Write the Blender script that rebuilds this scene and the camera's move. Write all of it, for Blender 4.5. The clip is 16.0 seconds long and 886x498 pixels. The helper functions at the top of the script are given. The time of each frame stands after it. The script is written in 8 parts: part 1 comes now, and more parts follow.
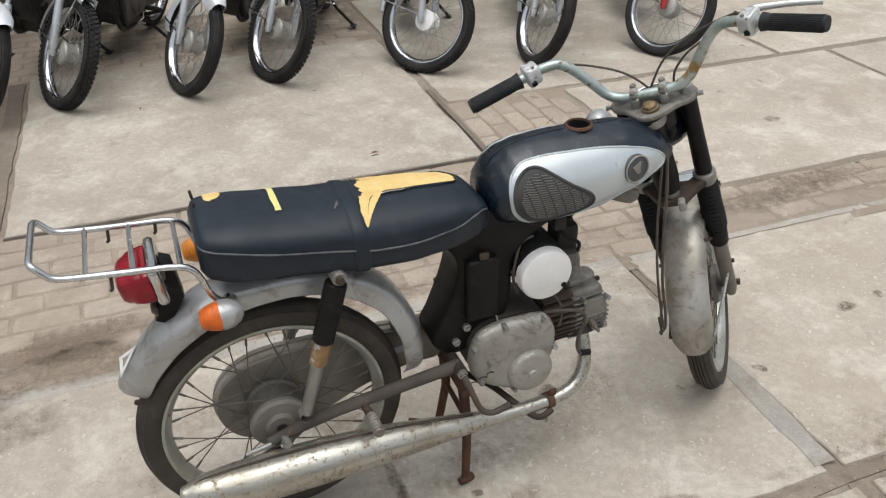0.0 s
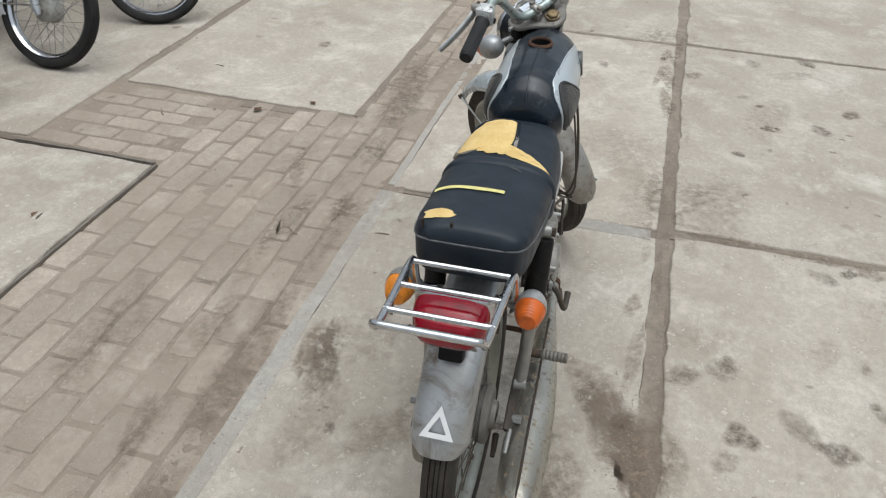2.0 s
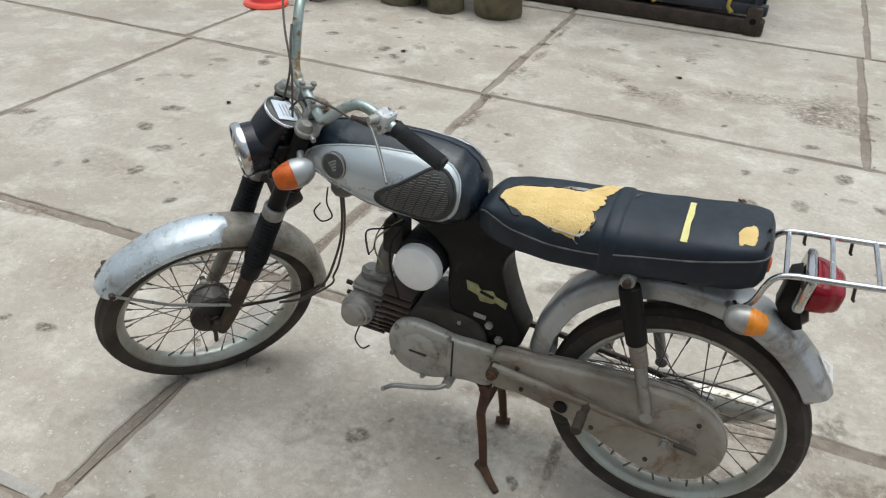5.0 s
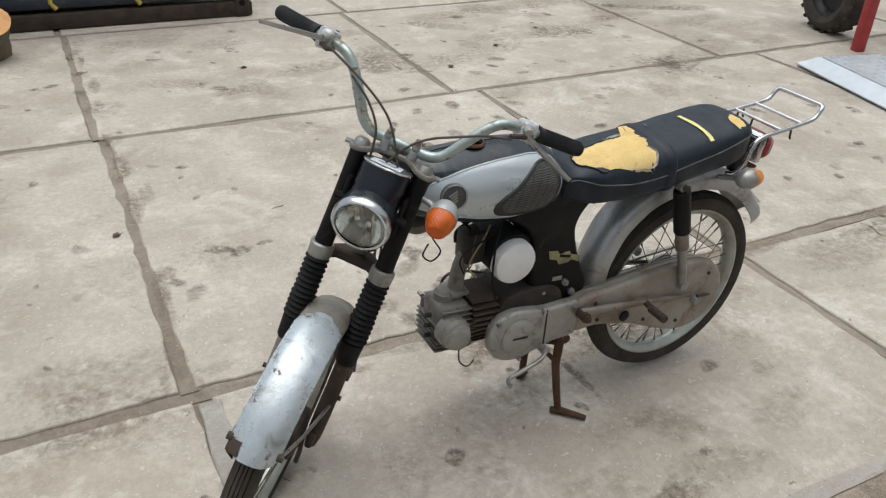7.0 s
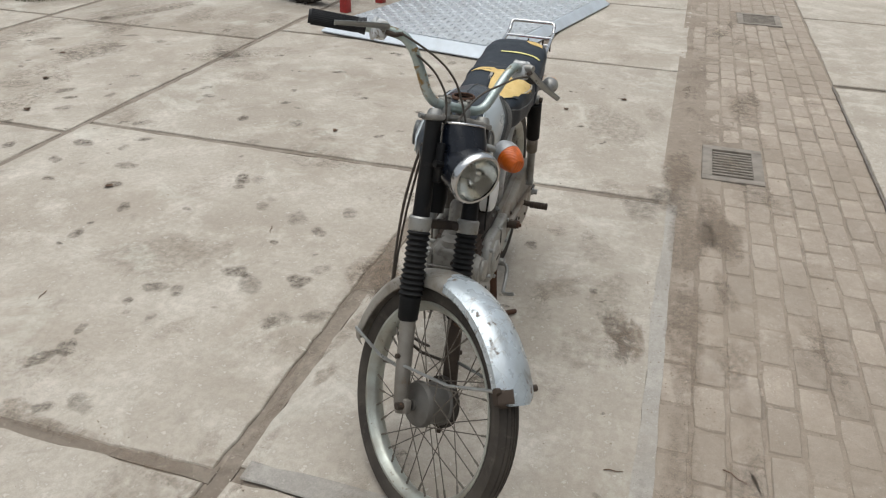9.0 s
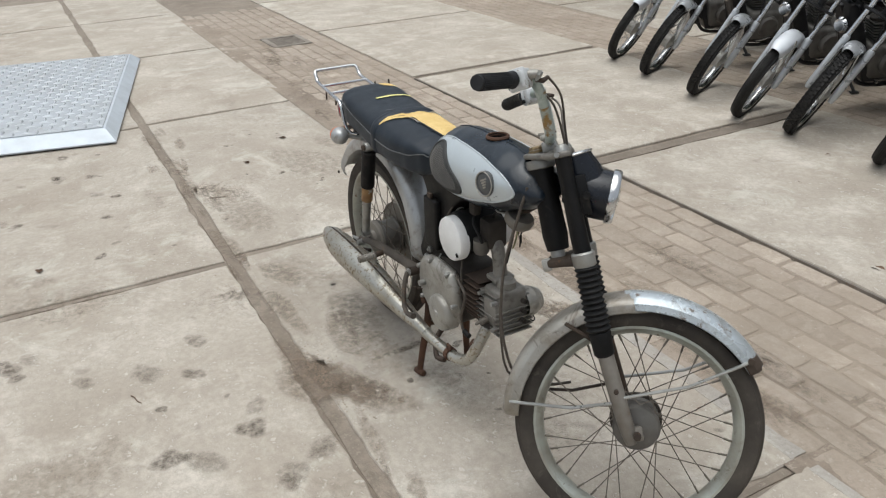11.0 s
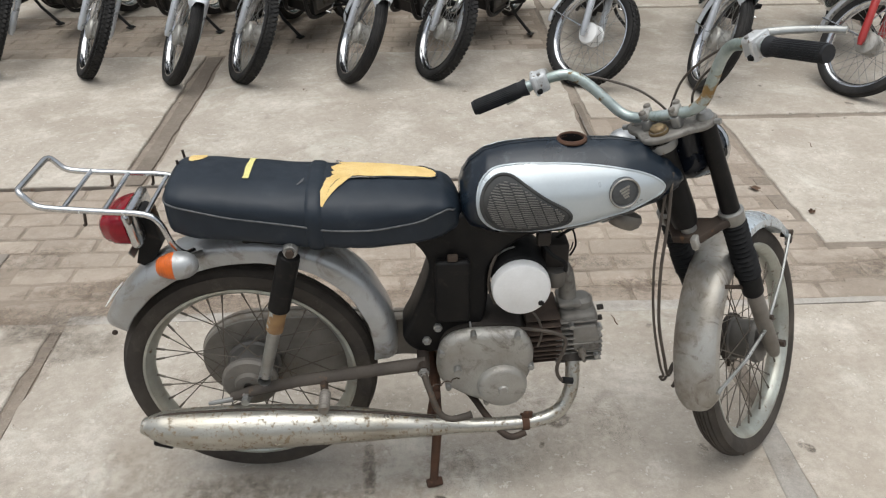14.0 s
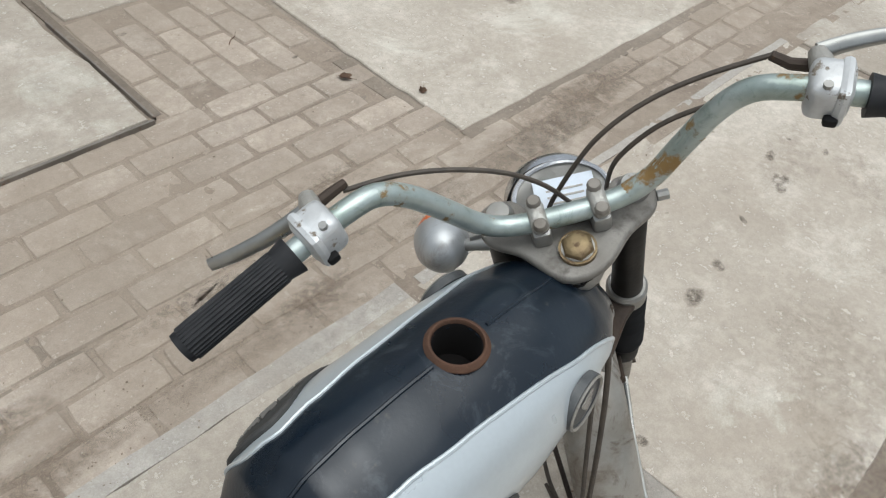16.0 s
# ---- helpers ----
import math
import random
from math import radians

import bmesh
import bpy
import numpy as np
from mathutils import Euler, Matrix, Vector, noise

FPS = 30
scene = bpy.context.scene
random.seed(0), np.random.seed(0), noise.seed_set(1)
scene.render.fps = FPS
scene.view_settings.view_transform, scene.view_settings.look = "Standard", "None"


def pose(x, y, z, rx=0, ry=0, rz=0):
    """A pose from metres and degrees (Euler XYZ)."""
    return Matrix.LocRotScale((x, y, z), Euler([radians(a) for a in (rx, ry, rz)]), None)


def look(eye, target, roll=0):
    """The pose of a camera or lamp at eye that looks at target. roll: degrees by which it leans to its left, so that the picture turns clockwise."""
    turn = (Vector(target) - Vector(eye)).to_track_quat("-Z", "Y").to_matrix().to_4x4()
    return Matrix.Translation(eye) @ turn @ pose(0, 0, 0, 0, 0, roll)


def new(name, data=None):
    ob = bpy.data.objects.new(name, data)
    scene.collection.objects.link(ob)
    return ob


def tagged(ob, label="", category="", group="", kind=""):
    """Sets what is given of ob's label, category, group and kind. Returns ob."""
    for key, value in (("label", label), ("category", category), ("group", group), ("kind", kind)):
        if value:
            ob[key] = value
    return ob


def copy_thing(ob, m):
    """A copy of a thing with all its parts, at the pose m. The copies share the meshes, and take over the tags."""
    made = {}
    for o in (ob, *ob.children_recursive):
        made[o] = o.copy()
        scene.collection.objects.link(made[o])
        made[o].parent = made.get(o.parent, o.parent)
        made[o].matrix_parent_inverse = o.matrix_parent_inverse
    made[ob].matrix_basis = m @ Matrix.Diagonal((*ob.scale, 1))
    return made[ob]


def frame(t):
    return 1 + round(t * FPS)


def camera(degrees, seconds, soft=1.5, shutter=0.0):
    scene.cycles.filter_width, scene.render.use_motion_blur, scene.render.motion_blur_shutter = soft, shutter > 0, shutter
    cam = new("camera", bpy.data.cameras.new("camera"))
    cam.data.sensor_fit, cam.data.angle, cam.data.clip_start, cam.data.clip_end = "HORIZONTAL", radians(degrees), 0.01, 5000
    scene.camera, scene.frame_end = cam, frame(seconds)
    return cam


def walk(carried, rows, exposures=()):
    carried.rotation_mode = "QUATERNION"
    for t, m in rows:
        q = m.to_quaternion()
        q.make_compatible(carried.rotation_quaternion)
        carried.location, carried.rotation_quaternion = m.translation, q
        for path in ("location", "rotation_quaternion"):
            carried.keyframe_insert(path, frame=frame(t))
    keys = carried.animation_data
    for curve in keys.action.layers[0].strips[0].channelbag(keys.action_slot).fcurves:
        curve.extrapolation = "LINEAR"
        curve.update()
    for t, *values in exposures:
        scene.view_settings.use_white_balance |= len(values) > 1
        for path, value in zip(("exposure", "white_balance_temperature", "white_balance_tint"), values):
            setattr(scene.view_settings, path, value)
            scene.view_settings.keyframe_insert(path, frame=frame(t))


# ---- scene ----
cam = camera(58.5, 16.0, soft=1.2)
PATH = [
    (0, (0.053, -0.084, 1.549), (0.638, 1.486, 0.457), -0.2),
    (0.5, (-0.266, 0.117, 1.536), (0.589, 1.538, 0.419), -0.8),
    (1, (-0.621, 0.333, 1.58), (0.549, 1.486, 0.438), -0.1),
    (1.5, (-0.831, 0.643, 1.556), (0.595, 1.457, 0.414), 1.8),
    (2, (-1.012, 1.006, 1.548), (0.575, 1.408, 0.399), 2.3),
    (2.5, (-1.043, 1.405, 1.538), (0.613, 1.402, 0.417), 2.1),
    (3, (-0.939, 1.774, 1.532), (0.673, 1.304, 0.445), 3.2),
    (3.5, (-0.794, 2.15, 1.542), (0.639, 1.265, 0.463), 3.2),
    (4, (-0.511, 2.407, 1.522), (0.699, 1.228, 0.451), 3.1),
    (6.5, (1.254, 2.768, 1.571), (0.805, 1.117, 0.536), 2.7),
    (7, (1.669, 2.665, 1.549), (0.86, 1.148, 0.526), 2.7),
    (7.5, (2.038, 2.542, 1.533), (0.92, 1.226, 0.523), 2.5),
    (8, (2.328, 2.311, 1.512), (0.98, 1.213, 0.524), 0.9),
    (8.5, (2.635, 2.067, 1.497), (1.051, 1.311, 0.538), 2.0),
    (9, (2.746, 1.751, 1.492), (1.062, 1.271, 0.526), 1.8),
    (11.5, (2.234, -0.025, 1.507), (0.86, 1.105, 0.593), -3.0),
    (12, (1.91, -0.229, 1.518), (0.847, 1.169, 0.561), -2.6),
    (12.5, (1.552, -0.333, 1.529), (0.866, 1.258, 0.53), -1.5),
    (13, (1.182, -0.355, 1.531), (0.763, 1.314, 0.511), -1.3),
    (13.5, (0.831, -0.364, 1.524), (0.646, 1.342, 0.498), -1.2),
    (14, (0.56, -0.194, 1.513), (0.603, 1.501, 0.452), -0.7),
    (14.5, (0.363, 0.077, 1.489), (0.738, 1.701, 0.383), 0.4),
    (15, (0.315, 0.386, 1.473), (0.993, 1.86, 0.304), -0.5),
    (15.5, (0.375, 0.716, 1.463), (1.324, 1.931, 0.188), 4.2),
    (16, (0.496, 0.997, 1.417), (1.6, 1.883, 0.005), 8.6),
]
walk(cam, [(t, look(eye, target, roll)) for t, eye, target, roll in PATH],
     [(0, 0.14, 6340, 8), (1.0, 0.10, 6240, 7), (2.2, -0.03, 6070, 6), (3.2, -0.03, 6000, 4), (4.2, 0.1, 5990, 4), (6.5, 0.08, 6170, 7), (8, -0.10, 6270, 7), (9, -0.08, 6270, 7), (11.5, 0.08, 6220, 7), (13, 0.12, 6290, 8), (15, 0.18, 6200, 8), (16, 0.06, 6120, 6)])

# ---- sky and light: an even overcast afternoon ----
world = bpy.data.worlds.new("overcast_sky")
scene.world = world
world.use_nodes = True
_n, _l = world.node_tree.nodes, world.node_tree.links
_sky = _n.new("ShaderNodeTexSky")
_sky.sky_type, _sky.sun_disc = "NISHITA", False
_sky.sun_elevation, _sky.sun_rotation = radians(84), radians(200)
_sky.air_density, _sky.dust_density, _sky.ozone_density = 1.0, 4.0, 1.0
_grey = _n.new("ShaderNodeHueSaturation")
_grey.inputs["Saturation"].default_value = 0.22
_l.new(_sky.outputs[0], _grey.inputs["Color"])
_l.new(_grey.outputs[0], _n["Background"].inputs["Color"])
_n["Background"].inputs["Strength"].default_value = 0.15
sun = new("sun", bpy.data.lights.new("sun", "SUN"))
sun.data.energy, sun.data.angle, sun.data.color = 1.55, radians(75), (1.0, 0.95, 0.88)
sun.matrix_world = look((0, 0, 10), (0.35, 0.96, 0))


# ---- materials ----
def nodes_of(name):
    m = bpy.data.materials.new(name)
    m.use_nodes = True
    n, l = m.node_tree.nodes, m.node_tree.links
    return m, n, l, n["Principled BSDF"]


def noise_tex(n, l, coord, scale, detail=4.0, rough=0.55, dist=0.0):
    t = n.new("ShaderNodeTexNoise")
    t.inputs["Scale"].default_value, t.inputs["Detail"].default_value = scale, detail
    t.inputs["Roughness"].default_value, t.inputs["Distortion"].default_value = rough, dist
    l.new(coord, t.inputs["Vector"])
    return t.outputs["Fac"]


def ramp(n, l, fac, lo, hi, c0=(0, 0, 0, 1), c1=(1, 1, 1, 1)):
    r = n.new("ShaderNodeValToRGB")
    r.color_ramp.elements[0].position, r.color_ramp.elements[1].position = lo, hi
    r.color_ramp.elements[0].color, r.color_ramp.elements[1].color = c0, c1
    l.new(fac, r.inputs["Fac"])
    return r.outputs["Color"]


def mixc(n, l, fac, a, b):
    m = n.new("ShaderNodeMix")
    m.data_type = "RGBA"
    for sock, v in ((m.inputs[0], fac), (m.inputs[6], a), (m.inputs[7], b)):
        if isinstance(v, (int, float)):
            sock.default_value = v
        elif isinstance(v, tuple):
            sock.default_value = (*v[:3], 1)
        else:
            l.new(v, sock)
    return m.outputs[2]


def maths(n, l, op, a, b):
    m = n.new("ShaderNodeMath")
    m.operation = op
    for sock, v in zip(m.inputs, (a, b)):
        if isinstance(v, (int, float)):
            sock.default_value = v
        else:
            l.new(v, sock)
    return m.outputs[0]


def worn(name, base, other, rough=0.5, metal=0.0, scale=12.0, lo=0.4, hi=0.7, spots=None, spot_scale=40.0, spot_lo=0.62,
         spot_hi=0.68, grain=200.0, bump=0.15, depth=0.002, rough_spot=0.85, metal_spot=0.0, coat=0.0, rand=0.0, world_space=False, spec=0.5, streak=None, streak_scale=9.0, streak_amount=0.6, streak_lo=0.55):
    """A worn surface: two colours in large clouds, spots of a third (rust, dirt), fine grain in the relief."""
    m, n, l, b = nodes_of(name)
    b.inputs["Specular IOR Level"].default_value = spec
    if world_space:
        coord = n.new("ShaderNodeNewGeometry").outputs["Position"]
    else:
        coord = n.new("ShaderNodeTexCoord").outputs["Object"]
    col = mixc(n, l, ramp(n, l, noise_tex(n, l, coord, scale, 6), lo, hi), base, other)
    fine = noise_tex(n, l, coord, grain, 3)
    col = mixc(n, l, maths(n, l, "MULTIPLY", fine, 0.22), col, tuple(c * 0.55 for c in base))
    if streak:
        line = ramp(n, l, noise_tex(n, l, coord, streak_scale, 8, 0.72, 2.2), streak_lo, streak_lo + 0.17)
        col = mixc(n, l, maths(n, l, "MULTIPLY", line, streak_amount), col, streak)
    r = maths(n, l, "MULTIPLY_ADD", noise_tex(n, l, coord, scale * 2.3, 4), 0.3)
    r.node.inputs[2].default_value = rough - 0.15
    if spots:
        mask = ramp(n, l, noise_tex(n, l, coord, spot_scale, 8, 0.65), spot_lo, spot_hi)
        col = mixc(n, l, mask, col, spots)
        r = mixc(n, l, mask, r, (rough_spot,) * 3)
        l.new(mixc(n, l, mask, (metal,) * 3, (metal_spot,) * 3), b.inputs["Metallic"])
    else:
        b.inputs["Metallic"].default_value = metal
    if rand:
        hsv = n.new("ShaderNodeHueSaturation")
        v = maths(n, l, "MULTIPLY_ADD", n.new("ShaderNodeObjectInfo").outputs["Random"], rand)
        v.node.inputs[2].default_value = 1 - rand / 2
        l.new(v, hsv.inputs["Value"])
        l.new(col, hsv.inputs["Color"])
        col = hsv.outputs["Color"]
    l.new(col, b.inputs["Base Color"])
    l.new(r, b.inputs["Roughness"])
    if coat:
        b.inputs["Coat Weight"].default_value = coat
        b.inputs["Coat Roughness"].default_value = 0.12
    bp = n.new("ShaderNodeBump")
    bp.inputs["Strength"].default_value, bp.inputs["Distance"].default_value = bump, depth
    l.new(maths(n, l, "ADD", fine, noise_tex(n, l, coord, scale * 3, 4)), bp.inputs["Height"])
    l.new(bp.outputs["Normal"], b.inputs["Normal"])
    return m


def plain(name, base, rough=0.4, metal=0.0, transmission=0.0, ior=1.45):
    m, n, l, b = nodes_of(name)
    b.inputs["Base Color"].default_value = (*base, 1)
    b.inputs["Roughness"].default_value, b.inputs["Metallic"].default_value = rough, metal
    b.inputs["Transmission Weight"].default_value, b.inputs["IOR"].default_value = transmission, ior
    return m


def paving(name, base, stain, pale, rand, dirt=0.5, lo=0.50, hi=0.66, relief=0.004):
    """Old outdoor concrete: broad damp clouds, pale worn areas, fine grit, pits and hairline dirt."""
    m, n, l, b = nodes_of(name)
    geo = n.new("ShaderNodeNewGeometry").outputs["Position"]
    info = n.new("ShaderNodeObjectInfo").outputs["Random"]
    shift = n.new("ShaderNodeVectorMath")
    shift.operation = "ADD"
    l.new(geo, shift.inputs[0])
    comb = n.new("ShaderNodeCombineXYZ")
    l.new(maths(n, l, "MULTIPLY", info, 7.0), comb.inputs[0])
    l.new(comb.outputs[0], shift.inputs[1])
    p = shift.outputs[0]
    col = mixc(n, l, ramp(n, l, noise_tex(n, l, p, 1.6, 7, 0.6, 0.4), 0.35, 0.68), base, stain)
    col = mixc(n, l, maths(n, l, "MULTIPLY", ramp(n, l, noise_tex(n, l, p, 4.3, 8, 0.65), 0.50, 0.72), 0.75), col, pale)
    blot = ramp(n, l, noise_tex(n, l, p, 9.0, 5, 0.6, 0.8), 0.62, 0.74)
    col = mixc(n, l, maths(n, l, "MULTIPLY", blot, 0.45), col, tuple(c * 0.5 for c in stain))
    mott = noise_tex(n, l, p, 34.0, 8, 0.72)
    col = mixc(n, l, maths(n, l, "MULTIPLY", ramp(n, l, mott, 0.42, 0.78), 0.75), col, tuple(c * 0.62 for c in stain))
    col = mixc(n, l, maths(n, l, "MULTIPLY", ramp(n, l, mott, 0.60, 0.25), 0.55), col, pale)
    wash = ramp(n, l, noise_tex(n, l, geo, 1.35, 9, 0.68, 0.3), lo, hi)
    col = mixc(n, l, maths(n, l, "MULTIPLY", wash, dirt), col, mixc(n, l, noise_tex(n, l, geo, 21.0, 7, 0.7), (0.20, 0.158, 0.118), (0.42, 0.352, 0.28)))
    worn_pale = ramp(n, l, noise_tex(n, l, geo, 2.6, 8, 0.7, 0.6), 0.56, 0.70)
    col = mixc(n, l, maths(n, l, "MULTIPLY", worn_pale, 0.42), col, tuple(min(0.75, c * 1.18) for c in pale))
    grit = noise_tex(n, l, p, 260.0, 3, 0.7)
    col = mixc(n, l, maths(n, l, "MULTIPLY", ramp(n, l, grit, 0.35, 0.7), 0.36), col, tuple(c * 0.45 for c in base))
    speck = ramp(n, l, noise_tex(n, l, p, 120.0, 2, 0.5), 0.70, 0.74)
    col = mixc(n, l, maths(n, l, "MULTIPLY", speck, 0.20), col, (0.75, 0.72, 0.66))
    hsv = n.new("ShaderNodeHueSaturation")
    v = maths(n, l, "MULTIPLY_ADD", info, rand)
    v.node.inputs[2].default_value = 1 - rand / 2
    l.new(v, hsv.inputs["Value"])
    l.new(col, hsv.inputs["Color"])
    l.new(hsv.outputs[0], b.inputs["Base Color"])
    b.inputs["Roughness"].default_value = 0.88
    bp = n.new("ShaderNodeBump")
    bp.inputs["Strength"].default_value, bp.inputs["Distance"].default_value = 0.5, relief
    l.new(maths(n, l, "ADD", maths(n, l, "MULTIPLY", grit, 0.4), noise_tex(n, l, p, 22.0, 6, 0.6)), bp.inputs["Height"])
    l.new(bp.outputs["Normal"], b.inputs["Normal"])
    return m


def lens_mat(name, col, rib=0.25, rough=0.32):
    m, n, l, b = nodes_of(name)
    coord = n.new("ShaderNodeTexCoord").outputs["Object"]
    l.new(mixc(n, l, ramp(n, l, noise_tex(n, l, coord, 45, 4), 0.4, 0.75), col, tuple(c * 0.6 for c in col)), b.inputs["Base Color"])
    b.inputs["Roughness"].default_value = rough
    b.inputs["Specular IOR Level"].default_value = 0.35
    b.inputs["Transmission Weight"].default_value = 0.12
    b.inputs["Coat Weight"].default_value = 0.12
    wave = n.new("ShaderNodeTexWave")
    wave.inputs["Scale"].default_value = 60
    l.new(coord, wave.inputs["Vector"])
    bp = n.new("ShaderNodeBump")
    bp.inputs["Strength"].default_value, bp.inputs["Distance"].default_value = rib, 0.002
    l.new(wave.outputs["Fac"], bp.inputs["Height"])
    l.new(bp.outputs["Normal"], b.inputs["Normal"])
    return m


CONCRETE = paving("concrete", (0.515, 0.466, 0.398), (0.365, 0.316, 0.258), (0.690, 0.640, 0.565), 0.12, 0.50, 0.50, 0.68)
BRICK = paving("paving_brick", (0.474, 0.402, 0.332), (0.342, 0.281, 0.223), (0.600, 0.524, 0.440), 0.16, 0.75, 0.40, 0.60, 0.016)
SOIL = paving("joint_soil", (0.285, 0.240, 0.192), (0.20, 0.162, 0.127), (0.38, 0.328, 0.27), 0.0, 0.3)
MORTAR = paving("grey_mortar", (0.445, 0.415, 0.372), (0.36, 0.33, 0.292), (0.53, 0.498, 0.45), 0.05, 0.45)
PATCH = paving("dark_mortar", (0.37, 0.345, 0.31), (0.29, 0.267, 0.238), (0.44, 0.412, 0.372), 0.0, 0.4)
RUBBER = worn("tyre_rubber", (0.036, 0.031, 0.027), (0.085, 0.073, 0.060), 0.8, scale=9, lo=0.35, hi=0.75, bump=0.2, spec=0.25, streak=(0.13, 0.112, 0.092), streak_scale=14, streak_amount=0.5)
GRIP = worn("grip_rubber", (0.012, 0.013, 0.015), (0.026, 0.026, 0.028), 0.6, scale=30, bump=0.1, spec=0.3)
VINYL = worn("black_vinyl", (0.0080, 0.0140, 0.0225), (0.0145, 0.0215, 0.0315), 0.48, scale=14, grain=420, bump=0.12, spots=(0.044, 0.050, 0.056), spot_scale=14, spot_lo=0.60, spot_hi=0.88, rough_spot=0.6, spec=0.36)
PIPING = worn("seat_piping", (0.055, 0.06, 0.065), (0.15, 0.15, 0.15), 0.5, scale=40)
FOAM = worn("yellow_foam", (0.76, 0.56, 0.24), (0.64, 0.43, 0.15), 0.95, scale=22, lo=0.4, hi=0.75, spots=(0.48, 0.31, 0.11), spot_scale=45, spot_lo=0.62, spot_hi=0.75, bump=0.8, depth=0.003, streak=(0.55, 0.38, 0.15), streak_scale=30, streak_amount=0.5)
TAPE = worn("yellow_tape", (0.74, 0.68, 0.26), (0.62, 0.56, 0.22), 0.6, scale=60)
BACKING = worn("torn_backing_cloth", (0.68, 0.65, 0.60), (0.46, 0.43, 0.39), 0.9, scale=50)
CHROME = worn("chrome", (0.62, 0.63, 0.64), (0.50, 0.50, 0.50), 0.22, 1.0, scale=30, spots=(0.30, 0.24, 0.17), spot_scale=90, spot_lo=0.66, spot_hi=0.72, metal_spot=0.2, bump=0.05)
PITTED = worn("pitted_chrome", (0.50, 0.49, 0.445), (0.36, 0.335, 0.28), 0.32, 0.85, scale=6, lo=0.36, hi=0.66, spots=(0.19, 0.14, 0.082), spot_scale=80, spot_lo=0.53, spot_hi=0.64, bump=0.25)
HEAD_GREY = worn("sooty_grey_alloy", (0.255, 0.243, 0.220), (0.140, 0.127, 0.108), 0.55, 0.3, scale=14, spots=(0.055, 0.043, 0.034), spot_scale=24, spot_lo=0.56, spot_hi=0.74, bump=0.4)
LEG_GREY = worn("muddy_grey_leg", (0.24, 0.222, 0.195), (0.14, 0.122, 0.10), 0.55, 0.3, scale=12, spots=(0.17, 0.11, 0.065), spot_scale=30, spot_lo=0.62, spot_hi=0.72, bump=0.3)
ALLOY = worn("cast_alloy", (0.40, 0.392, 0.362), (0.255, 0.236, 0.204), 0.45, 0.35, scale=9, lo=0.38, hi=0.68, spots=(0.085, 0.068, 0.052), spot_scale=20, spot_lo=0.59, spot_hi=0.76, bump=0.55, streak=(0.10, 0.08, 0.062), streak_scale=11, streak_amount=0.8, streak_lo=0.535)
ENGINE_GREY = worn("greasy_grey_alloy", (0.14, 0.132, 0.12), (0.075, 0.068, 0.06), 0.5, 0.4, scale=12, bump=0.25)
GRIME = worn("muddy_greasy_steel", (0.090, 0.076, 0.062), (0.045, 0.037, 0.031), 0.65, 0.2, scale=11, spots=(0.17, 0.105, 0.06), spot_scale=30, spot_lo=0.60, spot_hi=0.73, bump=0.35, spec=0.35)
ALLOY_DARK = worn("oily_alloy", (0.055, 0.047, 0.040), (0.028, 0.024, 0.021), 0.65, 0.3, scale=14, bump=0.35, spec=0.3)
SILVER = worn("silver_paint", (0.435, 0.45, 0.46), (0.30, 0.288, 0.262), 0.34, 0.45, scale=6, lo=0.42, hi=0.70, spots=(0.165, 0.125, 0.086), spot_scale=15, spot_lo=0.60, spot_hi=0.74, bump=0.12, coat=0.12, streak=(0.165, 0.138, 0.106), streak_scale=8, streak_amount=0.8, streak_lo=0.52)
PANEL = worn("silver_tank_panel", (0.53, 0.58, 0.605), (0.45, 0.485, 0.50), 0.30, 0.35, scale=5, lo=0.4, hi=0.8, bump=0.03, coat=0.3, spots=(0.36, 0.355, 0.34), spot_scale=30, spot_lo=0.70, spot_hi=0.78)
LEVER = worn("dull_grey_lever", (0.42, 0.425, 0.41), (0.30, 0.30, 0.28), 0.32, 0.85, scale=20, bump=0.1)
SPOKE = worn("rusty_spoke", (0.17, 0.15, 0.125), (0.10, 0.078, 0.058), 0.55, 0.5, scale=30)
CYL_RUST = worn("rusty_cylinder", (0.092, 0.066, 0.051), (0.055, 0.041, 0.033), 0.8, 0.1, scale=16, bump=0.3, spec=0.25)
ARM_RUST = worn("rust_stained_arm", (0.19, 0.150, 0.112), (0.30, 0.275, 0.235), 0.7, 0.2, scale=6, lo=0.42, hi=0.62, spots=(0.12, 0.07, 0.042), spot_scale=26, spot_lo=0.58, spot_hi=0.70, bump=0.35)
OLIVE = worn("olive_transfer", (0.30, 0.29, 0.13), (0.18, 0.18, 0.09), 0.5, scale=60)
BAR_RUST = worn("rust_patched_bar", (0.42, 0.47, 0.45), (0.27, 0.32, 0.28), 0.4, 0.5, scale=24, lo=0.42, hi=0.66, spots=(0.25, 0.155, 0.055), spot_scale=34, spot_lo=0.46, spot_hi=0.55, bump=0.4, streak=(0.12, 0.07, 0.03), streak_scale=40, streak_amount=0.7, streak_lo=0.58)
BRASS = worn("tarnished_brass", (0.24, 0.18, 0.095), (0.15, 0.10, 0.055), 0.45, 0.6, scale=60, spots=(0.10, 0.06, 0.03), spot_scale=120, spot_lo=0.55, spot_hi=0.65, bump=0.3)
BADGE = worn("worn_badge", (0.075, 0.079, 0.082), (0.11, 0.113, 0.113), 0.45, 0.2, scale=60)
SHELL = worn("lamp_shell_black", (0.005, 0.007, 0.012), (0.010, 0.012, 0.018), 0.28, 0.0, scale=9, spec=0.4, bump=0.03)
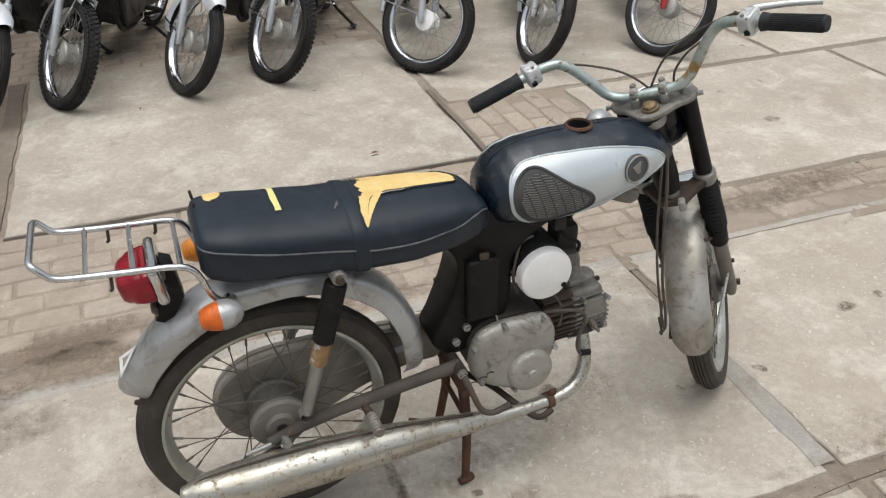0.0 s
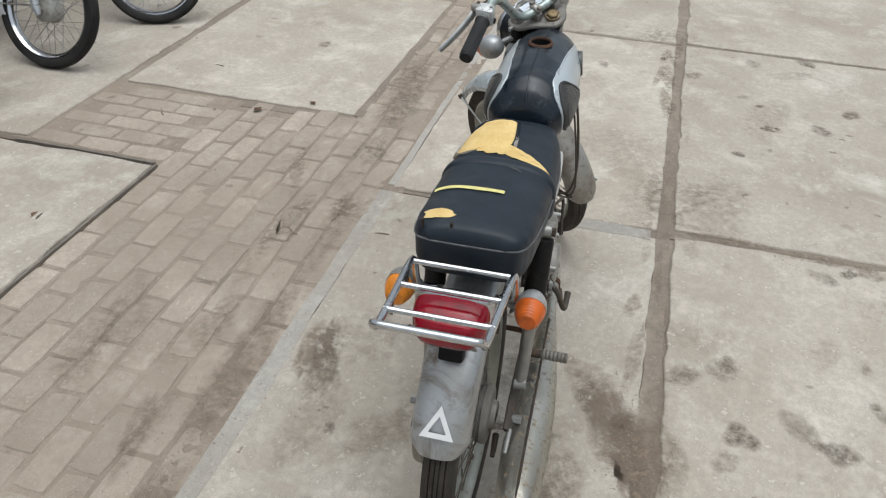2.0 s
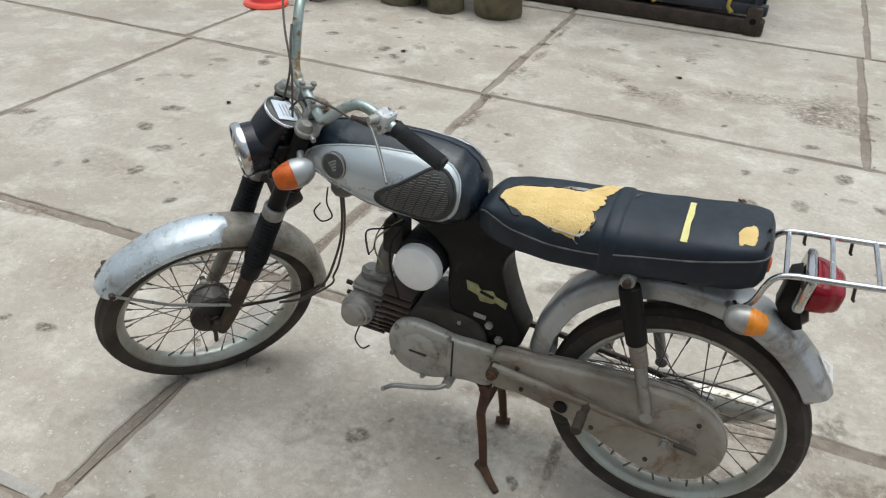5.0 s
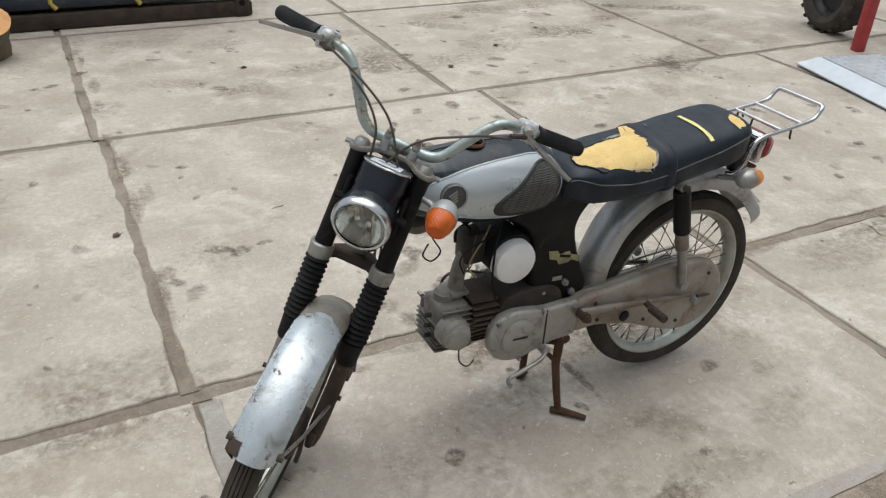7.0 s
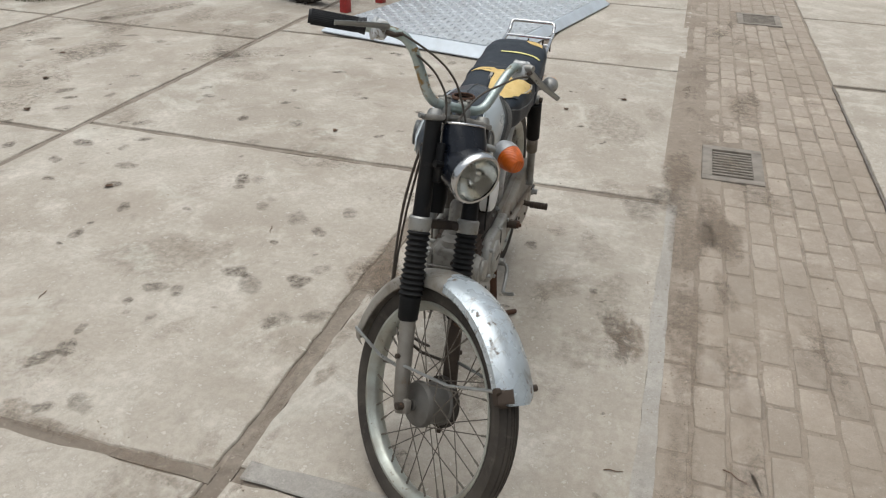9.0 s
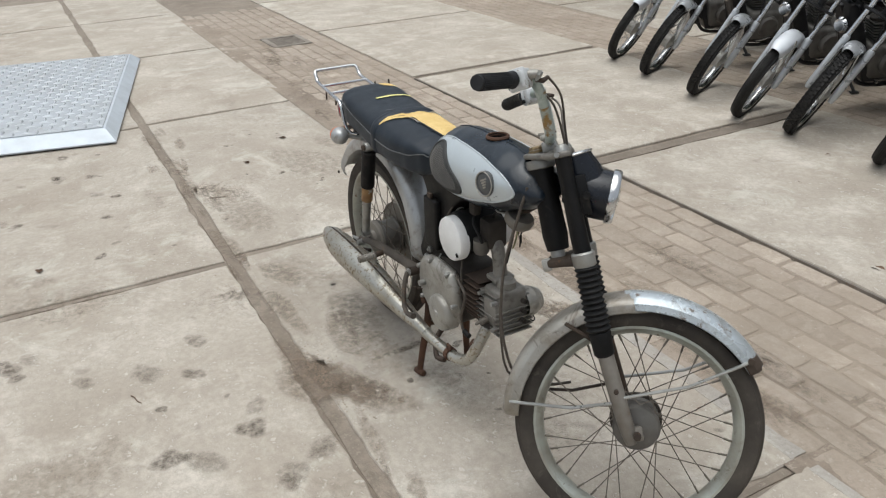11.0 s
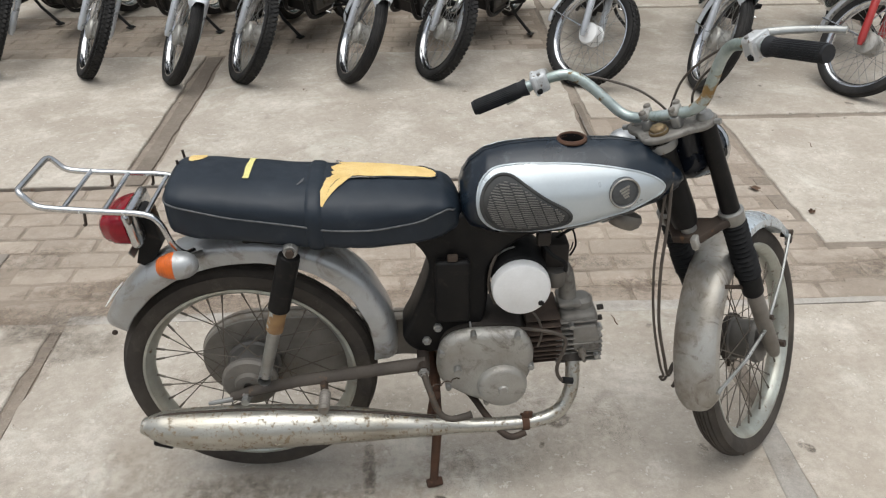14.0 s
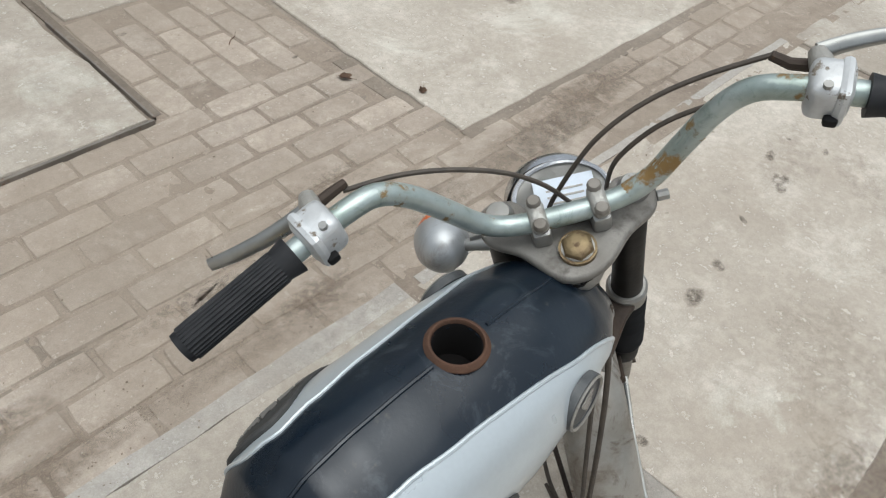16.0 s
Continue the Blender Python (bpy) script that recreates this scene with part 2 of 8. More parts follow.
MUD_SILVER = worn("muddy_silver_paint", (0.40, 0.385, 0.35), (0.25, 0.228, 0.192), 0.36, 0.55, scale=9, lo=0.40, hi=0.66, spots=(0.150, 0.116, 0.082), spot_scale=7, spot_lo=0.46, spot_hi=0.66, rough_spot=0.75, bump=0.25, streak=(0.10, 0.066, 0.043), streak_scale=16, streak_amount=0.85, streak_lo=0.53)
TANK = worn("dark_blue_black_paint", (0.0035, 0.0085, 0.0160), (0.010, 0.018, 0.028), 0.30, 0.0, scale=7, lo=0.42, hi=0.80, coat=0.18, spots=(0.085, 0.078, 0.066), spot_scale=34, spot_lo=0.63, spot_hi=0.78, rough_spot=0.6, bump=0.10, spec=0.4, streak=(0.075, 0.090, 0.104), streak_scale=13, streak_amount=0.50, streak_lo=0.555)
BLACK = worn("black_paint", (0.0045, 0.0045, 0.005), (0.011, 0.010, 0.009), 0.5, 0.0, scale=12, spots=(0.05, 0.04, 0.031), spot_scale=26, spot_lo=0.64, spot_hi=0.80, bump=0.12, spec=0.2, streak=(0.055, 0.046, 0.037), streak_scale=9, streak_amount=0.5, streak_lo=0.57)
BLACK_DULL = worn("dull_black_rubber", (0.007, 0.007, 0.0075), (0.016, 0.016, 0.016), 0.65, scale=20, bump=0.1, spec=0.2)
RUST = worn("rust", (0.105, 0.055, 0.034), (0.058, 0.034, 0.025), 0.85, 0.1, scale=20, spots=(0.16, 0.082, 0.045), spot_scale=60, spot_lo=0.60, spot_hi=0.75, bump=0.5, spec=0.3)
RUST_BROWN = worn("greasy_rusty_steel", (0.068, 0.050, 0.038), (0.034, 0.027, 0.023), 0.7, 0.2, scale=14, spots=(0.17, 0.088, 0.045), spot_scale=32, spot_lo=0.62, spot_hi=0.73, bump=0.35, spec=0.3)
RUST_ORANGE = worn("orange_rust", (0.27, 0.16, 0.068), (0.19, 0.105, 0.048), 0.8, 0.0, scale=30, spots=(0.36, 0.40, 0.38), spot_scale=50, spot_lo=0.54, spot_hi=0.62, bump=0.4)
STEEL = worn("dull_zinc", (0.36, 0.36, 0.345), (0.24, 0.23, 0.21), 0.45, 0.7, scale=16, spots=(0.16, 0.12, 0.085), spot_scale=40, spot_lo=0.62, spot_hi=0.72, bump=0.15)
BAR = worn("pale_green_chrome_bar", (0.44, 0.50, 0.485), (0.27, 0.325, 0.295), 0.34, 0.6, scale=24, lo=0.42, hi=0.66, spots=(0.19, 0.125, 0.05), spot_scale=30, spot_lo=0.60, spot_hi=0.66, bump=0.2, streak=(0.16, 0.22, 0.18), streak_scale=26, streak_amount=0.7, streak_lo=0.54)
CHAINCASE = worn("grimy_chain_case", (0.345, 0.320, 0.275), (0.190, 0.160, 0.124), 0.6, 0.2, scale=7, lo=0.38, hi=0.66, spots=(0.135, 0.072, 0.038), spot_scale=13, spot_lo=0.58, spot_hi=0.74, bump=0.35, streak=(0.155, 0.092, 0.052), streak_scale=6, streak_amount=0.8, streak_lo=0.50)
RIM = worn("dull_steel_rim", (0.47, 0.50, 0.455), (0.30, 0.285, 0.24), 0.36, 0.55, scale=9, lo=0.38, hi=0.66, spots=(0.15, 0.105, 0.07), spot_scale=40, spot_lo=0.62, spot_hi=0.71, bump=0.2, streak=(0.21, 0.182, 0.145), streak_scale=13, streak_amount=0.65, streak_lo=0.54)
WHITE = worn("white_plastic", (0.80, 0.80, 0.79), (0.72, 0.715, 0.70), 0.4, scale=20, bump=0.04)
WHITE_PAPER = worn("white_paper", (0.66, 0.72, 0.80), (0.60, 0.65, 0.71), 0.6, scale=30)
ORANGE = lens_mat("orange_lens", (0.66, 0.13, 0.012))
AMBER = lens_mat("amber_lens", (0.78, 0.26, 0.02))
RED_LENS = lens_mat("red_lens", (0.27, 0.001, 0.012), 0.04, 0.14)
CABLE = worn("brown_cable", (0.075, 0.060, 0.046), (0.042, 0.034, 0.028), 0.6, scale=60)
GLASS = plain("lamp_glass", (0.96, 0.97, 0.96), 0.04, 0, 1.0)
_gn, _gl = GLASS.node_tree.nodes, GLASS.node_tree.links
_flute = _gn.new("ShaderNodeTexWave")
_flute.inputs["Scale"].default_value, _flute.inputs["Distortion"].default_value = 34, 0.6
_gl.new(_gn.new("ShaderNodeTexCoord").outputs["Object"], _flute.inputs["Vector"])
_gb = _gn.new("ShaderNodeBump")
_gb.inputs["Strength"].default_value, _gb.inputs["Distance"].default_value = 0.25, 0.002
_gl.new(_flute.outputs["Fac"], _gb.inputs["Height"])
_gl.new(_gb.outputs["Normal"], _gn["Principled BSDF"].inputs["Normal"])
MIRROR = plain("reflector", (0.80, 0.79, 0.74), 0.16, 1.0)
PALE_GLASS = plain("frosted_bulb", (0.75, 0.74, 0.70), 0.25)
# near-black: the shade inside holes and openings is put into this colour
DARK = plain("tank_inside", (0.004, 0.003, 0.003), 0.95)
FLAKY = worn("flaky_pale_alloy", (0.62, 0.635, 0.64), (0.44, 0.445, 0.44), 0.4, 0.3, scale=24, spots=(0.18, 0.15, 0.115), spot_scale=60, spot_lo=0.57, spot_hi=0.62, bump=0.3)
# silver paint turned pale and blue: the sky's glare is in the colour
NOSE = worn("flaking_silver_with_glare", (0.56, 0.62, 0.66), (0.40, 0.43, 0.445), 0.28, 0.45, scale=9, lo=0.42, hi=0.68, spots=(0.13, 0.10, 0.08), spot_scale=26, spot_lo=0.60, spot_hi=0.655, bump=0.25, coat=0.2, streak=(0.175, 0.150, 0.122), streak_scale=9, streak_amount=0.85, streak_lo=0.53)
RIBBED = worn("grey_knee_rubber", (0.038, 0.039, 0.039), (0.065, 0.064, 0.060), 0.6, scale=20, bump=0.1, spec=0.3)
# much paler than the pad below, so that the ribs stand out
RIB_PALE = worn("pale_rib_rubber", (0.150, 0.142, 0.128), (0.105, 0.099, 0.090), 0.6, scale=30, bump=0.1)


# ---- mesh tools ----
def mesh_of(bm, name, smooth=None):
    bmesh.ops.recalc_face_normals(bm, faces=bm.faces)
    me = bpy.data.meshes.new(name)
    bm.to_mesh(me)
    bm.free()
    if smooth is not None:
        me.shade_smooth()
        me.set_sharp_from_angle(angle=radians(smooth))
    return me


def part(name, bm, material, parent, label="", smooth=38, m=None):
    """One mesh object under a thing or a part; m moves its vertices first."""
    if m is not None:
        bm.transform(m)
    ob = new(name, mesh_of(bm, name, smooth))
    ob.data.materials.append(material)
    ob.parent = parent
    if label:
        tagged(ob, label)
    return ob


def thing(name, label, category, group="", kind="", m=None):
    ob = tagged(new(name), label, category, group, kind)
    if m is not None:
        ob.matrix_world = m
    return ob


def curve_pts(ctrl, per=8, closed=False):
    """A smooth line (Catmull-Rom) through the control points."""
    c = [Vector(p) for p in ctrl]
    n, out = len(c), []
    for i in range(n if closed else n - 1):
        a, b, d, e = (c[(i + k) % n] for k in (-1, 0, 1, 2)) if closed else (c[max(i - 1, 0)], c[i], c[i + 1], c[min(i + 2, n - 1)])
        for k in range(per):
            t = k / per
            out.append(0.5 * ((2 * b) + (d - a) * t + (2 * a - 5 * b + 4 * d - e) * t * t + (3 * b - a - 3 * d + e) * t ** 3))
    return out if closed else out + [c[-1]]


def tube(pts, r, seg=10, bm=None, closed=False, flat=1.0, smooth=0):
    """A round bar along the points; r is one radius or one a point."""
    bm = bm or bmesh.new()
    pts = curve_pts(pts, smooth, closed) if smooth else [Vector(p) for p in pts]
    n = len(pts)
    rs = list(r) if hasattr(r, "__len__") else [r] * n
    if len(rs) != n:
        k = [i * (len(rs) - 1) / (n - 1) for i in range(n)]
        rs = [rs[int(a)] + (rs[min(int(a) + 1, len(rs) - 1)] - rs[int(a)]) * (a - int(a)) for a in k]
    side, rings = None, []
    for i, p in enumerate(pts):
        d = (pts[(i + 1) % n] - pts[i - 1]) if closed else (pts[min(i + 1, n - 1)] - pts[max(i - 1, 0)])
        d.normalize()
        side = d.orthogonal() if side is None else side - d * side.dot(d)
        if side.length < 1e-6:
            side = d.orthogonal()
        side.normalize()
        up = d.cross(side)
        rings.append([bm.verts.new(p + rs[i] * (math.cos(2 * math.pi * k / seg) * side + flat * math.sin(2 * math.pi * k / seg) * up)) for k in range(seg)])
    for i in range(n if closed else n - 1):
        a, b = rings[i], rings[(i + 1) % n]
        for k in range(seg):
            bm.faces.new((a[k], a[(k + 1) % seg], b[(k + 1) % seg], b[k]))
    if not closed:
        bm.faces.new(rings[0])
        bm.faces.new(rings[-1])
    return bm


def lathe(profile, seg=32, bm=None, closed=False):
    """Turns (radius, height) pairs about the y axis."""
    bm = bm or bmesh.new()
    rings = []
    for r, h in profile:
        if r < 1e-5:
            rings.append([bm.verts.new((0, h, 0))])
        else:
            rings.append([bm.verts.new((r * math.cos(2 * math.pi * k / seg), h, r * math.sin(2 * math.pi * k / seg))) for k in range(seg)])
    n = len(rings)
    for i in range(n if closed else n - 1):
        a, b = rings[i], rings[(i + 1) % n]
        for k in range(seg):
            q = [a[k % len(a)], a[(k + 1) % len(a)], b[(k + 1) % len(b)], b[k % len(b)]]
            q = [v for j, v in enumerate(q) if v not in q[:j]]
            if len(q) > 2:
                bm.faces.new(q)
    return bm


def axis_to(a, b):
    """The pose that takes the y axis onto the line from a towards b, with a as its origin."""
    a, b = Vector(a), Vector(b)
    return Matrix.Translation(a) @ (b - a).to_track_quat("Y", "Z").to_matrix().to_4x4()


def rod(a, b, r, seg=10, bm=None, r2=None):
    return tube([a, b], [r, r if r2 is None else r2], seg, bm)


def block(size, at=(0, 0, 0), bevel=0.004, seg=2, bm=None, m=None):
    t = bmesh.new()
    bmesh.ops.create_cube(t, size=1, matrix=Matrix.Diagonal((*size, 1)))
    if bevel:
        bmesh.ops.bevel(t, geom=t.edges[:], offset=bevel, segments=seg, profile=0.5, affect="EDGES", clamp_overlap=True)
    t.transform(Matrix.Translation(at) @ (m or Matrix()))
    if bm is None:
        return t
    join(bm, t)
    return bm


def join(bm, other):
    me = bpy.data.meshes.new("tmp")
    other.to_mesh(me)
    other.free()
    bm.from_mesh(me)
    bpy.data.meshes.remove(me)
    return bm


def plate(outline, y0, y1, bevel=0.004, seg=2):
    """A plate cut to an outline in x and z, from y0 to y1."""
    bm = bmesh.new()
    f = bm.faces.new([bm.verts.new((x, y0, z)) for x, z in outline])
    ext = bmesh.ops.extrude_face_region(bm, geom=[f])
    bmesh.ops.translate(bm, vec=(0, y1 - y0, 0), verts=[v for v in ext["geom"] if isinstance(v, bmesh.types.BMVert)])
    if bevel:
        rim = [e for e in bm.edges if abs(e.verts[0].co.y - e.verts[1].co.y) < 1e-6]
        bmesh.ops.bevel(bm, geom=rim, offset=bevel, segments=seg, profile=0.5, affect="EDGES", clamp_overlap=True)
    return bm


def round_outline(ctrl, per=6):
    return [(p[0], p[1]) for p in curve_pts([(x, z, 0) for x, z in ctrl], per, True)]


def interp(x, table):
    if x <= table[0][0]:
        return table[0][1]
    for (a, u), (b, v) in zip(table, table[1:]):
        if x <= b:
            t = (x - a) / (b - a)
            t = t * t * (3 - 2 * t) * 0.5 + t * 0.5
            return u + (v - u) * t
    return table[-1][1]


def loft(rings, bm=None, caps=True):
    bm = bm or bmesh.new()
    vs = [[bm.verts.new(p) for p in ring] for ring in rings]
    for a, b in zip(vs, vs[1:]):
        for k in range(len(a)):
            bm.faces.new((a[k], a[(k + 1) % len(a)], b[(k + 1) % len(b)], b[k]))
    if caps:
        bm.faces.new(vs[0])
        bm.faces.new(vs[-1])
    return bm


def mudguard(r, half, a0, a1, skirt, steps=40, thick=0.0025, r_end=None, r_start=None, table=None):
    """A curved guard over a wheel about the y axis, from angle a0 to a1 (degrees from +x towards +z)."""
    prof = [(-half, -skirt), (-half, -skirt * 0.5), (-half * 0.97, -0.014), (-half * 0.82, -0.004), (-half * 0.45, 0.004), (0, 0.006)]
    prof += [(-y, h) for y, h in prof[-2::-1]]
    inner = [(y * (1 - thick / half), h - thick) for y, h in reversed(prof)]
    rings = []
    for i in range(steps + 1):
        t = i / steps
        a = radians(a0 + (a1 - a0) * t)
        e = min(t, 1 - t) * steps
        shrink = 1.0 - 0.35 * max(0, 1 - e / 2.5) ** 2
        rr = r + (r_end - r) * max(0, (t - 0.72) / 0.28) ** 1.5 if r_end else r
        if r_start:
            rr += (r_start - r) * max(0, (0.28 - t) / 0.28) ** 1.5
        if table:
            rr = interp(a0 + (a1 - a0) * t, table)
        rings.append([((rr + h) * math.cos(a), y * shrink, (rr + h) * math.sin(a)) for y, h in prof + inner])
    return loft(rings)


def tyre_bm(r, w, rim_r, seg=72, ribbed=True, knobs=False):
    """A tyre about the y axis with grooves round the tread, or blocks."""
    h = w / 2
    prof = [(rim_r, -h * 0.62), (rim_r + 0.006, -h * 0.8), (rim_r + (r - rim_r) * 0.45, -h), (rim_r + (r - rim_r) * 0.75, -h * 0.9)]
    ys = [-0.72, -0.46, -0.40, -0.16, -0.10, 0.10, 0.16, 0.40, 0.46, 0.72]
    for k, y in enumerate(ys):
        crown = r - 0.012 * abs(y) ** 2.2 / 0.72 ** 2.2
        groove = ribbed and k in (1, 2, 3, 4, 5, 6, 7, 8)
        if groove and k % 2 == 1:
            prof += [(crown, y * h - 0.0006), (crown - 0.004, y * h + 0.0008)]
        elif groove:
            prof += [(crown - 0.004, y * h - 0.0008), (crown, y * h + 0.0006)]
        else:
            prof.append((crown, y * h))
    prof += [(a, -b) for a, b in reversed(prof[:4])]
    bm = lathe(prof, seg)
    if knobs:
        n = int(2 * math.pi * r / 0.026)
        for i in range(n):
            a = 2 * math.pi * i / n
            for y, off in ((-0.78, 0.0), (-0.28, 0.5), (0.28, 0.0), (0.78, 0.5)):
                aa = a + off * 2 * math.pi / n
                rr = r + 0.001 - 0.014 * abs(y) ** 2.2
                m = Matrix.Rotation(-aa, 4, "Y") @ Matrix.Translation((rr, y * h, 0)) @ Matrix.Rotation(-0.7 * y, 4, "Z")
                t = block((0.006, w * 0.2, 0.017), bevel=0)
                t.transform(m)
                join(bm, t)
    return bm


def wheel(parent, name, m, r, w, rim_r, drum, n_spokes=36, knobs=False, ribbed=True, rim_mat=None, hub_mat=None, single_spokes=True, label="", tyre_mat=None):
    """A spoked wheel: the hub is the part, with tyre, rim and spokes under it. m places its axle (y) in the thing."""
    hub_mat, rim_mat = hub_mat or ALLOY, rim_mat or RIM
    hub = part(name, lathe([(0, -0.055), (0.012, -0.055), (0.012, -0.048), (drum * 0.55, -0.046), (drum * 0.92, -0.040), (drum, -0.032), (drum, -0.026), (drum * 0.9, -0.022), (drum * 0.9, 0.022), (drum, 0.026), (drum, 0.032), (drum * 0.7, 0.038), (0.02, 0.044), (0.012, 0.055), (0, 0.055)], 40), hub_mat, parent, label, m=m)
    part("tyre", tyre_bm(r, w, rim_r, ribbed=ribbed, knobs=knobs), tyre_mat or RUBBER, hub, m=m)
    rw = w * 0.40
    part("rim", lathe([(rim_r + 0.004, -rw), (rim_r + 0.004, -rw + 0.003), (rim_r - 0.006, -rw + 0.006), (rim_r - 0.014, -0.010), (rim_r - 0.017, 0), (rim_r - 0.014, 0.010), (rim_r - 0.006, rw - 0.006), (rim_r + 0.004, rw - 0.003), (rim_r + 0.004, rw), (rim_r - 0.002, rw), (rim_r - 0.009, rw - 0.006), (rim_r - 0.016, 0.010), (rim_r - 0.019, 0), (rim_r - 0.016, -0.010), (rim_r - 0.009, -rw + 0.006), (rim_r - 0.002, -rw)], 72, closed=True), rim_mat, hub, m=m)
    ends = []
    for i in range(n_spokes):
        s = 1 if i % 2 else -1
        a = 2 * math.pi * i / n_spokes
        lean_by = (1 if (i // 2) % 2 else -1) * 1.05
        p = Vector((drum * 0.96 * math.cos(a + lean_by), s * 0.029, drum * 0.96 * math.sin(a + lean_by)))
        q = Vector(((rim_r - 0.018) * math.cos(a), s * 0.004, (rim_r - 0.018) * math.sin(a)))
        ends.append((p, q))
    if single_spokes:
        length = (ends[0][1] - ends[0][0]).length
        bm = tube([(0, 0, 0), (0, length * 0.9, 0)], 0.0014, 5)
        tube([(0, length * 0.9, 0), (0, length, 0)], 0.0027, 6, bm)
        me = mesh_of(bm, "spoke", 40)
        me.materials.append(SPOKE)
        for p, q in ends:
            ob = new("spoke", me)
            ob.parent = hub
            ob.matrix_local = m @ axis_to(p, q)
    else:
        bm = bmesh.new()
        for p, q in ends:
            tube([p, q], 0.0014, 4, bm)
        part("spokes", bm, STEEL, hub, m=m)
    return hub

# ---- the yard: soil under all, concrete slabs, brick gutter ----
bm = bmesh.new()
N = 24
R_ALL = [0, 8, 14, 25, 60, 150, 400]
vs = [[bm.verts.new((0.5 + r * math.cos(2 * math.pi * k / N), 1 + r * math.sin(2 * math.pi * k / N), -0.0105)) for k in range(N)] if r else [bm.verts.new((0.5, 1, -0.0105))] for r in R_ALL]
for a, b in zip(vs, vs[1:]):
    for k in range(N):
        q = [a[k % len(a)], b[k], b[(k + 1) % N], a[(k + 1) % len(a)]]
        bm.faces.new([v for j, v in enumerate(q) if v not in q[:j]])
ground = tagged(new("ground", mesh_of(bm, "ground")), "trodden brown soil showing in the joints of the yard", "ground", kind="structure")
ground.data.materials.append(SOIL)

yard = thing("pavement", "old worn concrete slab yard with dirt-filled joints", "pavement", kind="structure")


def slab(x0, x1, y0, y1, top=0.0, step=0.06):
    """One cast slab: sides down to the soil, edges chipped and worn round."""
    bm = bmesh.new()

    def edge(a, b):
        n = max(2, int((Vector(b) - Vector(a)).length / step))
        return [Vector(a).lerp(Vector(b), i / n) for i in range(n)]

    loop = edge((x0, y0), (x1, y0)) + edge((x1, y0), (x1, y1)) + edge((x1, y1), (x0, y1)) + edge((x0, y1), (x0, y0))
    c = Vector(((x0 + x1) / 2, (y0 + y1) / 2))
    rings = []
    for inset, z in ((0.0, -0.05), (0.0, top - 0.006), (0.004, top - 0.0015), (0.013, top)):
        ring = []
        for p in loop:
            j = 0.012 * noise.noise(Vector((p.x * 3.1, p.y * 3.1, 0))) + 0.011 * noise.noise(Vector((p.x * 13, p.y * 13, 5))) + 0.006 * noise.noise(Vector((p.x * 31, p.y * 31, 7)))
            q = p + (c - p).normalized() * (inset + j + 0.003)
            ring.append(bm.verts.new((q.x, q.y, z)))
        rings.append(ring)
    for a, b in zip(rings, rings[1:]):
        for k in range(len(a)):
            bm.faces.new((a[k], a[(k + 1) % len(a)], b[(k + 1) % len(b)], b[k]))
    bm.faces.new(rings[-1])
    return part("concrete_slab", bm, CONCRETE, yard, smooth=30)


G = 0.018
rows = (
    # y from, y to, joints along x
    (0.845, 1.838, (-8.9, -6.9, -4.85, -2.78, -0.60, 1.455, 3.43, 5.45, 7.5, 9.5)),
    (-1.160, 0.795, (-8.9, -6.9, -4.85, -2.75, -0.56, 1.485, 3.45, 5.5, 7.5, 9.5)),
    (-3.02, -1.200, (-8.6, -6.5, -4.5, -2.45, -0.40, 1.52, 3.50, 5.5, 7.5, 9.5)),
    (-5.2, -3.06, (-8.6, -6.5, -4.5, -2.5, -0.45, 1.55, 3.6, 5.6, 7.6, 9.5)),
    (-7.4, -5.24, (-8.6, -6.5, -4.5, -2.5, -0.45, 1.55, 3.6, 5.6, 7.6, 9.5)),
    (-9.6, -7.44, (-8.6, -6.5, -4.5, -2.5, -0.45, 1.55, 3.6, 5.6, 7.6, 9.5)),
)
for y0, y1, joints in rows:
    for a, b in zip(joints, joints[1:]):
        slab(a + G, b - G, y0, y1)
for a, b in ((-8.9, -6.9), (-6.9, -4.9), (-4.9, -2.82), (-2.78, -0.70), (-0.615, 1.335)):
    slab(a + G, b - G, 2.775, 4.46, 0.007)
for a, b in ((1.36, 3.42), (3.42, 5.45), (5.45, 7.5), (7.5, 9.5)):
    slab(a + G, b - G, 3.40, 5.32)
for a, b in ((1.985, 3.72), (3.72, 5.7), (5.7, 7.7)):
    slab(a + G, b - G, 2.20, 3.35)
for a, b in zip((-8.9, -6.7, -4.6, -2.6, -0.6, 1.4, 3.4, 5.4, 7.4, 9.5), (-6.7, -4.6, -2.6, -0.6, 1.4, 3.4, 5.4, 7.4, 9.5)):
    slab(a + G, b - G, 5.36, 7.4)
    slab(a + G, b - G, 7.44, 9.6)


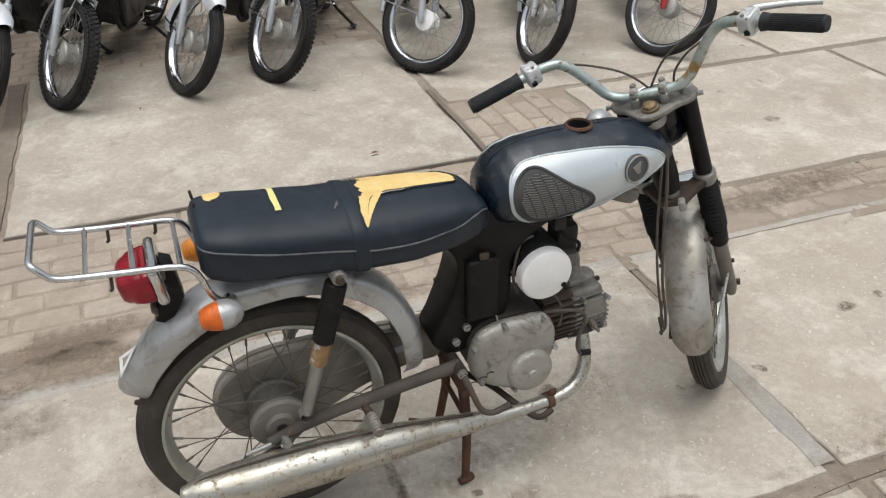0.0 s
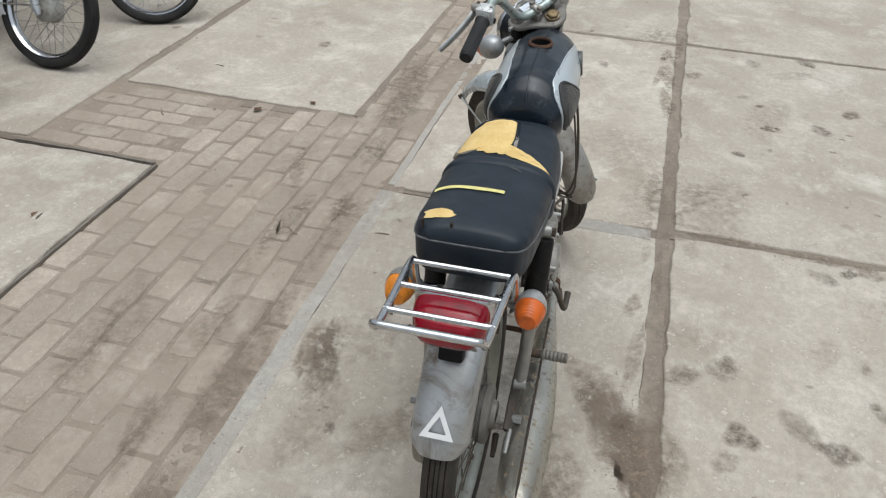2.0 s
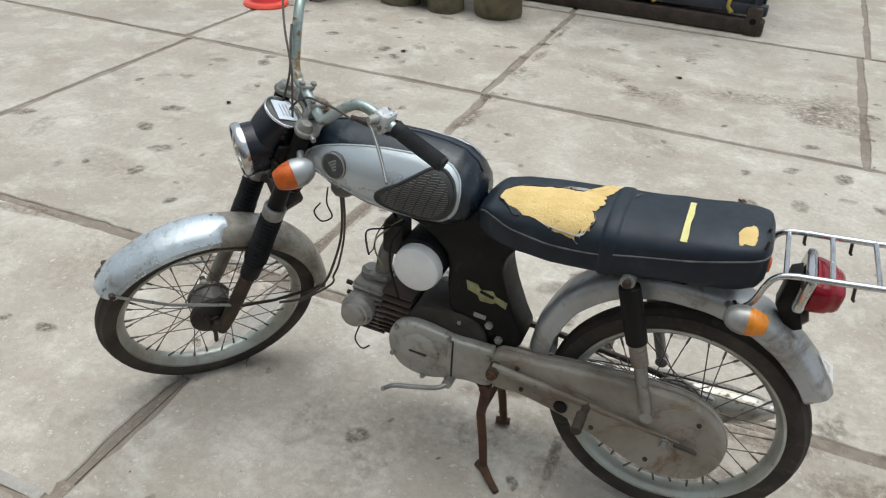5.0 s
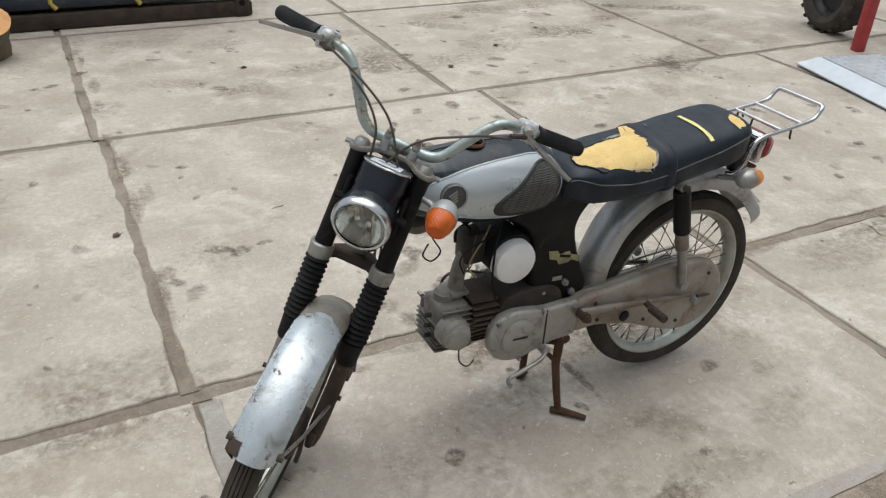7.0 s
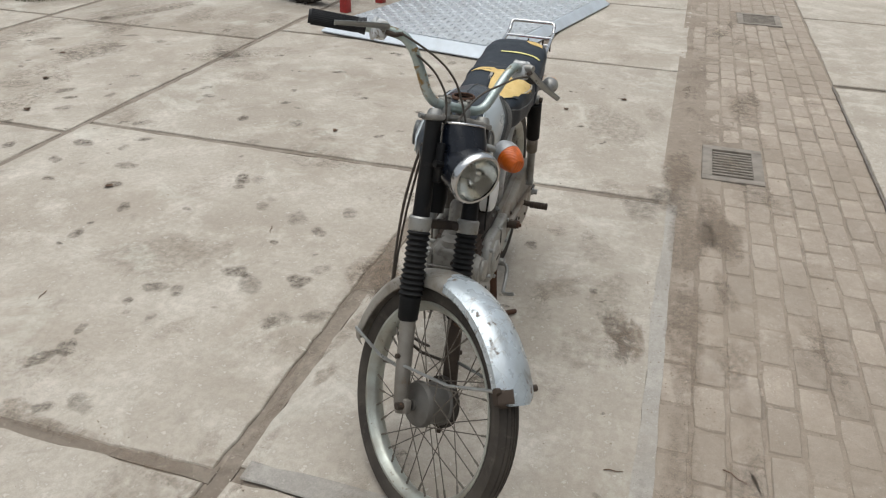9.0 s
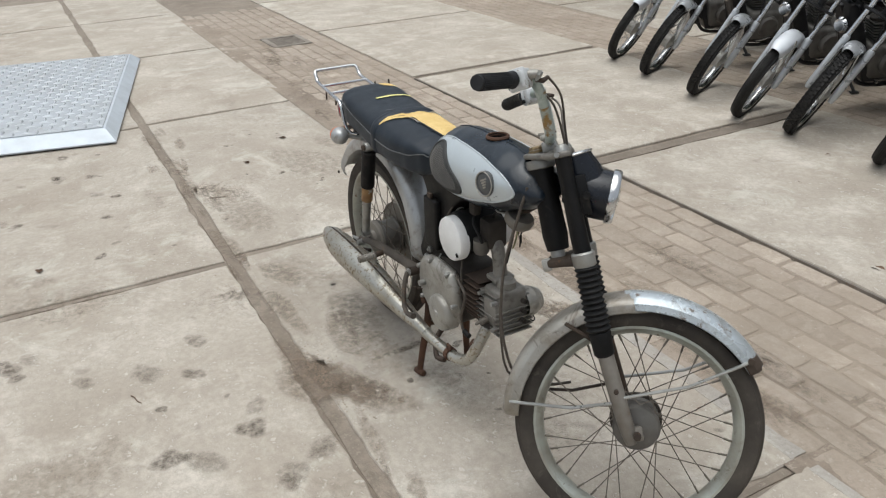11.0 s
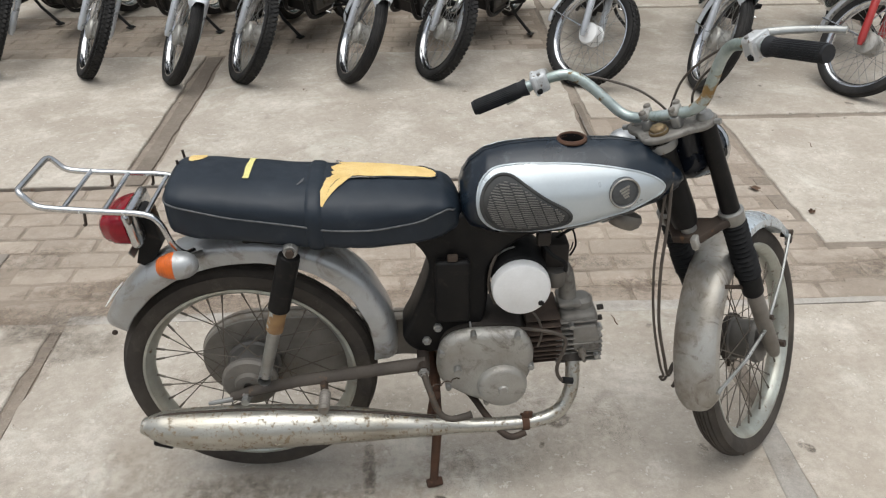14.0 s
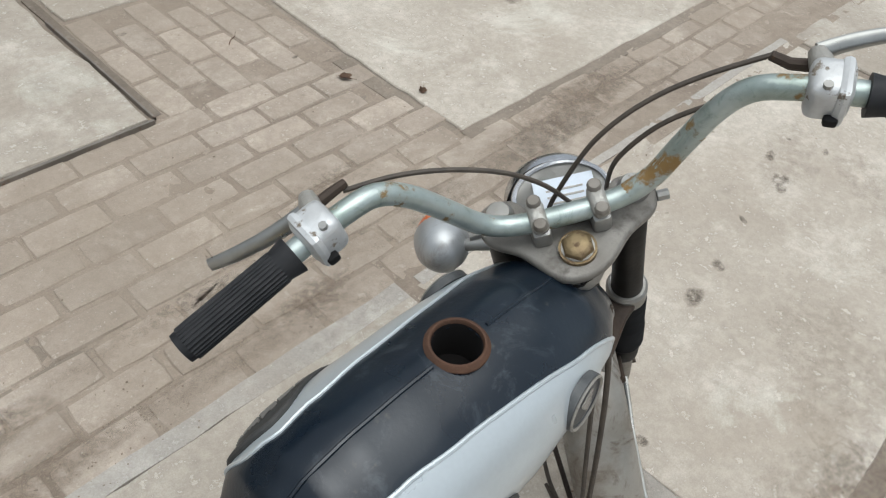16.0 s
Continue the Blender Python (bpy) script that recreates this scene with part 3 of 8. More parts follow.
def strip(name, pts, width, z0, z1, material, parent, label=""):
    """A ragged trowelled strip along a line on the ground."""
    bm = bmesh.new()
    line = []
    for a, b in zip(pts, pts[1:]):
        n = max(2, int((Vector(b) - Vector(a)).length / 0.07))
        line += [Vector(a).lerp(Vector(b), i / n) for i in range(n)]
    line.append(Vector(pts[-1]))
    top, low = [], []
    for i, p in enumerate(line):
        d = (line[min(i + 1, len(line) - 1)] - line[max(i - 1, 0)]).normalized()
        n = Vector((-d.y, d.x))
        for k, (arr, w, z) in enumerate(((low, 1.0, z0), (top, 0.88, z1))):
            l = width / 2 * w * (1 + 0.28 * noise.noise(Vector((p.x * 9, p.y * 9, 1))) + 0.4 * noise.noise(Vector((p.x * 1.7, p.y * 1.7, 1))))
            r = width / 2 * w * (1 + 0.28 * noise.noise(Vector((p.x * 9, p.y * 9, 9))) + 0.4 * noise.noise(Vector((p.x * 1.7, p.y * 1.7, 9))))
            arr.append((bm.verts.new((p.x + n.x * l, p.y + n.y * l, z)), bm.verts.new((p.x - n.x * r, p.y - n.y * r, z))))
    for i in range(len(line) - 1):
        bm.faces.new((top[i][0], top[i + 1][0], top[i + 1][1], top[i][1]))
        bm.faces.new((low[i][0], low[i + 1][0], top[i + 1][0], top[i][0]))
        bm.faces.new((top[i][1], top[i + 1][1], low[i + 1][1], low[i][1]))
    return part(name, bm, material, parent, label)


strip("mortar_edge", [(-0.58, 1.848), (0.4, 1.851), (1.43, 1.851)], 0.055, -0.03, 0.0007, MORTAR, yard, "smooth grey mortar along the slab edge")
strip("mortar_edge", [(1.48, 1.848), (2.4, 1.851), (3.4, 1.848)], 0.032, -0.03, 0.0006, MORTAR, yard)
strip("mortar_edge", [(1.443, 0.87), (1.440, 1.36)], 0.07, -0.002, 0.0020, PATCH, yard, "grey mortar patch")
strip("mortar_edge", [(2.0, 2.185), (2.7, 2.18), (3.5, 2.18)], 0.05, -0.03, -0.004, SOIL, yard)
strip("mortar_edge", [(1.965, 2.2), (1.968, 2.5), (1.965, 2.72)], 0.06, -0.03, -0.006, SOIL, yard)
for pts, w in (([(-2.75, 0.82), (-0.6, 0.822), (1.45, 0.822), (3.4, 0.825)], 0.052), ([(1.47, 0.80), (1.485, 0.0), (1.50, -1.15), (1.52, -3.0)], 0.070), ([(-0.58, 0.85), (-0.60, 1.835)], 0.03), ([(-0.56, 0.79), (-0.56, -1.15)], 0.03), ([(-2.7, -1.18), (-0.4, -1.18), (1.5, -1.18), (3.5, -1.18)], 0.035), ([(1.455, 1.22), (1.455, 1.835)], 0.022), ([(3.43, 0.86), (3.43, 1.835)], 0.035)):
    strip("joint_filling", pts, w, -0.03, -0.0062, SOIL, yard, "packed dirt in the joint")

DARK_SOIL = paving("damp_joint_soil", (0.205, 0.170, 0.135), (0.15, 0.122, 0.096), (0.27, 0.23, 0.186), 0.0, 0.2)
strip("joint_filling", [(-0.655, 2.79), (-0.655, 3.6), (-0.66, 4.44)], 0.085, -0.03, -0.0022, DARK_SOIL, yard, "damp dark dirt in the joint")
strip("joint_filling", [(1.347, 2.79), (1.348, 3.2), (1.347, 3.6)], 0.030, -0.03, -0.004, DARK_SOIL, yard)
EDGING = worn("dark_steel_edging", (0.17, 0.150, 0.128), (0.27, 0.240, 0.205), 0.6, 0.3, scale=9, spots=(0.16, 0.095, 0.055), spot_scale=24, spot_lo=0.58, spot_hi=0.72, bump=0.3, world_space=True)
strip("edging_strip", [(-0.60, 2.766), (0.3, 2.768), (1.322, 2.766)], 0.010, -0.02, 0.0080, EDGING, yard, "dark edging strip along the slab")
strip("edging_strip", [(-2.78, 2.766), (-1.8, 2.768), (-0.72, 2.766)], 0.010, -0.02, 0.0080, EDGING, yard)
strip("edging_strip", [(1.330, 2.775), (1.332, 3.1), (1.330, 3.42)], 0.007, -0.02, 0.0070, EDGING, yard)

# stains, mud and broad darker patches with a shape of their own
def stain_mat(name, lo, hi, strength):
    """A thin film of oil or mud that breaks up towards its edge."""
    m, n, l, b = nodes_of(name)
    tr = n.new("ShaderNodeBsdfTransparent")
    mx = n.new("ShaderNodeMixShader")
    at = n.new("ShaderNodeAttribute")
    at.attribute_name = "fade"
    geo = n.new("ShaderNodeNewGeometry").outputs["Position"]
    cloud = noise_tex(n, l, geo, 30.0, 9, 0.74)
    c = maths(n, l, "MULTIPLY_ADD", cloud, 4.2)
    c.node.inputs[2].default_value = -1.3
    alpha = ramp(n, l, maths(n, l, "MULTIPLY", at.outputs["Fac"], c), 0.10, 0.95)
    l.new(maths(n, l, "MULTIPLY", alpha, strength), mx.inputs[0])
    l.new(mixc(n, l, cloud, lo, hi), b.inputs["Base Color"])
    b.inputs["Roughness"].default_value = 0.8
    l.new(tr.outputs[0], mx.inputs[1])
    l.new(b.outputs[0], mx.inputs[2])
    l.new(mx.outputs[0], n["Material Output"].inputs["Surface"])
    return m


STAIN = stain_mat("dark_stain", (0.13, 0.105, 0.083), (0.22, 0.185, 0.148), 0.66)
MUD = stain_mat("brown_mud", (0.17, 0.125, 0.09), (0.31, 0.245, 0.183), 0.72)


def stains(name, spots, z, label, material):
    bm = bmesh.new()
    fade = bm.verts.layers.float.new("fade")
    for i, (x, y, rx, ry, turn, dark) in enumerate(spots):
        rings = []
        for t, f in ((0.0, 1.0), (0.35, 0.95), (0.65, 0.8), (0.85, 0.4), (1.0, 0.0)):
            ring = []
            for k in range(18 if t else 1):
                a = 2 * math.pi * k / 18
                rr = t * (1 + 0.42 * noise.noise(Vector((math.cos(a) * 1.3 + i * 3.7, math.sin(a) * 1.3, i * 1.9))))
                p, q = rr * rx * math.cos(a), rr * ry * math.sin(a)
                v = bm.verts.new((x + p * math.cos(turn) - q * math.sin(turn), y + p * math.sin(turn) + q * math.cos(turn), z + 0.00002 * (i % 20)))
                v[fade] = f * dark
                ring.append(v)
            rings.append(ring)
        for a, b in zip(rings, rings[1:]):
            for k in range(18):
                q = [a[k % len(a)], b[k], b[(k + 1) % 18], a[(k + 1) % len(a)]]
                bm.faces.new([v for j, v in enumerate(q) if v not in q[:j]])
    ob = tagged(new(name, mesh_of(bm, name)), label, "stain", kind="stuff")
    ob.data.materials.append(material)
    return ob


random.seed(11)
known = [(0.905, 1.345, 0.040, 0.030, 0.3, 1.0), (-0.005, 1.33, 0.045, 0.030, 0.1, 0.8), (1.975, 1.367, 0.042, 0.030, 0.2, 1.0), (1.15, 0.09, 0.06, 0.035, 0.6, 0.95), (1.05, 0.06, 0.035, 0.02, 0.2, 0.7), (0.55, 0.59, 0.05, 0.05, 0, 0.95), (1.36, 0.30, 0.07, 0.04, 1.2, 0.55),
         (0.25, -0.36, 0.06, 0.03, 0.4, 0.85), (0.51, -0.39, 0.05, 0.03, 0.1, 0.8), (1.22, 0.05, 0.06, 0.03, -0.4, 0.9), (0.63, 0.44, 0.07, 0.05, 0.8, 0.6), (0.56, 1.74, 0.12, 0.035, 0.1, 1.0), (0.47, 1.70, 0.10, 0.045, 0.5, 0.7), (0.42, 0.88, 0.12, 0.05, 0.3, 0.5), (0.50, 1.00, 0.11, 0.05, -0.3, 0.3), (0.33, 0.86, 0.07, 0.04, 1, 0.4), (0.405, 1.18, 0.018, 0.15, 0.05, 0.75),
         # the first four here are broad darker patches below and beside the motorcycle
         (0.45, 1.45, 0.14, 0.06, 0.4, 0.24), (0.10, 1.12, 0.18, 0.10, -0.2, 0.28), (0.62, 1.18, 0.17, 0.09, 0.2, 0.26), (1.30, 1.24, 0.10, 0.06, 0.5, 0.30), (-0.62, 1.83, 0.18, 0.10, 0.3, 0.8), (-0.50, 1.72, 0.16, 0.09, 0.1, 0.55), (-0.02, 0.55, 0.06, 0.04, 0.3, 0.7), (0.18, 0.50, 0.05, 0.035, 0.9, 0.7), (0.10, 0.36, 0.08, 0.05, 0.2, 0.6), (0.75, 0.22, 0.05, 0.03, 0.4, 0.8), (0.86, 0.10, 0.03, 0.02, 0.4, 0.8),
         (-0.08, 3.83, 0.05, 0.02, 0.2, 1.0), (0.76, 3.74, 0.04, 0.015, 0.4, 0.9), (1.72, 2.02, 0.16, 0.08, 0.0, 0.4), (2.2, 2.02, 0.2, 0.1, 0.1, 0.5), (2.75, 2.65, 0.05, 0.04, 0.1, 0.7), (3.0, 1.2, 0.05, 0.03, 0, 0.7), (2.6, 1.45, 0.04, 0.03, 0, 0.7)]
for i in range(230):
    x, y = random.uniform(-2.6, 3.4), random.uniform(-2.9, 0.75)
    s = random.choice((0.010, 0.013, 0.018, 0.025, 0.035, 0.045))
    known.append((x, y, s * 1.5, s, random.uniform(0, 3), random.uniform(0.45, 1.0)))
for i in range(90):
    x, y = random.uniform(-2.6, 5), random.choice((random.uniform(2.8, 3.8), random.uniform(0.9, 1.75)))
    s = random.choice((0.006, 0.008, 0.012, 0.018))
    known.append((x, y, s * 1.6, s, random.uniform(0, 3), random.uniform(0.5, 1.0)))
stains("oil_stain", known, 0.0012, "dark oil spots, mud marks and broad darker patches on the concrete", STAIN)

# dirt in the brick gutter and along the south joint
mud = []
for i in range(60):
    mud.append((random.uniform(-4.5, 1.6), random.gauss(2.03, 0.14), random.uniform(0.08, 0.3), random.uniform(0.03, 0.09), random.uniform(-0.3, 0.3), random.uniform(0.2, 0.5)))
for i in range(40):
    mud.append((random.uniform(-2.7, 3.4), random.gauss(0.84, 0.045), random.uniform(0.06, 0.22), random.uniform(0.015, 0.05), random.uniform(-0.15, 0.15), random.uniform(0.25, 0.6)))
for i in range(26):
    mud.append((random.gauss(1.47, 0.035), random.uniform(-2.9, 0.8), random.uniform(0.015, 0.05), random.uniform(0.06, 0.2), random.uniform(-0.15, 0.15), random.uniform(0.25, 0.6)))
for i in range(26):
    mud.append((random.uniform(-3.2, 0.2), random.uniform(-2.9, -0.8), random.uniform(0.15, 0.6), random.uniform(0.08, 0.25), random.uniform(-0.6, 0.6), random.uniform(0.25, 0.5)))
for i in range(95):
    big = random.uniform(0.06, 0.34)
    mud.append((random.uniform(-3.0, 3.6), random.uniform(-2.8, 1.78), big, big * random.uniform(0.35, 0.8), random.uniform(0, 3.1), random.uniform(0.12, 0.42)))
# placed singly, with broad darker ones below and round the motorcycle
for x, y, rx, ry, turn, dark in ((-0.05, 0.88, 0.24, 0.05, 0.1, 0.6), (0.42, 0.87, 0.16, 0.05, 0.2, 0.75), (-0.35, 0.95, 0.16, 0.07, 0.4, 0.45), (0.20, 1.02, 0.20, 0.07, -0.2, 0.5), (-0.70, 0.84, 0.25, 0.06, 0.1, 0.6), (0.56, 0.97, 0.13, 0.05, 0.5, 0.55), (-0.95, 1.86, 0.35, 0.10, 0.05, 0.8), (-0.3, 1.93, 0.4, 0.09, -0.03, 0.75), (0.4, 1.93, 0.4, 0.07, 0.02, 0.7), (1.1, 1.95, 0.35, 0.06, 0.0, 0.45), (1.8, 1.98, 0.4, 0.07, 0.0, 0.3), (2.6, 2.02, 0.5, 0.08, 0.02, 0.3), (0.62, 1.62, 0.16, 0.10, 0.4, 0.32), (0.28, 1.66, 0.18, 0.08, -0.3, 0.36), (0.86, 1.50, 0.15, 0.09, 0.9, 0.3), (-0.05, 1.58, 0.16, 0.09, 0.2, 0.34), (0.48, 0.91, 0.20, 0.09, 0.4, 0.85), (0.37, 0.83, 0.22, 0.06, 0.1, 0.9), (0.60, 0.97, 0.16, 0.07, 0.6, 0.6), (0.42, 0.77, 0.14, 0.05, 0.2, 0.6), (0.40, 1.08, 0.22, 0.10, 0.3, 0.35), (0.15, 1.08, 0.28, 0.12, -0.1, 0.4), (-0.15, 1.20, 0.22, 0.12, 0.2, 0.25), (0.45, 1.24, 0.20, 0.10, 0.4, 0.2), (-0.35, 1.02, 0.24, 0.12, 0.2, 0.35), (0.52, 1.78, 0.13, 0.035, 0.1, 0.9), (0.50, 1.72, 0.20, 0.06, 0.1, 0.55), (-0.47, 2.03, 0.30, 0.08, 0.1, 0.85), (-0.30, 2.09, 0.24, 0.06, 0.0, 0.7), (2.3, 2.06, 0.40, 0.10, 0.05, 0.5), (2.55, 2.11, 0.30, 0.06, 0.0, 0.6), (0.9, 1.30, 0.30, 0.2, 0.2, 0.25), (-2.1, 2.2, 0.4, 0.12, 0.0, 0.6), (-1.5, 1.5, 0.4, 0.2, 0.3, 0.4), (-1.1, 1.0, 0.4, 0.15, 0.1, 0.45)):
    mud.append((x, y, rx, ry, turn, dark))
stains("mud_stain", mud, 0.0022, "brown dirt over bricks and joints, broad darker patches round the motorcycle", MUD)

# loose grit and dry leaves
GRIT = worn("pale_grit", (0.55, 0.50, 0.43), (0.30, 0.25, 0.20), 0.9, scale=3)
LEAF = worn("dry_leaf", (0.15, 0.085, 0.05), (0.09, 0.055, 0.035), 0.8, scale=20)
random.seed(21)


def crumbs(name, places, label, category, material):
    """Small angular crumbs lying on the paving."""
    verts, faces = [], []
    for x, y, r in places:
        k, a = len(verts), random.uniform(0, 6.28)
        for q in range(4):
            rr = r * random.uniform(0.6, 1.2)
            verts.append((x + rr * math.cos(a + 1.57 * q), y + rr * math.sin(a + 1.57 * q), 0.001 + r * random.uniform(0.1, 0.4)))
        verts += [(x + r * random.uniform(-0.3, 0.3), y + r * random.uniform(-0.3, 0.3), 0.001 + r * random.uniform(0.6, 1.0)), (x, y, -0.001)]
        for q in range(4):
            faces += [(k + q, k + (q + 1) % 4, k + 4), (k + (q + 1) % 4, k + q, k + 5)]
    me = bpy.data.meshes.new(name)
    me.from_pydata(verts, [], faces)
    me.materials.append(material)
    tagged(new(name, me), label, category, kind="stuff")


def strewn(n):
    out = []
    for i in range(n):
        g = random.random()
        x, y = (random.uniform(-3, 4), random.uniform(-2.5, 4.2)) if g < 0.5 else (random.uniform(-3, 3.5), random.gauss(2.25, 0.3)) if g < 0.8 else (random.uniform(-2.5, 3.4), random.gauss(0.82, 0.05)) if g < 0.93 else (random.gauss(1.47, 0.04), random.uniform(-2.5, 0.8))
        out.append((x, y, random.choice((0.0012, 0.0015, 0.002, 0.0026, 0.0034))))
    return out


crumbs("grit", strewn(1700), "scattered pale grit on the paving", "grit", GRIT)
CRUMB = worn("dark_soil_crumb", (0.27, 0.215, 0.16), (0.17, 0.132, 0.098), 0.95, scale=3)
soil = strewn(1100) + [(random.gauss(0.46, 0.10), random.gauss(0.88, 0.03), random.uniform(0.0012, 0.0032)) for i in range(300)] + [(random.uniform(-3.5, 0.9), random.gauss(1.93, 0.06), random.uniform(0.0012, 0.0032)) for i in range(1100)] + [(random.gauss(0.5, 0.08), random.gauss(1.73, 0.03), random.uniform(0.0012, 0.0032)) for i in range(200)]
crumbs("soil_crumbs", soil, "dark crumbs of soil and litter on the paving", "soil", CRUMB)


def leaf(x, y, size, turn, z=0.003):
    bm = bmesh.new()
    out = []
    for k in range(14):
        a = 2 * math.pi * k / 14
        r = size * (0.55 + 0.45 * abs(math.cos(2.5 * a)))
        out.append(bm.verts.new((r * math.cos(a), 0.7 * r * math.sin(a), size * 0.28 * abs(math.sin(a + 0.4)))))
    mid = bm.verts.new((0, 0, 0.001))
    for k in range(14):
        bm.faces.new((out[k], out[(k + 1) % 14], mid))
    bmesh.ops.solidify(bm, geom=bm.faces[:], thickness=0.0006)
    tube([(0, 0, 0.001), (-size * 0.9, size * 0.2, 0.002), (-size * 1.5, size * 0.25, 0.002)], 0.0009, 5, bm)
    ob = tagged(new("dry_leaf", mesh_of(bm, "dry_leaf", 60)), "curled dry brown leaf on the concrete", "leaf", "dry leaves")
    ob.data.materials.append(LEAF)
    ob.matrix_world = pose(x, y, z, 0, 0, turn)
    return ob


first_leaf = leaf(0.868, 2.955, 0.030, 20)
for x, y, turn, s in ((-0.06, 3.84, 80, 0.8), (0.11, 3.41, 200, 0.6), (0.78, 3.76, 10, 0.7), (1.90, 2.62, 130, 0.9), (2.05, 2.42, 230, 0.7), (1.55, -0.2, 40, 0.7), (0.1, -0.55, 310, 0.8), (-0.6, -1.6, 60, 1.0), (-1.1, -1.9, 10, 0.9), (-1.6, -2.2, 100, 0.9), (-0.9, 0.1, 200, 0.8), (2.6, -0.4, 300, 0.7), (2.2, -1.6, 50, 0.8), (0.6, -2.0, 160, 0.8), (-1.7, 1.2, 33, 0.7), (-2.0, 1.5, 77, 0.8)):
    copy_thing(first_leaf, pose(x, y, 0.003, 0, 0, turn) @ Matrix.Scale(s, 4))
random.seed(31)


def twig(x, y, length, turn):
    bm = tube([(0, 0, 0.003), (length * 0.3, length * 0.05, 0.004), (length * 0.65, -length * 0.04, 0.0035), (length, length * 0.03, 0.003)], [0.0018, 0.0016, 0.0014, 0.0009], 6)
    ob = tagged(new("twig", mesh_of(bm, "twig", 60)), "thin dry twig on the paving", "twig", "twigs")
    ob.data.materials.append(LEAF)
    ob.matrix_world = pose(x, y, 0.0, 0, 0, turn)


for x, y, length, turn in ((1.05, 2.05, 0.07, 60), (1.72, 2.98, 0.08, 40), (1.15, 1.75, 0.05, 100), (0.2, 0.3, 0.06, 20), (1.35, 1.2, 0.06, 120), (-1.3, 0.9, 0.08, 70), (0.9, -0.2, 0.05, 10), (0.15, 3.2, 0.06, 5), (2.3, 3.0, 0.05, 80)):
    twig(x, y, length, turn)

# drain gratings in the gutter
IRON = worn("cast_iron", (0.30, 0.265, 0.225), (0.19, 0.165, 0.14), 0.75, 0.3, scale=14, bump=0.3)


def drain(x0, x1, y0, y1, n):
    d = thing("drain_grating", "worn cast-iron drain grating in the brick gutter", "drain", "drain gratings", m=pose((x0 + x1) / 2, (y0 + y1) / 2, 0))
    w, h = x1 - x0, y1 - y0
    for sx in (-1, 1):
        part("rim_bar", block((0.05, h, 0.02), (sx * (w / 2 - 0.025), 0, -0.006), bevel=0.003), IRON, d)
        part("rim_bar", block((w - 0.1, 0.05, 0.02), (0, sx * (h / 2 - 0.025), -0.006), bevel=0.003), IRON, d)
    gap = (w - 0.1) / n
    for k in range(n - 1):
        part("grate_bar", block((gap * 0.45, h - 0.1, 0.018), (-w / 2 + 0.05 + gap * (k + 1), 0, -0.007), bevel=0.002), IRON, d)
    # thin black sheet painted as the shaded depth below the bars
    part("shaft", block((w - 0.1, h - 0.1, 0.004), (0, 0, -0.013), bevel=0), DARK, d)


drain(-1.40, -0.94, 1.97, 2.26, 10)
drain(-4.92, -4.48, 2.22, 2.58, 8)

# ---- the motorcycle on its centre stand ----
bike = thing("motorcycle", "old black and silver motorcycle with torn seat, on rusty centre stand", "motorcycle", m=pose(0.151, 1.229, 0, -0.6, 0, 1.15))
RAKE, STEER = radians(22.85), radians(51.1)
_f0, _y = Vector((math.cos(RAKE), 0, math.sin(RAKE))), Vector((0, 1, 0))
_u = math.cos(STEER) * _f0 + math.sin(STEER) * _y
_v = math.cos(STEER) * _y - math.sin(STEER) * _f0
_w = Vector((-math.sin(RAKE), 0, math.cos(RAKE)))
# steering frame: x ahead, y left, z up along the steering axis, from the top nut
STEERED = Matrix(((_u.x, _v.x, _w.x, 0.879), (_u.y, _v.y, _w.y, -0.002), (_u.z, _v.z, _w.z, 0.871), (0, 0, 0, 1)))


def bp(name, bm, material, label="", parent=None, smooth=38, m=None):
    return part(name, bm, material, parent or bike, label, smooth, m)


def sp(name, bm, material, label="", parent=None, smooth=38, m=None):
    return part(name, bm, material, parent or bike, label, smooth, STEERED @ m if m is not None else STEERED)


# wheels
AX_R, AX_F = (0.0, 0.0, 0.303), (0.100, 0.0, -0.676)
rear_wheel = wheel(bike, "rear_wheel", Matrix.Translation(AX_R), 0.290, 0.066, 0.238, 0.062, hub_mat=ENGINE_GREY, ribbed=True, knobs=False, label="dusty rear wheel with worn tyre and steel rim")
front_wheel = wheel(bike, "front_wheel", STEERED @ Matrix.Translation(AX_F), 0.288, 0.062, 0.237, 0.055, hub_mat=ENGINE_GREY, label="front wheel turned aside, ribbed tyre, chalky steel rim")
# brake plates
part("brake_plate", lathe([(0.012, -0.062), (0.03, -0.062), (0.034, -0.052), (0.058, -0.050), (0.064, -0.044), (0.064, -0.036), (0.0, -0.036)], 40), LEG_GREY, rear_wheel, "dull cast brake plate", m=Matrix.Translation(AX_R))
part("brake_arm", tube([(-0.01, -0.066, -0.045), (-0.045, -0.068, -0.055), (-0.06, -0.068, -0.06)], [0.007, 0.006, 0.005], 8), RUST_BROWN, rear_wheel, m=Matrix.Translation(AX_R))
part("axle_nut", lathe([(0, -0.115), (0.010, -0.115), (0.010, -0.098), (0.013, -0.098), (0.013, -0.09), (0, -0.09)], 6), STEEL, rear_wheel, m=Matrix.Translation(AX_R))
part("axle_nut", lathe([(0, 0.125), (0.010, 0.125), (0.010, 0.112), (0.013, 0.112), (0.013, 0.105), (0, 0.105)], 6), STEEL, rear_wheel, m=Matrix.Translation(AX_R))
part("brake_plate", lathe([(0.012, 0.052), (0.03, 0.050), (0.05, 0.046), (0.062, 0.041), (0.062, 0.028), (0.0, 0.028)], 40), ALLOY_DARK, front_wheel, "greasy dark brake plate", m=STEERED @ Matrix.Translation(AX_F))
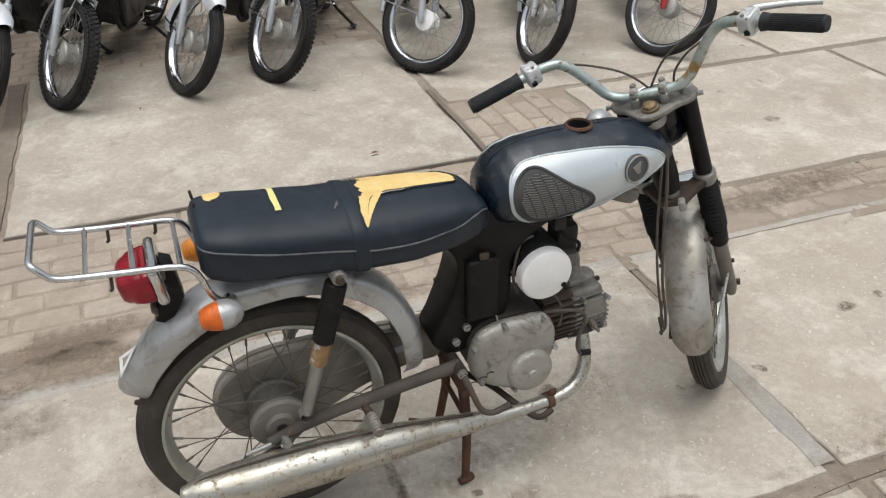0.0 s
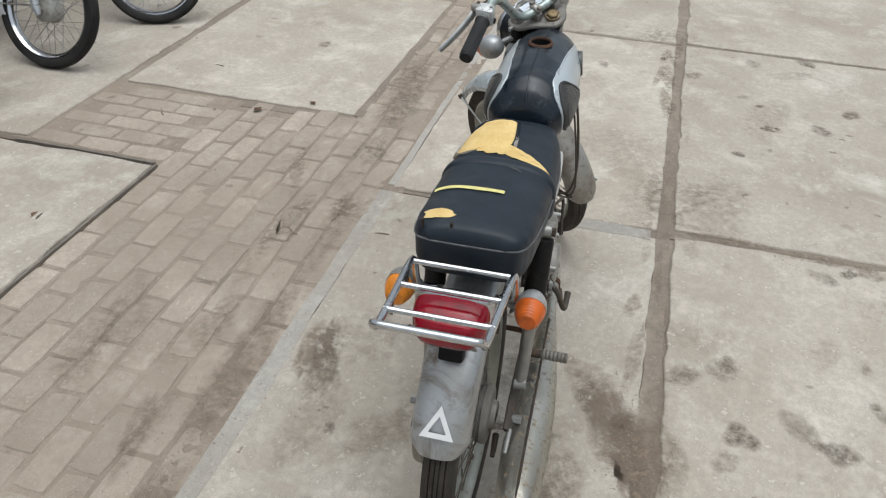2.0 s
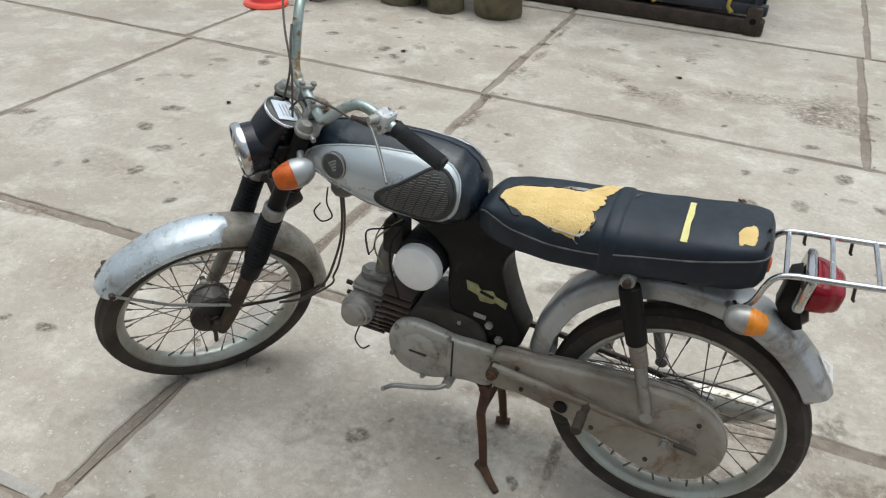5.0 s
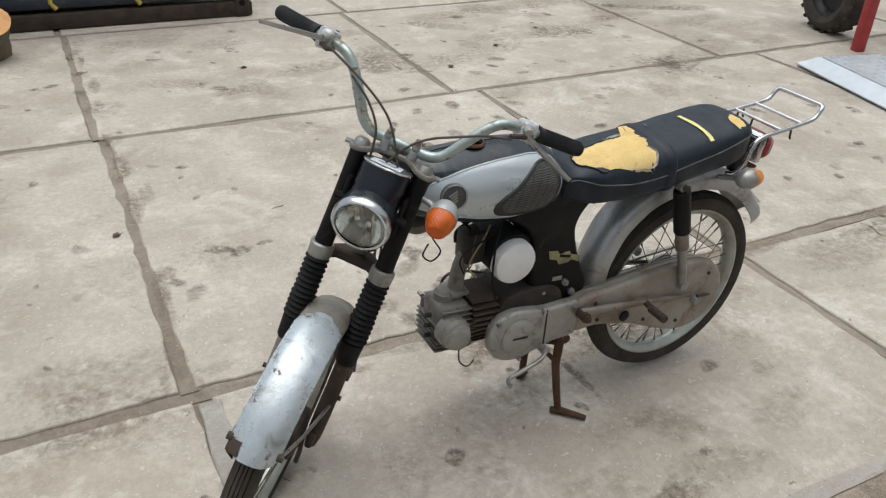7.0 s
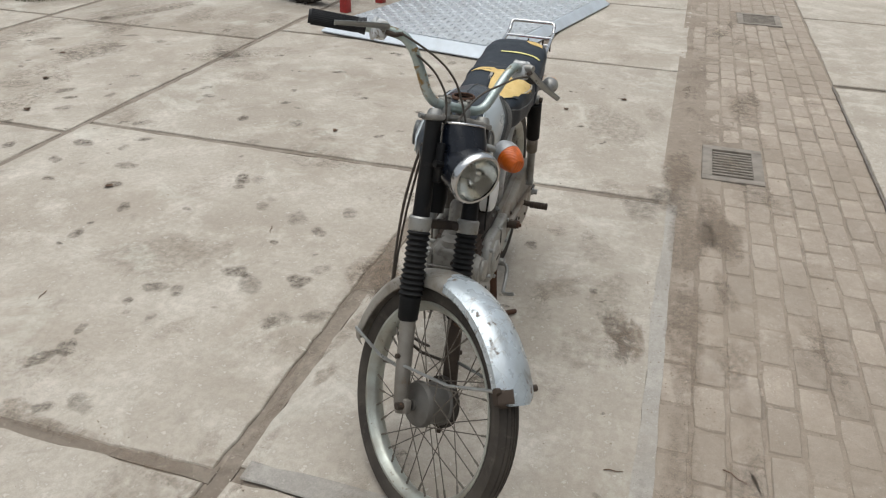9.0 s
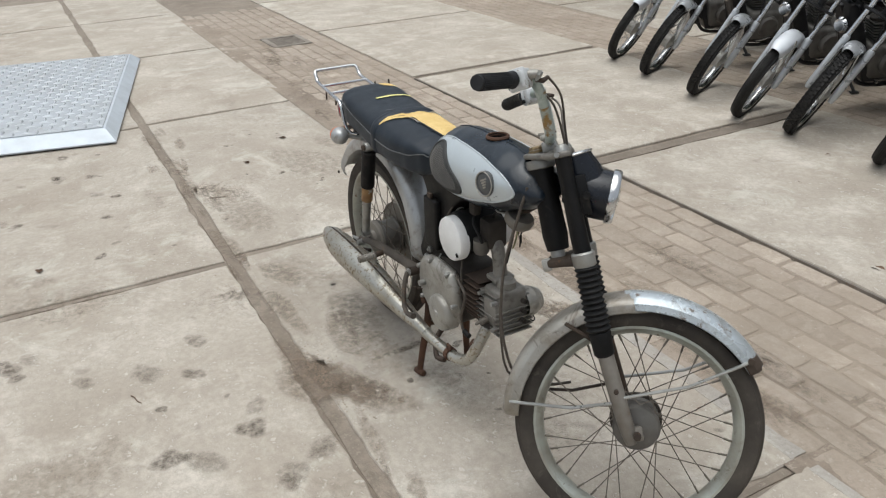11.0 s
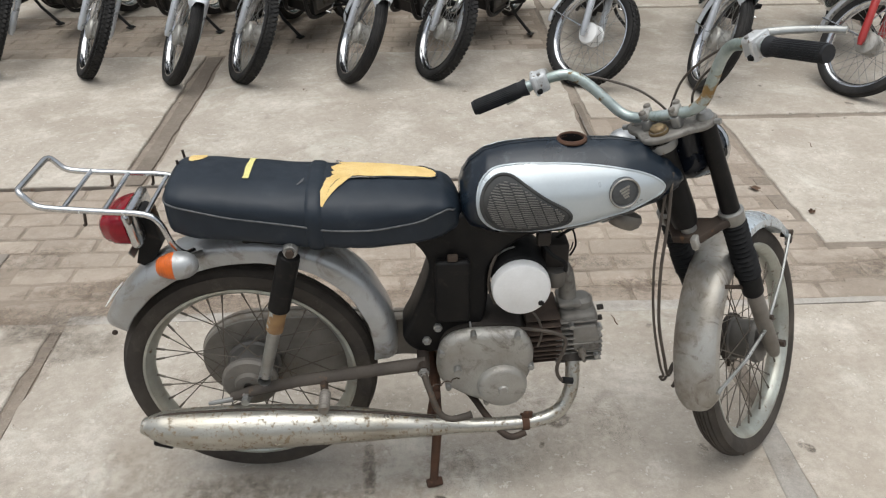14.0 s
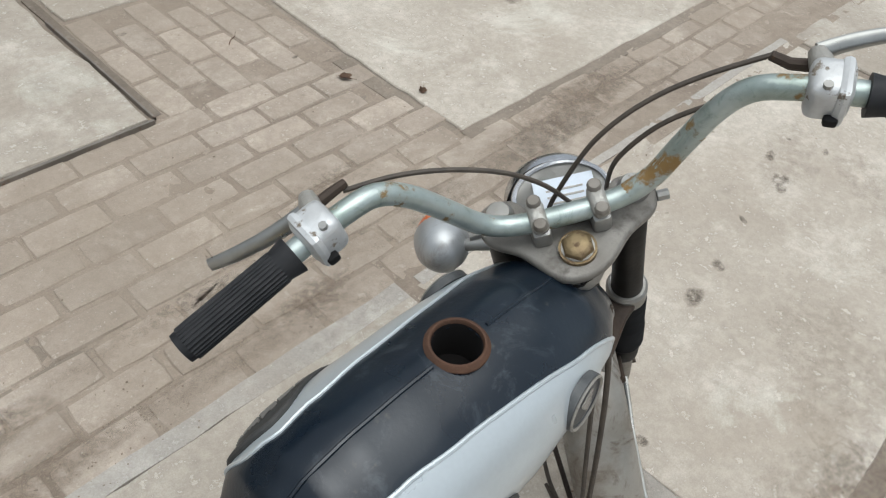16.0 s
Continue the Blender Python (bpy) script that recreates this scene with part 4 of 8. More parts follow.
part("axle_nut", lathe([(0, -0.096), (0.009, -0.096), (0.009, -0.076), (0.0, -0.076)], 6), RUST_BROWN, front_wheel, m=STEERED @ Matrix.Translation(AX_F))
part("brake_arm", tube([(0.03, 0.054, 0.02), (-0.01, 0.056, -0.05), (-0.02, 0.056, -0.085)], 0.006, 8), RUST_BROWN, front_wheel, m=STEERED @ Matrix.Translation(AX_F))

# rear mudguard, one with the tail of the frame
GUARD_R = [(8, 0.336), (18, 0.350), (30, 0.366), (45, 0.382), (60, 0.385), (75, 0.378), (90, 0.368), (105, 0.360), (120, 0.351), (135, 0.343), (149, 0.336)]
rear_guard = bp("rear_mudguard", mudguard(0.36, 0.052, 8, 149, 0.046, 60, table=GUARD_R), SILVER, "silver-painted rear mudguard, dusty and scuffed", m=Matrix.Translation(AX_R))
tri_m = Matrix.Translation(AX_R) @ Matrix.Rotation(-radians(138.5), 4, "Y") @ Matrix.Translation((0.3485, 0, 0))
bm = bmesh.new()
P = [(0, 0.030, -0.026), (0, -0.030, -0.026), (0, 0.0, 0.03)]
Q = [(0, 0.016, -0.017), (0, -0.016, -0.017), (0, 0.0, 0.012)]
vo = [[bm.verts.new((x + d, y, -z)) for x, y, z in pts] for d in (0.0, 0.0015) for pts in (P, Q)]
for k in range(3):
    j = (k + 1) % 3
    bm.faces.new((vo[2][k], vo[2][j], vo[3][j], vo[3][k]))
    bm.faces.new((vo[0][k], vo[0][j], vo[2][j], vo[2][k]))
    bm.faces.new((vo[1][k], vo[1][j], vo[3][j], vo[3][k]))
part("triangle_sticker", bm, WHITE, rear_guard, "white outlined triangle sticker", m=tri_m @ pose(0.0025, 0, 0))
part("bolt", lathe([(0, 0.0), (0.006, 0.0), (0.006, 0.004), (0, 0.006)], 8), RUST_BROWN, rear_guard, m=Matrix.Translation((-0.262, -0.058, 0.470)) @ Matrix.Rotation(math.pi, 4, "X"))

# pressed-steel frame
frame_outline = round_outline([(0.33, 0.690), (0.385, 0.655), (0.412, 0.605), (0.402, 0.545), (0.372, 0.465), (0.352, 0.415), (0.385, 0.375), (0.44, 0.375), (0.50, 0.415), (0.53, 0.455), (0.54, 0.52), (0.545, 0.60), (0.60, 0.655), (0.66, 0.68), (0.66, 0.72), (0.5, 0.725), (0.36, 0.72)], 4)
body = bp("frame", plate(frame_outline, -0.052, 0.052, 0.012, 3), BLACK, "black pressed-steel frame, grimy")
part("spine", block((0.42, 0.07, 0.07), bevel=0.02, seg=3), BLACK, body, m=Matrix.Translation((0.70, 0, 0.735)) @ Matrix.Rotation(-0.28, 4, "Y"))
part("battery_box", block((0.074, 0.022, 0.155), bevel=0.008, seg=3), BLACK, body, m=Matrix.Translation((0.462, -0.061, 0.545)))
part("box_catch", block((0.022, 0.010, 0.016), bevel=0.003), RUST_BROWN, body, m=Matrix.Translation((0.462, -0.068, 0.632)))
part("tail_frame", block((0.34, 0.085, 0.030), bevel=0.010), BLACK, body, m=Matrix.Translation((0.20, 0, 0.668)) @ Matrix.Rotation(0.03, 4, "Y"))
part("head_tube", tube([(-0.004, 0, -0.02), (-0.004, 0, -0.04), (0, 0, -0.06), (0, 0, -0.20), (0, 0, -0.235)], [0.032, 0.032, 0.026, 0.030, 0.026], 20), BLACK, body, m=Matrix.Translation((0.876, 0.003, 0.871)) @ Matrix.Rotation(-RAKE, 4, "Y"))
part("bearing_cup", lathe([(0.022, 0.008), (0.033, 0.008), (0.035, 0.0), (0.033, -0.012), (0.024, -0.016)], 28), STEEL, body, m=Matrix.Translation((0.876, 0.003, 0.871)) @ Matrix.Rotation(-RAKE, 4, "Y") @ Matrix.Translation((0, 0, -0.028)) @ Matrix.Rotation(radians(90), 4, "X"))
part("maker_plate", plate([(0.405, 0.490), (0.425, 0.498), (0.43, 0.506), (0.45, 0.503), (0.456, 0.512), (0.475, 0.515), (0.472, 0.498), (0.455, 0.492), (0.45, 0.482), (0.43, 0.482), (0.424, 0.486), (0.407, 0.478)], 0.0525, 0.0550, 0.0006, 1), OLIVE, body, "small winged olive plate", m=pose(0.444, 0, 0.529) @ Matrix.Diagonal((1.42, 1, 1.42, 1)) @ pose(-0.441, 0, -0.499))
part("plate_lettering", block((0.034, 0.0016, 0.007), bevel=0), BLACK, body, m=Matrix.Translation((0.441, 0.0559, 0.527)) @ Matrix.Rotation(-0.28, 4, "Y"))
part("data_plate", block((0.030, 0.0016, 0.012), bevel=0), STEEL, body, m=Matrix.Translation((0.455, 0.0532, 0.462)) @ Matrix.Rotation(-0.1, 4, "Y"))
for x, z in ((0.405, 0.41), (0.50, 0.435), (0.43, 0.445)):
    for s in (-1, 1):
        part("frame_bolt", lathe([(0, 0.0), (0.010, 0.0), (0.010, 0.008), (0.005, 0.009), (0.005, 0.014), (0, 0.014)], 6), STEEL, body, m=Matrix.Translation((x, s * 0.052, z)) @ (Matrix() if s > 0 else Matrix.Rotation(math.pi, 4, "X")))

# fuel tank
T_TOP = [(0.482, 0.775), (0.490, 0.800), (0.505, 0.823), (0.535, 0.843), (0.58, 0.853), (0.64, 0.858), (0.71, 0.859), (0.79, 0.857), (0.85, 0.848), (0.895, 0.828), (0.925, 0.800), (0.935, 0.785)]
T_BOT = [(0.482, 0.72), (0.50, 0.690), (0.55, 0.676), (0.65, 0.672), (0.72, 0.680), (0.80, 0.700), (0.88, 0.728), (0.92, 0.752), (0.935, 0.77)]
T_WID = [(0.482, 0.055), (0.49, 0.072), (0.51, 0.086), (0.56, 0.098), (0.63, 0.102), (0.72, 0.100), (0.80, 0.092), (0.87, 0.074), (0.915, 0.050), (0.935, 0.03)]
NSUP, NTOP = 2.7, 1.8


def tank_y(x, z):
    top, bot, wid = interp(x, T_TOP), interp(x, T_BOT), interp(x, T_WID)
    q = min(0.999, abs((z - (top + bot) / 2) / ((top - bot) / 2)))
    e = NTOP if z > (top + bot) / 2 else NSUP
    return wid * (1 - q ** e) ** (1 / e)


def tank_top(x, y):
    top, bot, wid = interp(x, T_TOP), interp(x, T_BOT), interp(x, T_WID)
    q = min(0.999, abs(y) / wid)
    return (top + bot) / 2 + (top - bot) / 2 * (1 - q ** NTOP) ** (1 / NTOP)


rings = []
xs = [0.482 + 0.453 * i / 70 for i in range(71)]
for x in xs:
    top, bot, wid = interp(x, T_TOP), interp(x, T_BOT), interp(x, T_WID)
    ring = []
    for k in range(96):
        a = 2 * math.pi * k / 96
        c, s = math.cos(a), math.sin(a)
        e = 2 / (NTOP if s > 0 else NSUP)
        ring.append((x, wid * math.copysign(abs(c) ** e, c), (top + bot) / 2 + (top - bot) / 2 * math.copysign(abs(s) ** e, s)))
    rings.append(ring)
bm = loft(rings)
CAP = Vector((0.706, 0.002, 0.862))
gone = [f for f in bm.faces if f.calc_center_median().z > 0.80 and (f.calc_center_median().xy - CAP.xy).length < 0.0255]
bmesh.ops.delete(bm, geom=gone, context="FACES")
tank = bp("fuel_tank", bm, TANK, "dark blue-black painted fuel tank, scuffed", smooth=60)
part("filler_neck", lathe([(0.0240, -0.007), (0.0240, 0.0005), (0.0250, 0.0018), (0.0268, 0.0018), (0.0290, 0.0), (0.0308, -0.003), (0.030, -0.006), (0.0248, -0.007)], 40, closed=True), RUST, tank, "rusty open filler neck", m=Matrix.Translation(CAP) @ Matrix.Rotation(radians(90), 4, "X") @ Matrix.Rotation(0.05, 4, "Z"))
part("tank_inside", lathe([(0.0238, -0.002), (0.0242, -0.012), (0.026, -0.05), (0.0, -0.055)], 24), DARK, tank, m=Matrix.Translation(CAP) @ Matrix.Rotation(radians(90), 4, "X"))
for x0, x1 in ((0.489, 0.672), (0.744, 0.915)):
    part("tank_seam", tube([(x0 + (x1 - x0) * i / 14, 0, tank_top(x0 + (x1 - x0) * i / 14, 0) + 0.0002) for i in range(15)], 0.0022, 6), TANK, tank)


def on_tank(outline, s, lift, rings_n=12, edge=0.0):
    """A skin that follows the side of the tank inside an outline in x and z; s is the side."""
    bm = bmesh.new()
    cx = sum(p[0] for p in outline) / len(outline)
    cz = sum(p[1] for p in outline) / len(outline)
    vs = []
    for k in range(rings_n, 0, -1):
        t = k / rings_n
        up = lift * min(1.0, (1 - t) * rings_n / 1.5) + edge
        vs.append([bm.verts.new((cx + (x - cx) * t, s * (tank_y(cx + (x - cx) * t, cz + (z - cz) * t) + up), cz + (z - cz) * t)) for x, z in outline])
    mid = bm.verts.new((cx, s * (tank_y(cx, cz) + lift + edge), cz))
    for a, b in zip(vs, vs[1:]):
        for k in range(len(a)):
            bm.faces.new((a[k], a[(k + 1) % len(a)], b[(k + 1) % len(b)], b[k]))
    for k in range(len(vs[-1])):
        bm.faces.new((vs[-1][k], vs[-1][(k + 1) % len(vs[-1])], mid))
    return bm


panel_o = round_outline([(0.511, 0.782), (0.520, 0.806), (0.541, 0.825), (0.580, 0.834), (0.64, 0.836), (0.725, 0.833), (0.80, 0.823), (0.848, 0.809), (0.876, 0.793), (0.884, 0.778), (0.868, 0.763), (0.822, 0.742), (0.735, 0.719), (0.66, 0.705), (0.59, 0.702), (0.545, 0.708), (0.520, 0.730), (0.511, 0.757)], 4)
knee_o = round_outline([(0.519, 0.778), (0.529, 0.802), (0.550, 0.818), (0.574, 0.820), (0.600, 0.806), (0.640, 0.780), (0.680, 0.756), (0.694, 0.738), (0.684, 0.722), (0.64, 0.712), (0.59, 0.708), (0.552, 0.714), (0.528, 0.734), (0.519, 0.757)], 4)


def inside(x, z, outline):
    c = False
    for (x0, z0), (x1, z1) in zip(outline, outline[1:] + outline[:1]):
        if (z0 > z) != (z1 > z) and x < (x1 - x0) * (z - z0) / (z1 - z0) + x0:
            c = not c
    return c


for s in (-1, 1):
    pan = part("side_panel", on_tank(panel_o, s, 0.0015, edge=0.0012), PANEL, tank, "silver side panel, dulled", smooth=60)
    part("panel_edge", tube([(x, s * (tank_y(x, z) + 0.0006), z) for x, z in panel_o], 0.0025, 8, closed=True), PANEL, pan)
    pad = part("knee_pad", on_tank(knee_o, s, 0.004, edge=0.004), RIBBED, tank, "dark grey ribbed rubber knee pad", smooth=60)
    part("pad_rim", tube([(x, s * (tank_y(x, z) + 0.0035), z) for x, z in knee_o], 0.0040, 8, closed=True), RIBBED, pad)
    bm = bmesh.new()
    field = [(0.595 + (a - 0.595) * 0.865, 0.763 + (b - 0.763) * 0.865) for a, b in knee_o]
    for col in range(-4, 12):
        for i in range(27):
            # fine ribs in slanting columns, each column half a rib lower than the last
            z = 0.706 + i * 0.0047 + (col % 2) * 0.0024
            x0 = 0.500 + col * 0.0225 + 0.42 * (0.82 - z)
            run = [x for x in [x0 + 0.0028 * k for k in range(8)] if inside(x, z - 0.05 * (x - 0.6), field)]
            if len(run) > 1:
                tube([(x, s * (tank_y(x, z - 0.05 * (x - 0.6)) + 0.0082), z - 0.05 * (x - 0.6)) for x in run], 0.0014, 5, bm)
    part("pad_ribs", bm, RIB_PALE, pad)
    bx, bz = 0.797, 0.783
    n = Vector((tank_y(bx - 0.02, bz) - tank_y(bx + 0.02, bz), 0.04 * s, s * 0)).normalized()
    n = Vector((n.x * 1.0, n.y, 0.10)).normalized()
    badge_m = axis_to(Vector((bx, s * (tank_y(bx, bz) + 0.001), bz)), Vector((bx, s * (tank_y(bx, bz) + 0.001), bz)) + n)
    badge = part("tank_badge", lathe([(0, 0.004), (0.024, 0.0035), (0.026, 0.002), (0.029, 0.005), (0.0315, 0.003), (0.0315, -0.006), (0, -0.006)], 40), BADGE, tank, "round dark badge with worn pale mark", m=badge_m)
    part("badge_ring", lathe([(0.0275, 0.0045), (0.0295, 0.0062), (0.0315, 0.0045), (0.0295, 0.003)], 40, closed=True), ALLOY, badge, m=badge_m)
    bm = bmesh.new()
    for k in range(4):
        block((0.022 - 0.004 * k, 0.0018, 0.0042), (0.002 - 0.002 * k, 0.0048, 0.010 - 0.0058 * k), bevel=0.0004, seg=1, bm=bm, m=Matrix.Rotation(0.5, 4, "Y"))
    part("badge_mark", bm, ALLOY, badge, m=badge_m)
part("fuel_tap", block((0.03, 0.025, 0.035), bevel=0.006), ALLOY_DARK, tank, m=Matrix.Translation((0.655, -0.035, 0.655)))

# seat
S_TOP = [(-0.098, 0.798), (-0.095, 0.812), (-0.087, 0.820), (-0.06, 0.823), (-0.02, 0.820), (0.06, 0.811), (0.15, 0.803), (0.22, 0.799), (0.32, 0.793), (0.40, 0.784), (0.445, 0.772), (0.472, 0.752), (0.482, 0.73)]
S_BOT = [(-0.098, 0.728), (-0.085, 0.718), (-0.04, 0.708), (0.05, 0.702), (0.18, 0.685), (0.30, 0.677), (0.42, 0.680), (0.482, 0.695)]
S_WID = [(-0.098, 0.066), (-0.094, 0.080), (-0.082, 0.092), (-0.06, 0.100), (-0.02, 0.106), (0.08, 0.110), (0.20, 0.112), (0.30, 0.110), (0.38, 0.101), (0.44, 0.084), (0.47, 0.064), (0.482, 0.04)]


S_PIPE = [(-0.098, 0.792), (-0.085, 0.790), (-0.04, 0.781), (0.05, 0.762), (0.17, 0.742), (0.22, 0.732), (0.30, 0.728), (0.386, 0.734), (0.43, 0.746), (0.46, 0.752), (0.482, 0.722)]


def seat_pt(x, a, grow=0.0):
    """The section of the seat: a soft dome above the piping, a steep skirt below it."""
    top, bot, wid, mid = interp(x, S_TOP) + grow, interp(x, S_BOT) - grow, interp(x, S_WID) + grow, interp(x, S_PIPE)
    mid = min(max(mid, bot + 0.004), top - 0.004)
    c, s = math.cos(a), math.sin(a)
    if s >= 0:
        return (x, wid * math.copysign(abs(c) ** 0.76, c), mid + (top - mid) * abs(s) ** 0.76)
    return (x, wid * (1 - 0.05 * abs(s)) * math.copysign(abs(c) ** 0.24, c), mid - (mid - bot) * abs(s) ** 0.24)


def seat_z(x, y):
    best = min(range(121), key=lambda k: abs(seat_pt(x, math.pi * k / 120)[1] - y))
    return seat_pt(x, math.pi * best / 120)[2]


random.seed(5)
rings = []
for i in range(81):
    x = -0.098 + 0.580 * i / 80
    rings.append([tuple(Vector(seat_pt(x, 2 * math.pi * k / 64, 0.0008 * noise.noise(Vector((x * 14, k * 0.3, 2)))))) for k in range(64)])
seat = bp("seat", loft(rings), VINYL, "long black vinyl seat, torn to yellow foam", smooth=60)
part("strap", loft([[seat_pt(0.176 + 0.032 * i / 6, 2 * math.pi * k / 64, (0.0, 0.0035, 0.0042, 0.0042, 0.0042, 0.0035, 0.0)[i]) for k in range(64)] for i in range(7)]), VINYL, seat, "black seat strap")
pipe = [-0.092, -0.082, -0.065, -0.03, 0.03, 0.10, 0.17, 0.22, 0.30, 0.36, 0.40, 0.43, 0.452, 0.466]
line = [(x, -interp(x, S_WID) - 0.0006, interp(x, S_PIPE)) for x in pipe]
pts = [(0.482, 0, 0.728)] + list(reversed(line)) + [(-0.0975, -0.058, 0.792), (-0.0985, -0.03, 0.792), (-0.0988, 0, 0.792), (-0.0985, 0.03, 0.792), (-0.0975, 0.058, 0.792)] + [(x, -y, z) for x, y, z in line]
part("piping", tube(pts, 0.0020, 6, smooth=6), PIPING, seat)


def on_seat(outline, lift, rings_n=8, rough=0.0, bulge=0.0):
    bm = bmesh.new()
    cx, cy = sum(p[0] for p in outline) / len(outline), sum(p[1] for p in outline) / len(outline)
    vs = []
    for k in range(rings_n, 0, -1):
        t = k / rings_n
        ring = []
        for x, y in outline:
            px, py = cx + (x - cx) * t, cy + (y - cy) * t
            ring.append(bm.verts.new((px, py, seat_z(px, py) + lift + bulge * (1 - t * t) + rough * noise.noise(Vector((px * 60, py * 60, 3))))))
        vs.append(ring)
    mid = bm.verts.new((cx, cy, seat_z(cx, cy) + lift + bulge))
    for a, b in zip(vs, vs[1:]):
        for k in range(len(a)):
            bm.faces.new((a[k], a[(k + 1) % len(a)], b[(k + 1) % len(b)], b[k]))
    for k in range(len(vs[-1])):
        bm.faces.new((vs[-1][k], vs[-1][(k + 1) % len(vs[-1])], mid))
    return bm


def torn(outline, amp, per=5):
    pts = curve_pts([(x, y, 0) for x, y in outline], per, True)
    return [(p.x + amp * noise.noise(Vector((p.x * 90, p.y * 90, 7))), p.y + amp * noise.noise(Vector((p.x * 90, p.y * 90, 19)))) for p in pts]


foam_o = torn([(0.425, 0.008), (0.436, 0.040), (0.408, 0.070), (0.345, 0.094), (0.285, 0.106), (0.245, 0.107), (0.228, 0.088), (0.236, 0.060), (0.222, 0.030), (0.226, -0.004), (0.214, -0.030), (0.205, -0.058), (0.205, -0.092), (0.211, -0.094), (0.217, -0.062), (0.224, -0.040), (0.238, -0.020), (0.262, -0.009), (0.300, -0.010), (0.345, -0.007), (0.395, -0.002)], 0.008)
foam = part("torn_foam", on_seat(foam_o, 0.0016, 10, 0.0016, 0.002), FOAM, seat, "bare yellow foam through the torn cover", smooth=50)
part("torn_edge", tube([(x, y, seat_z(x, y) + 0.0022) for x, y in torn([(0.300, -0.011), (0.345, -0.008), (0.395, -0.003), (0.425, 0.008), (0.437, 0.040), (0.409, 0.072), (0.370, 0.088)], 0.004)[:-5]], 0.0020, 5), VINYL, seat)
bm = bmesh.new()
fringe = [(0.330, 0.099), (0.318, 0.102), (0.306, 0.104), (0.294, 0.106), (0.280, 0.107), (0.266, 0.108), (0.254, 0.108), (0.243, 0.106), (0.236, 0.098), (0.230, 0.090), (0.228, 0.080), (0.232, 0.070), (0.236, 0.060)]
lo_r = [bm.verts.new((x, y - 0.004, seat_z(x, y - 0.004) + 0.0005)) for x, y in fringe]
hi_r = [bm.verts.new((x - 0.002, y + 0.001, seat_z(x, y) + 0.003 + 0.007 * math.sin(math.pi * (k + 0.5) / 13) * (0.8 + 0.7 * noise.noise(Vector((k * 1.9, 4, 2)))))) for k, (x, y) in enumerate(fringe)]
for k in range(len(fringe) - 1):
    bm.faces.new((lo_r[k], lo_r[k + 1], hi_r[k + 1], hi_r[k]))
bmesh.ops.solidify(bm, geom=bm.faces[:], thickness=0.0012)
part("torn_fringe", bm, BACKING, seat, "ragged pale backing cloth")
bm = bmesh.new()
fl = [(0.255, -0.016), (0.280, -0.012), (0.305, -0.012), (0.330, -0.010)]
up = [(0.258, -0.022, 0.003), (0.280, -0.020, 0.005), (0.303, -0.019, 0.0045), (0.322, -0.015, 0.003)]
lo_r = [bm.verts.new((x, y, seat_z(x, y) + 0.0025)) for x, y in fl]
hi_r = [bm.verts.new((x, y, seat_z(x, y) + h)) for x, y, h in up]
for k in range(3):
    bm.faces.new((lo_r[k], lo_r[k + 1], hi_r[k + 1], hi_r[k]))
bmesh.ops.solidify(bm, geom=bm.faces[:], thickness=0.0012)
part("torn_flap", bm, BACKING, seat, "curled flap of torn cover, its pale back showing")
bm = bmesh.new()
lip = [(0.218, -0.076), (0.224, -0.056), (0.234, -0.034), (0.250, -0.018), (0.280, -0.011), (0.305, -0.011), (0.335, -0.009), (0.365, -0.006), (0.395, -0.002), (0.415, 0.002), (0.428, 0.008)]
lo_r = [bm.verts.new((x, y - 0.006, seat_z(x, y - 0.006) + 0.0004)) for x, y in lip]
hi_r = [bm.verts.new((x, y + 0.002, seat_z(x, y) + 0.0034 + 0.0012 * noise.noise(Vector((x * 70, 1, 2))))) for x, y in lip]
for k in range(len(lip) - 1):
    bm.faces.new((lo_r[k], lo_r[k + 1], hi_r[k + 1], hi_r[k]))
bmesh.ops.solidify(bm, geom=bm.faces[:], thickness=0.0014)
part("torn_edge", bm, VINYL, seat)
part("torn_scrap", on_seat([(0.166, -0.030), (0.171, -0.020), (0.170, -0.036), (0.160, -0.050), (0.158, -0.047), (0.164, -0.038)], 0.0022, 2), PIPING, seat, "thin pale scratch in the cover")
part("tape", on_seat([(0.052 + 0.001 * math.sin(k), -0.034 + 0.130 * k / 12) for k in range(13)] + [(0.064, 0.096 - 0.130 * k / 12) for k in range(13)], 0.0024, 3), TAPE, seat, "strip of yellow tape")
part("torn_foam", on_seat(torn([(-0.040, 0.086), (-0.036, 0.064), (-0.046, 0.036), (-0.062, 0.034), (-0.068, 0.058), (-0.062, 0.082)], 0.006), 0.0014, 5, 0.001), FOAM, seat, "small hole showing yellow foam")
for y in (-0.02, 0.03):
    part("seat_stud", rod((-0.085, y + 0.05, 0.808), (-0.087, y + 0.05, 0.826), 0.003, 6), RUST_BROWN, seat)

# luggage rack
rack_line = [(-0.060, -0.060, 0.668), (-0.072, -0.080, 0.674), (-0.090, -0.088, 0.700), (-0.106, -0.088, 0.748), (-0.132, -0.087, 0.768), (-0.20, -0.085, 0.775), (-0.265, -0.083, 0.781), (-0.318, -0.082, 0.787), (-0.338, -0.081, 0.795), (-0.351, -0.080, 0.811), (-0.358, -0.077, 0.818), (-0.361, -0.070, 0.820), (-0.362, -0.060, 0.821), (-0.362, 0.0, 0.821)]
rack_line = rack_line + [(x, -y, z) for x, y, z in rack_line[-2::-1]]
rack = bp("luggage_rack", tube(rack_line, 0.0062, 10, smooth=3), CHROME, "small chrome tube luggage rack, speckled")
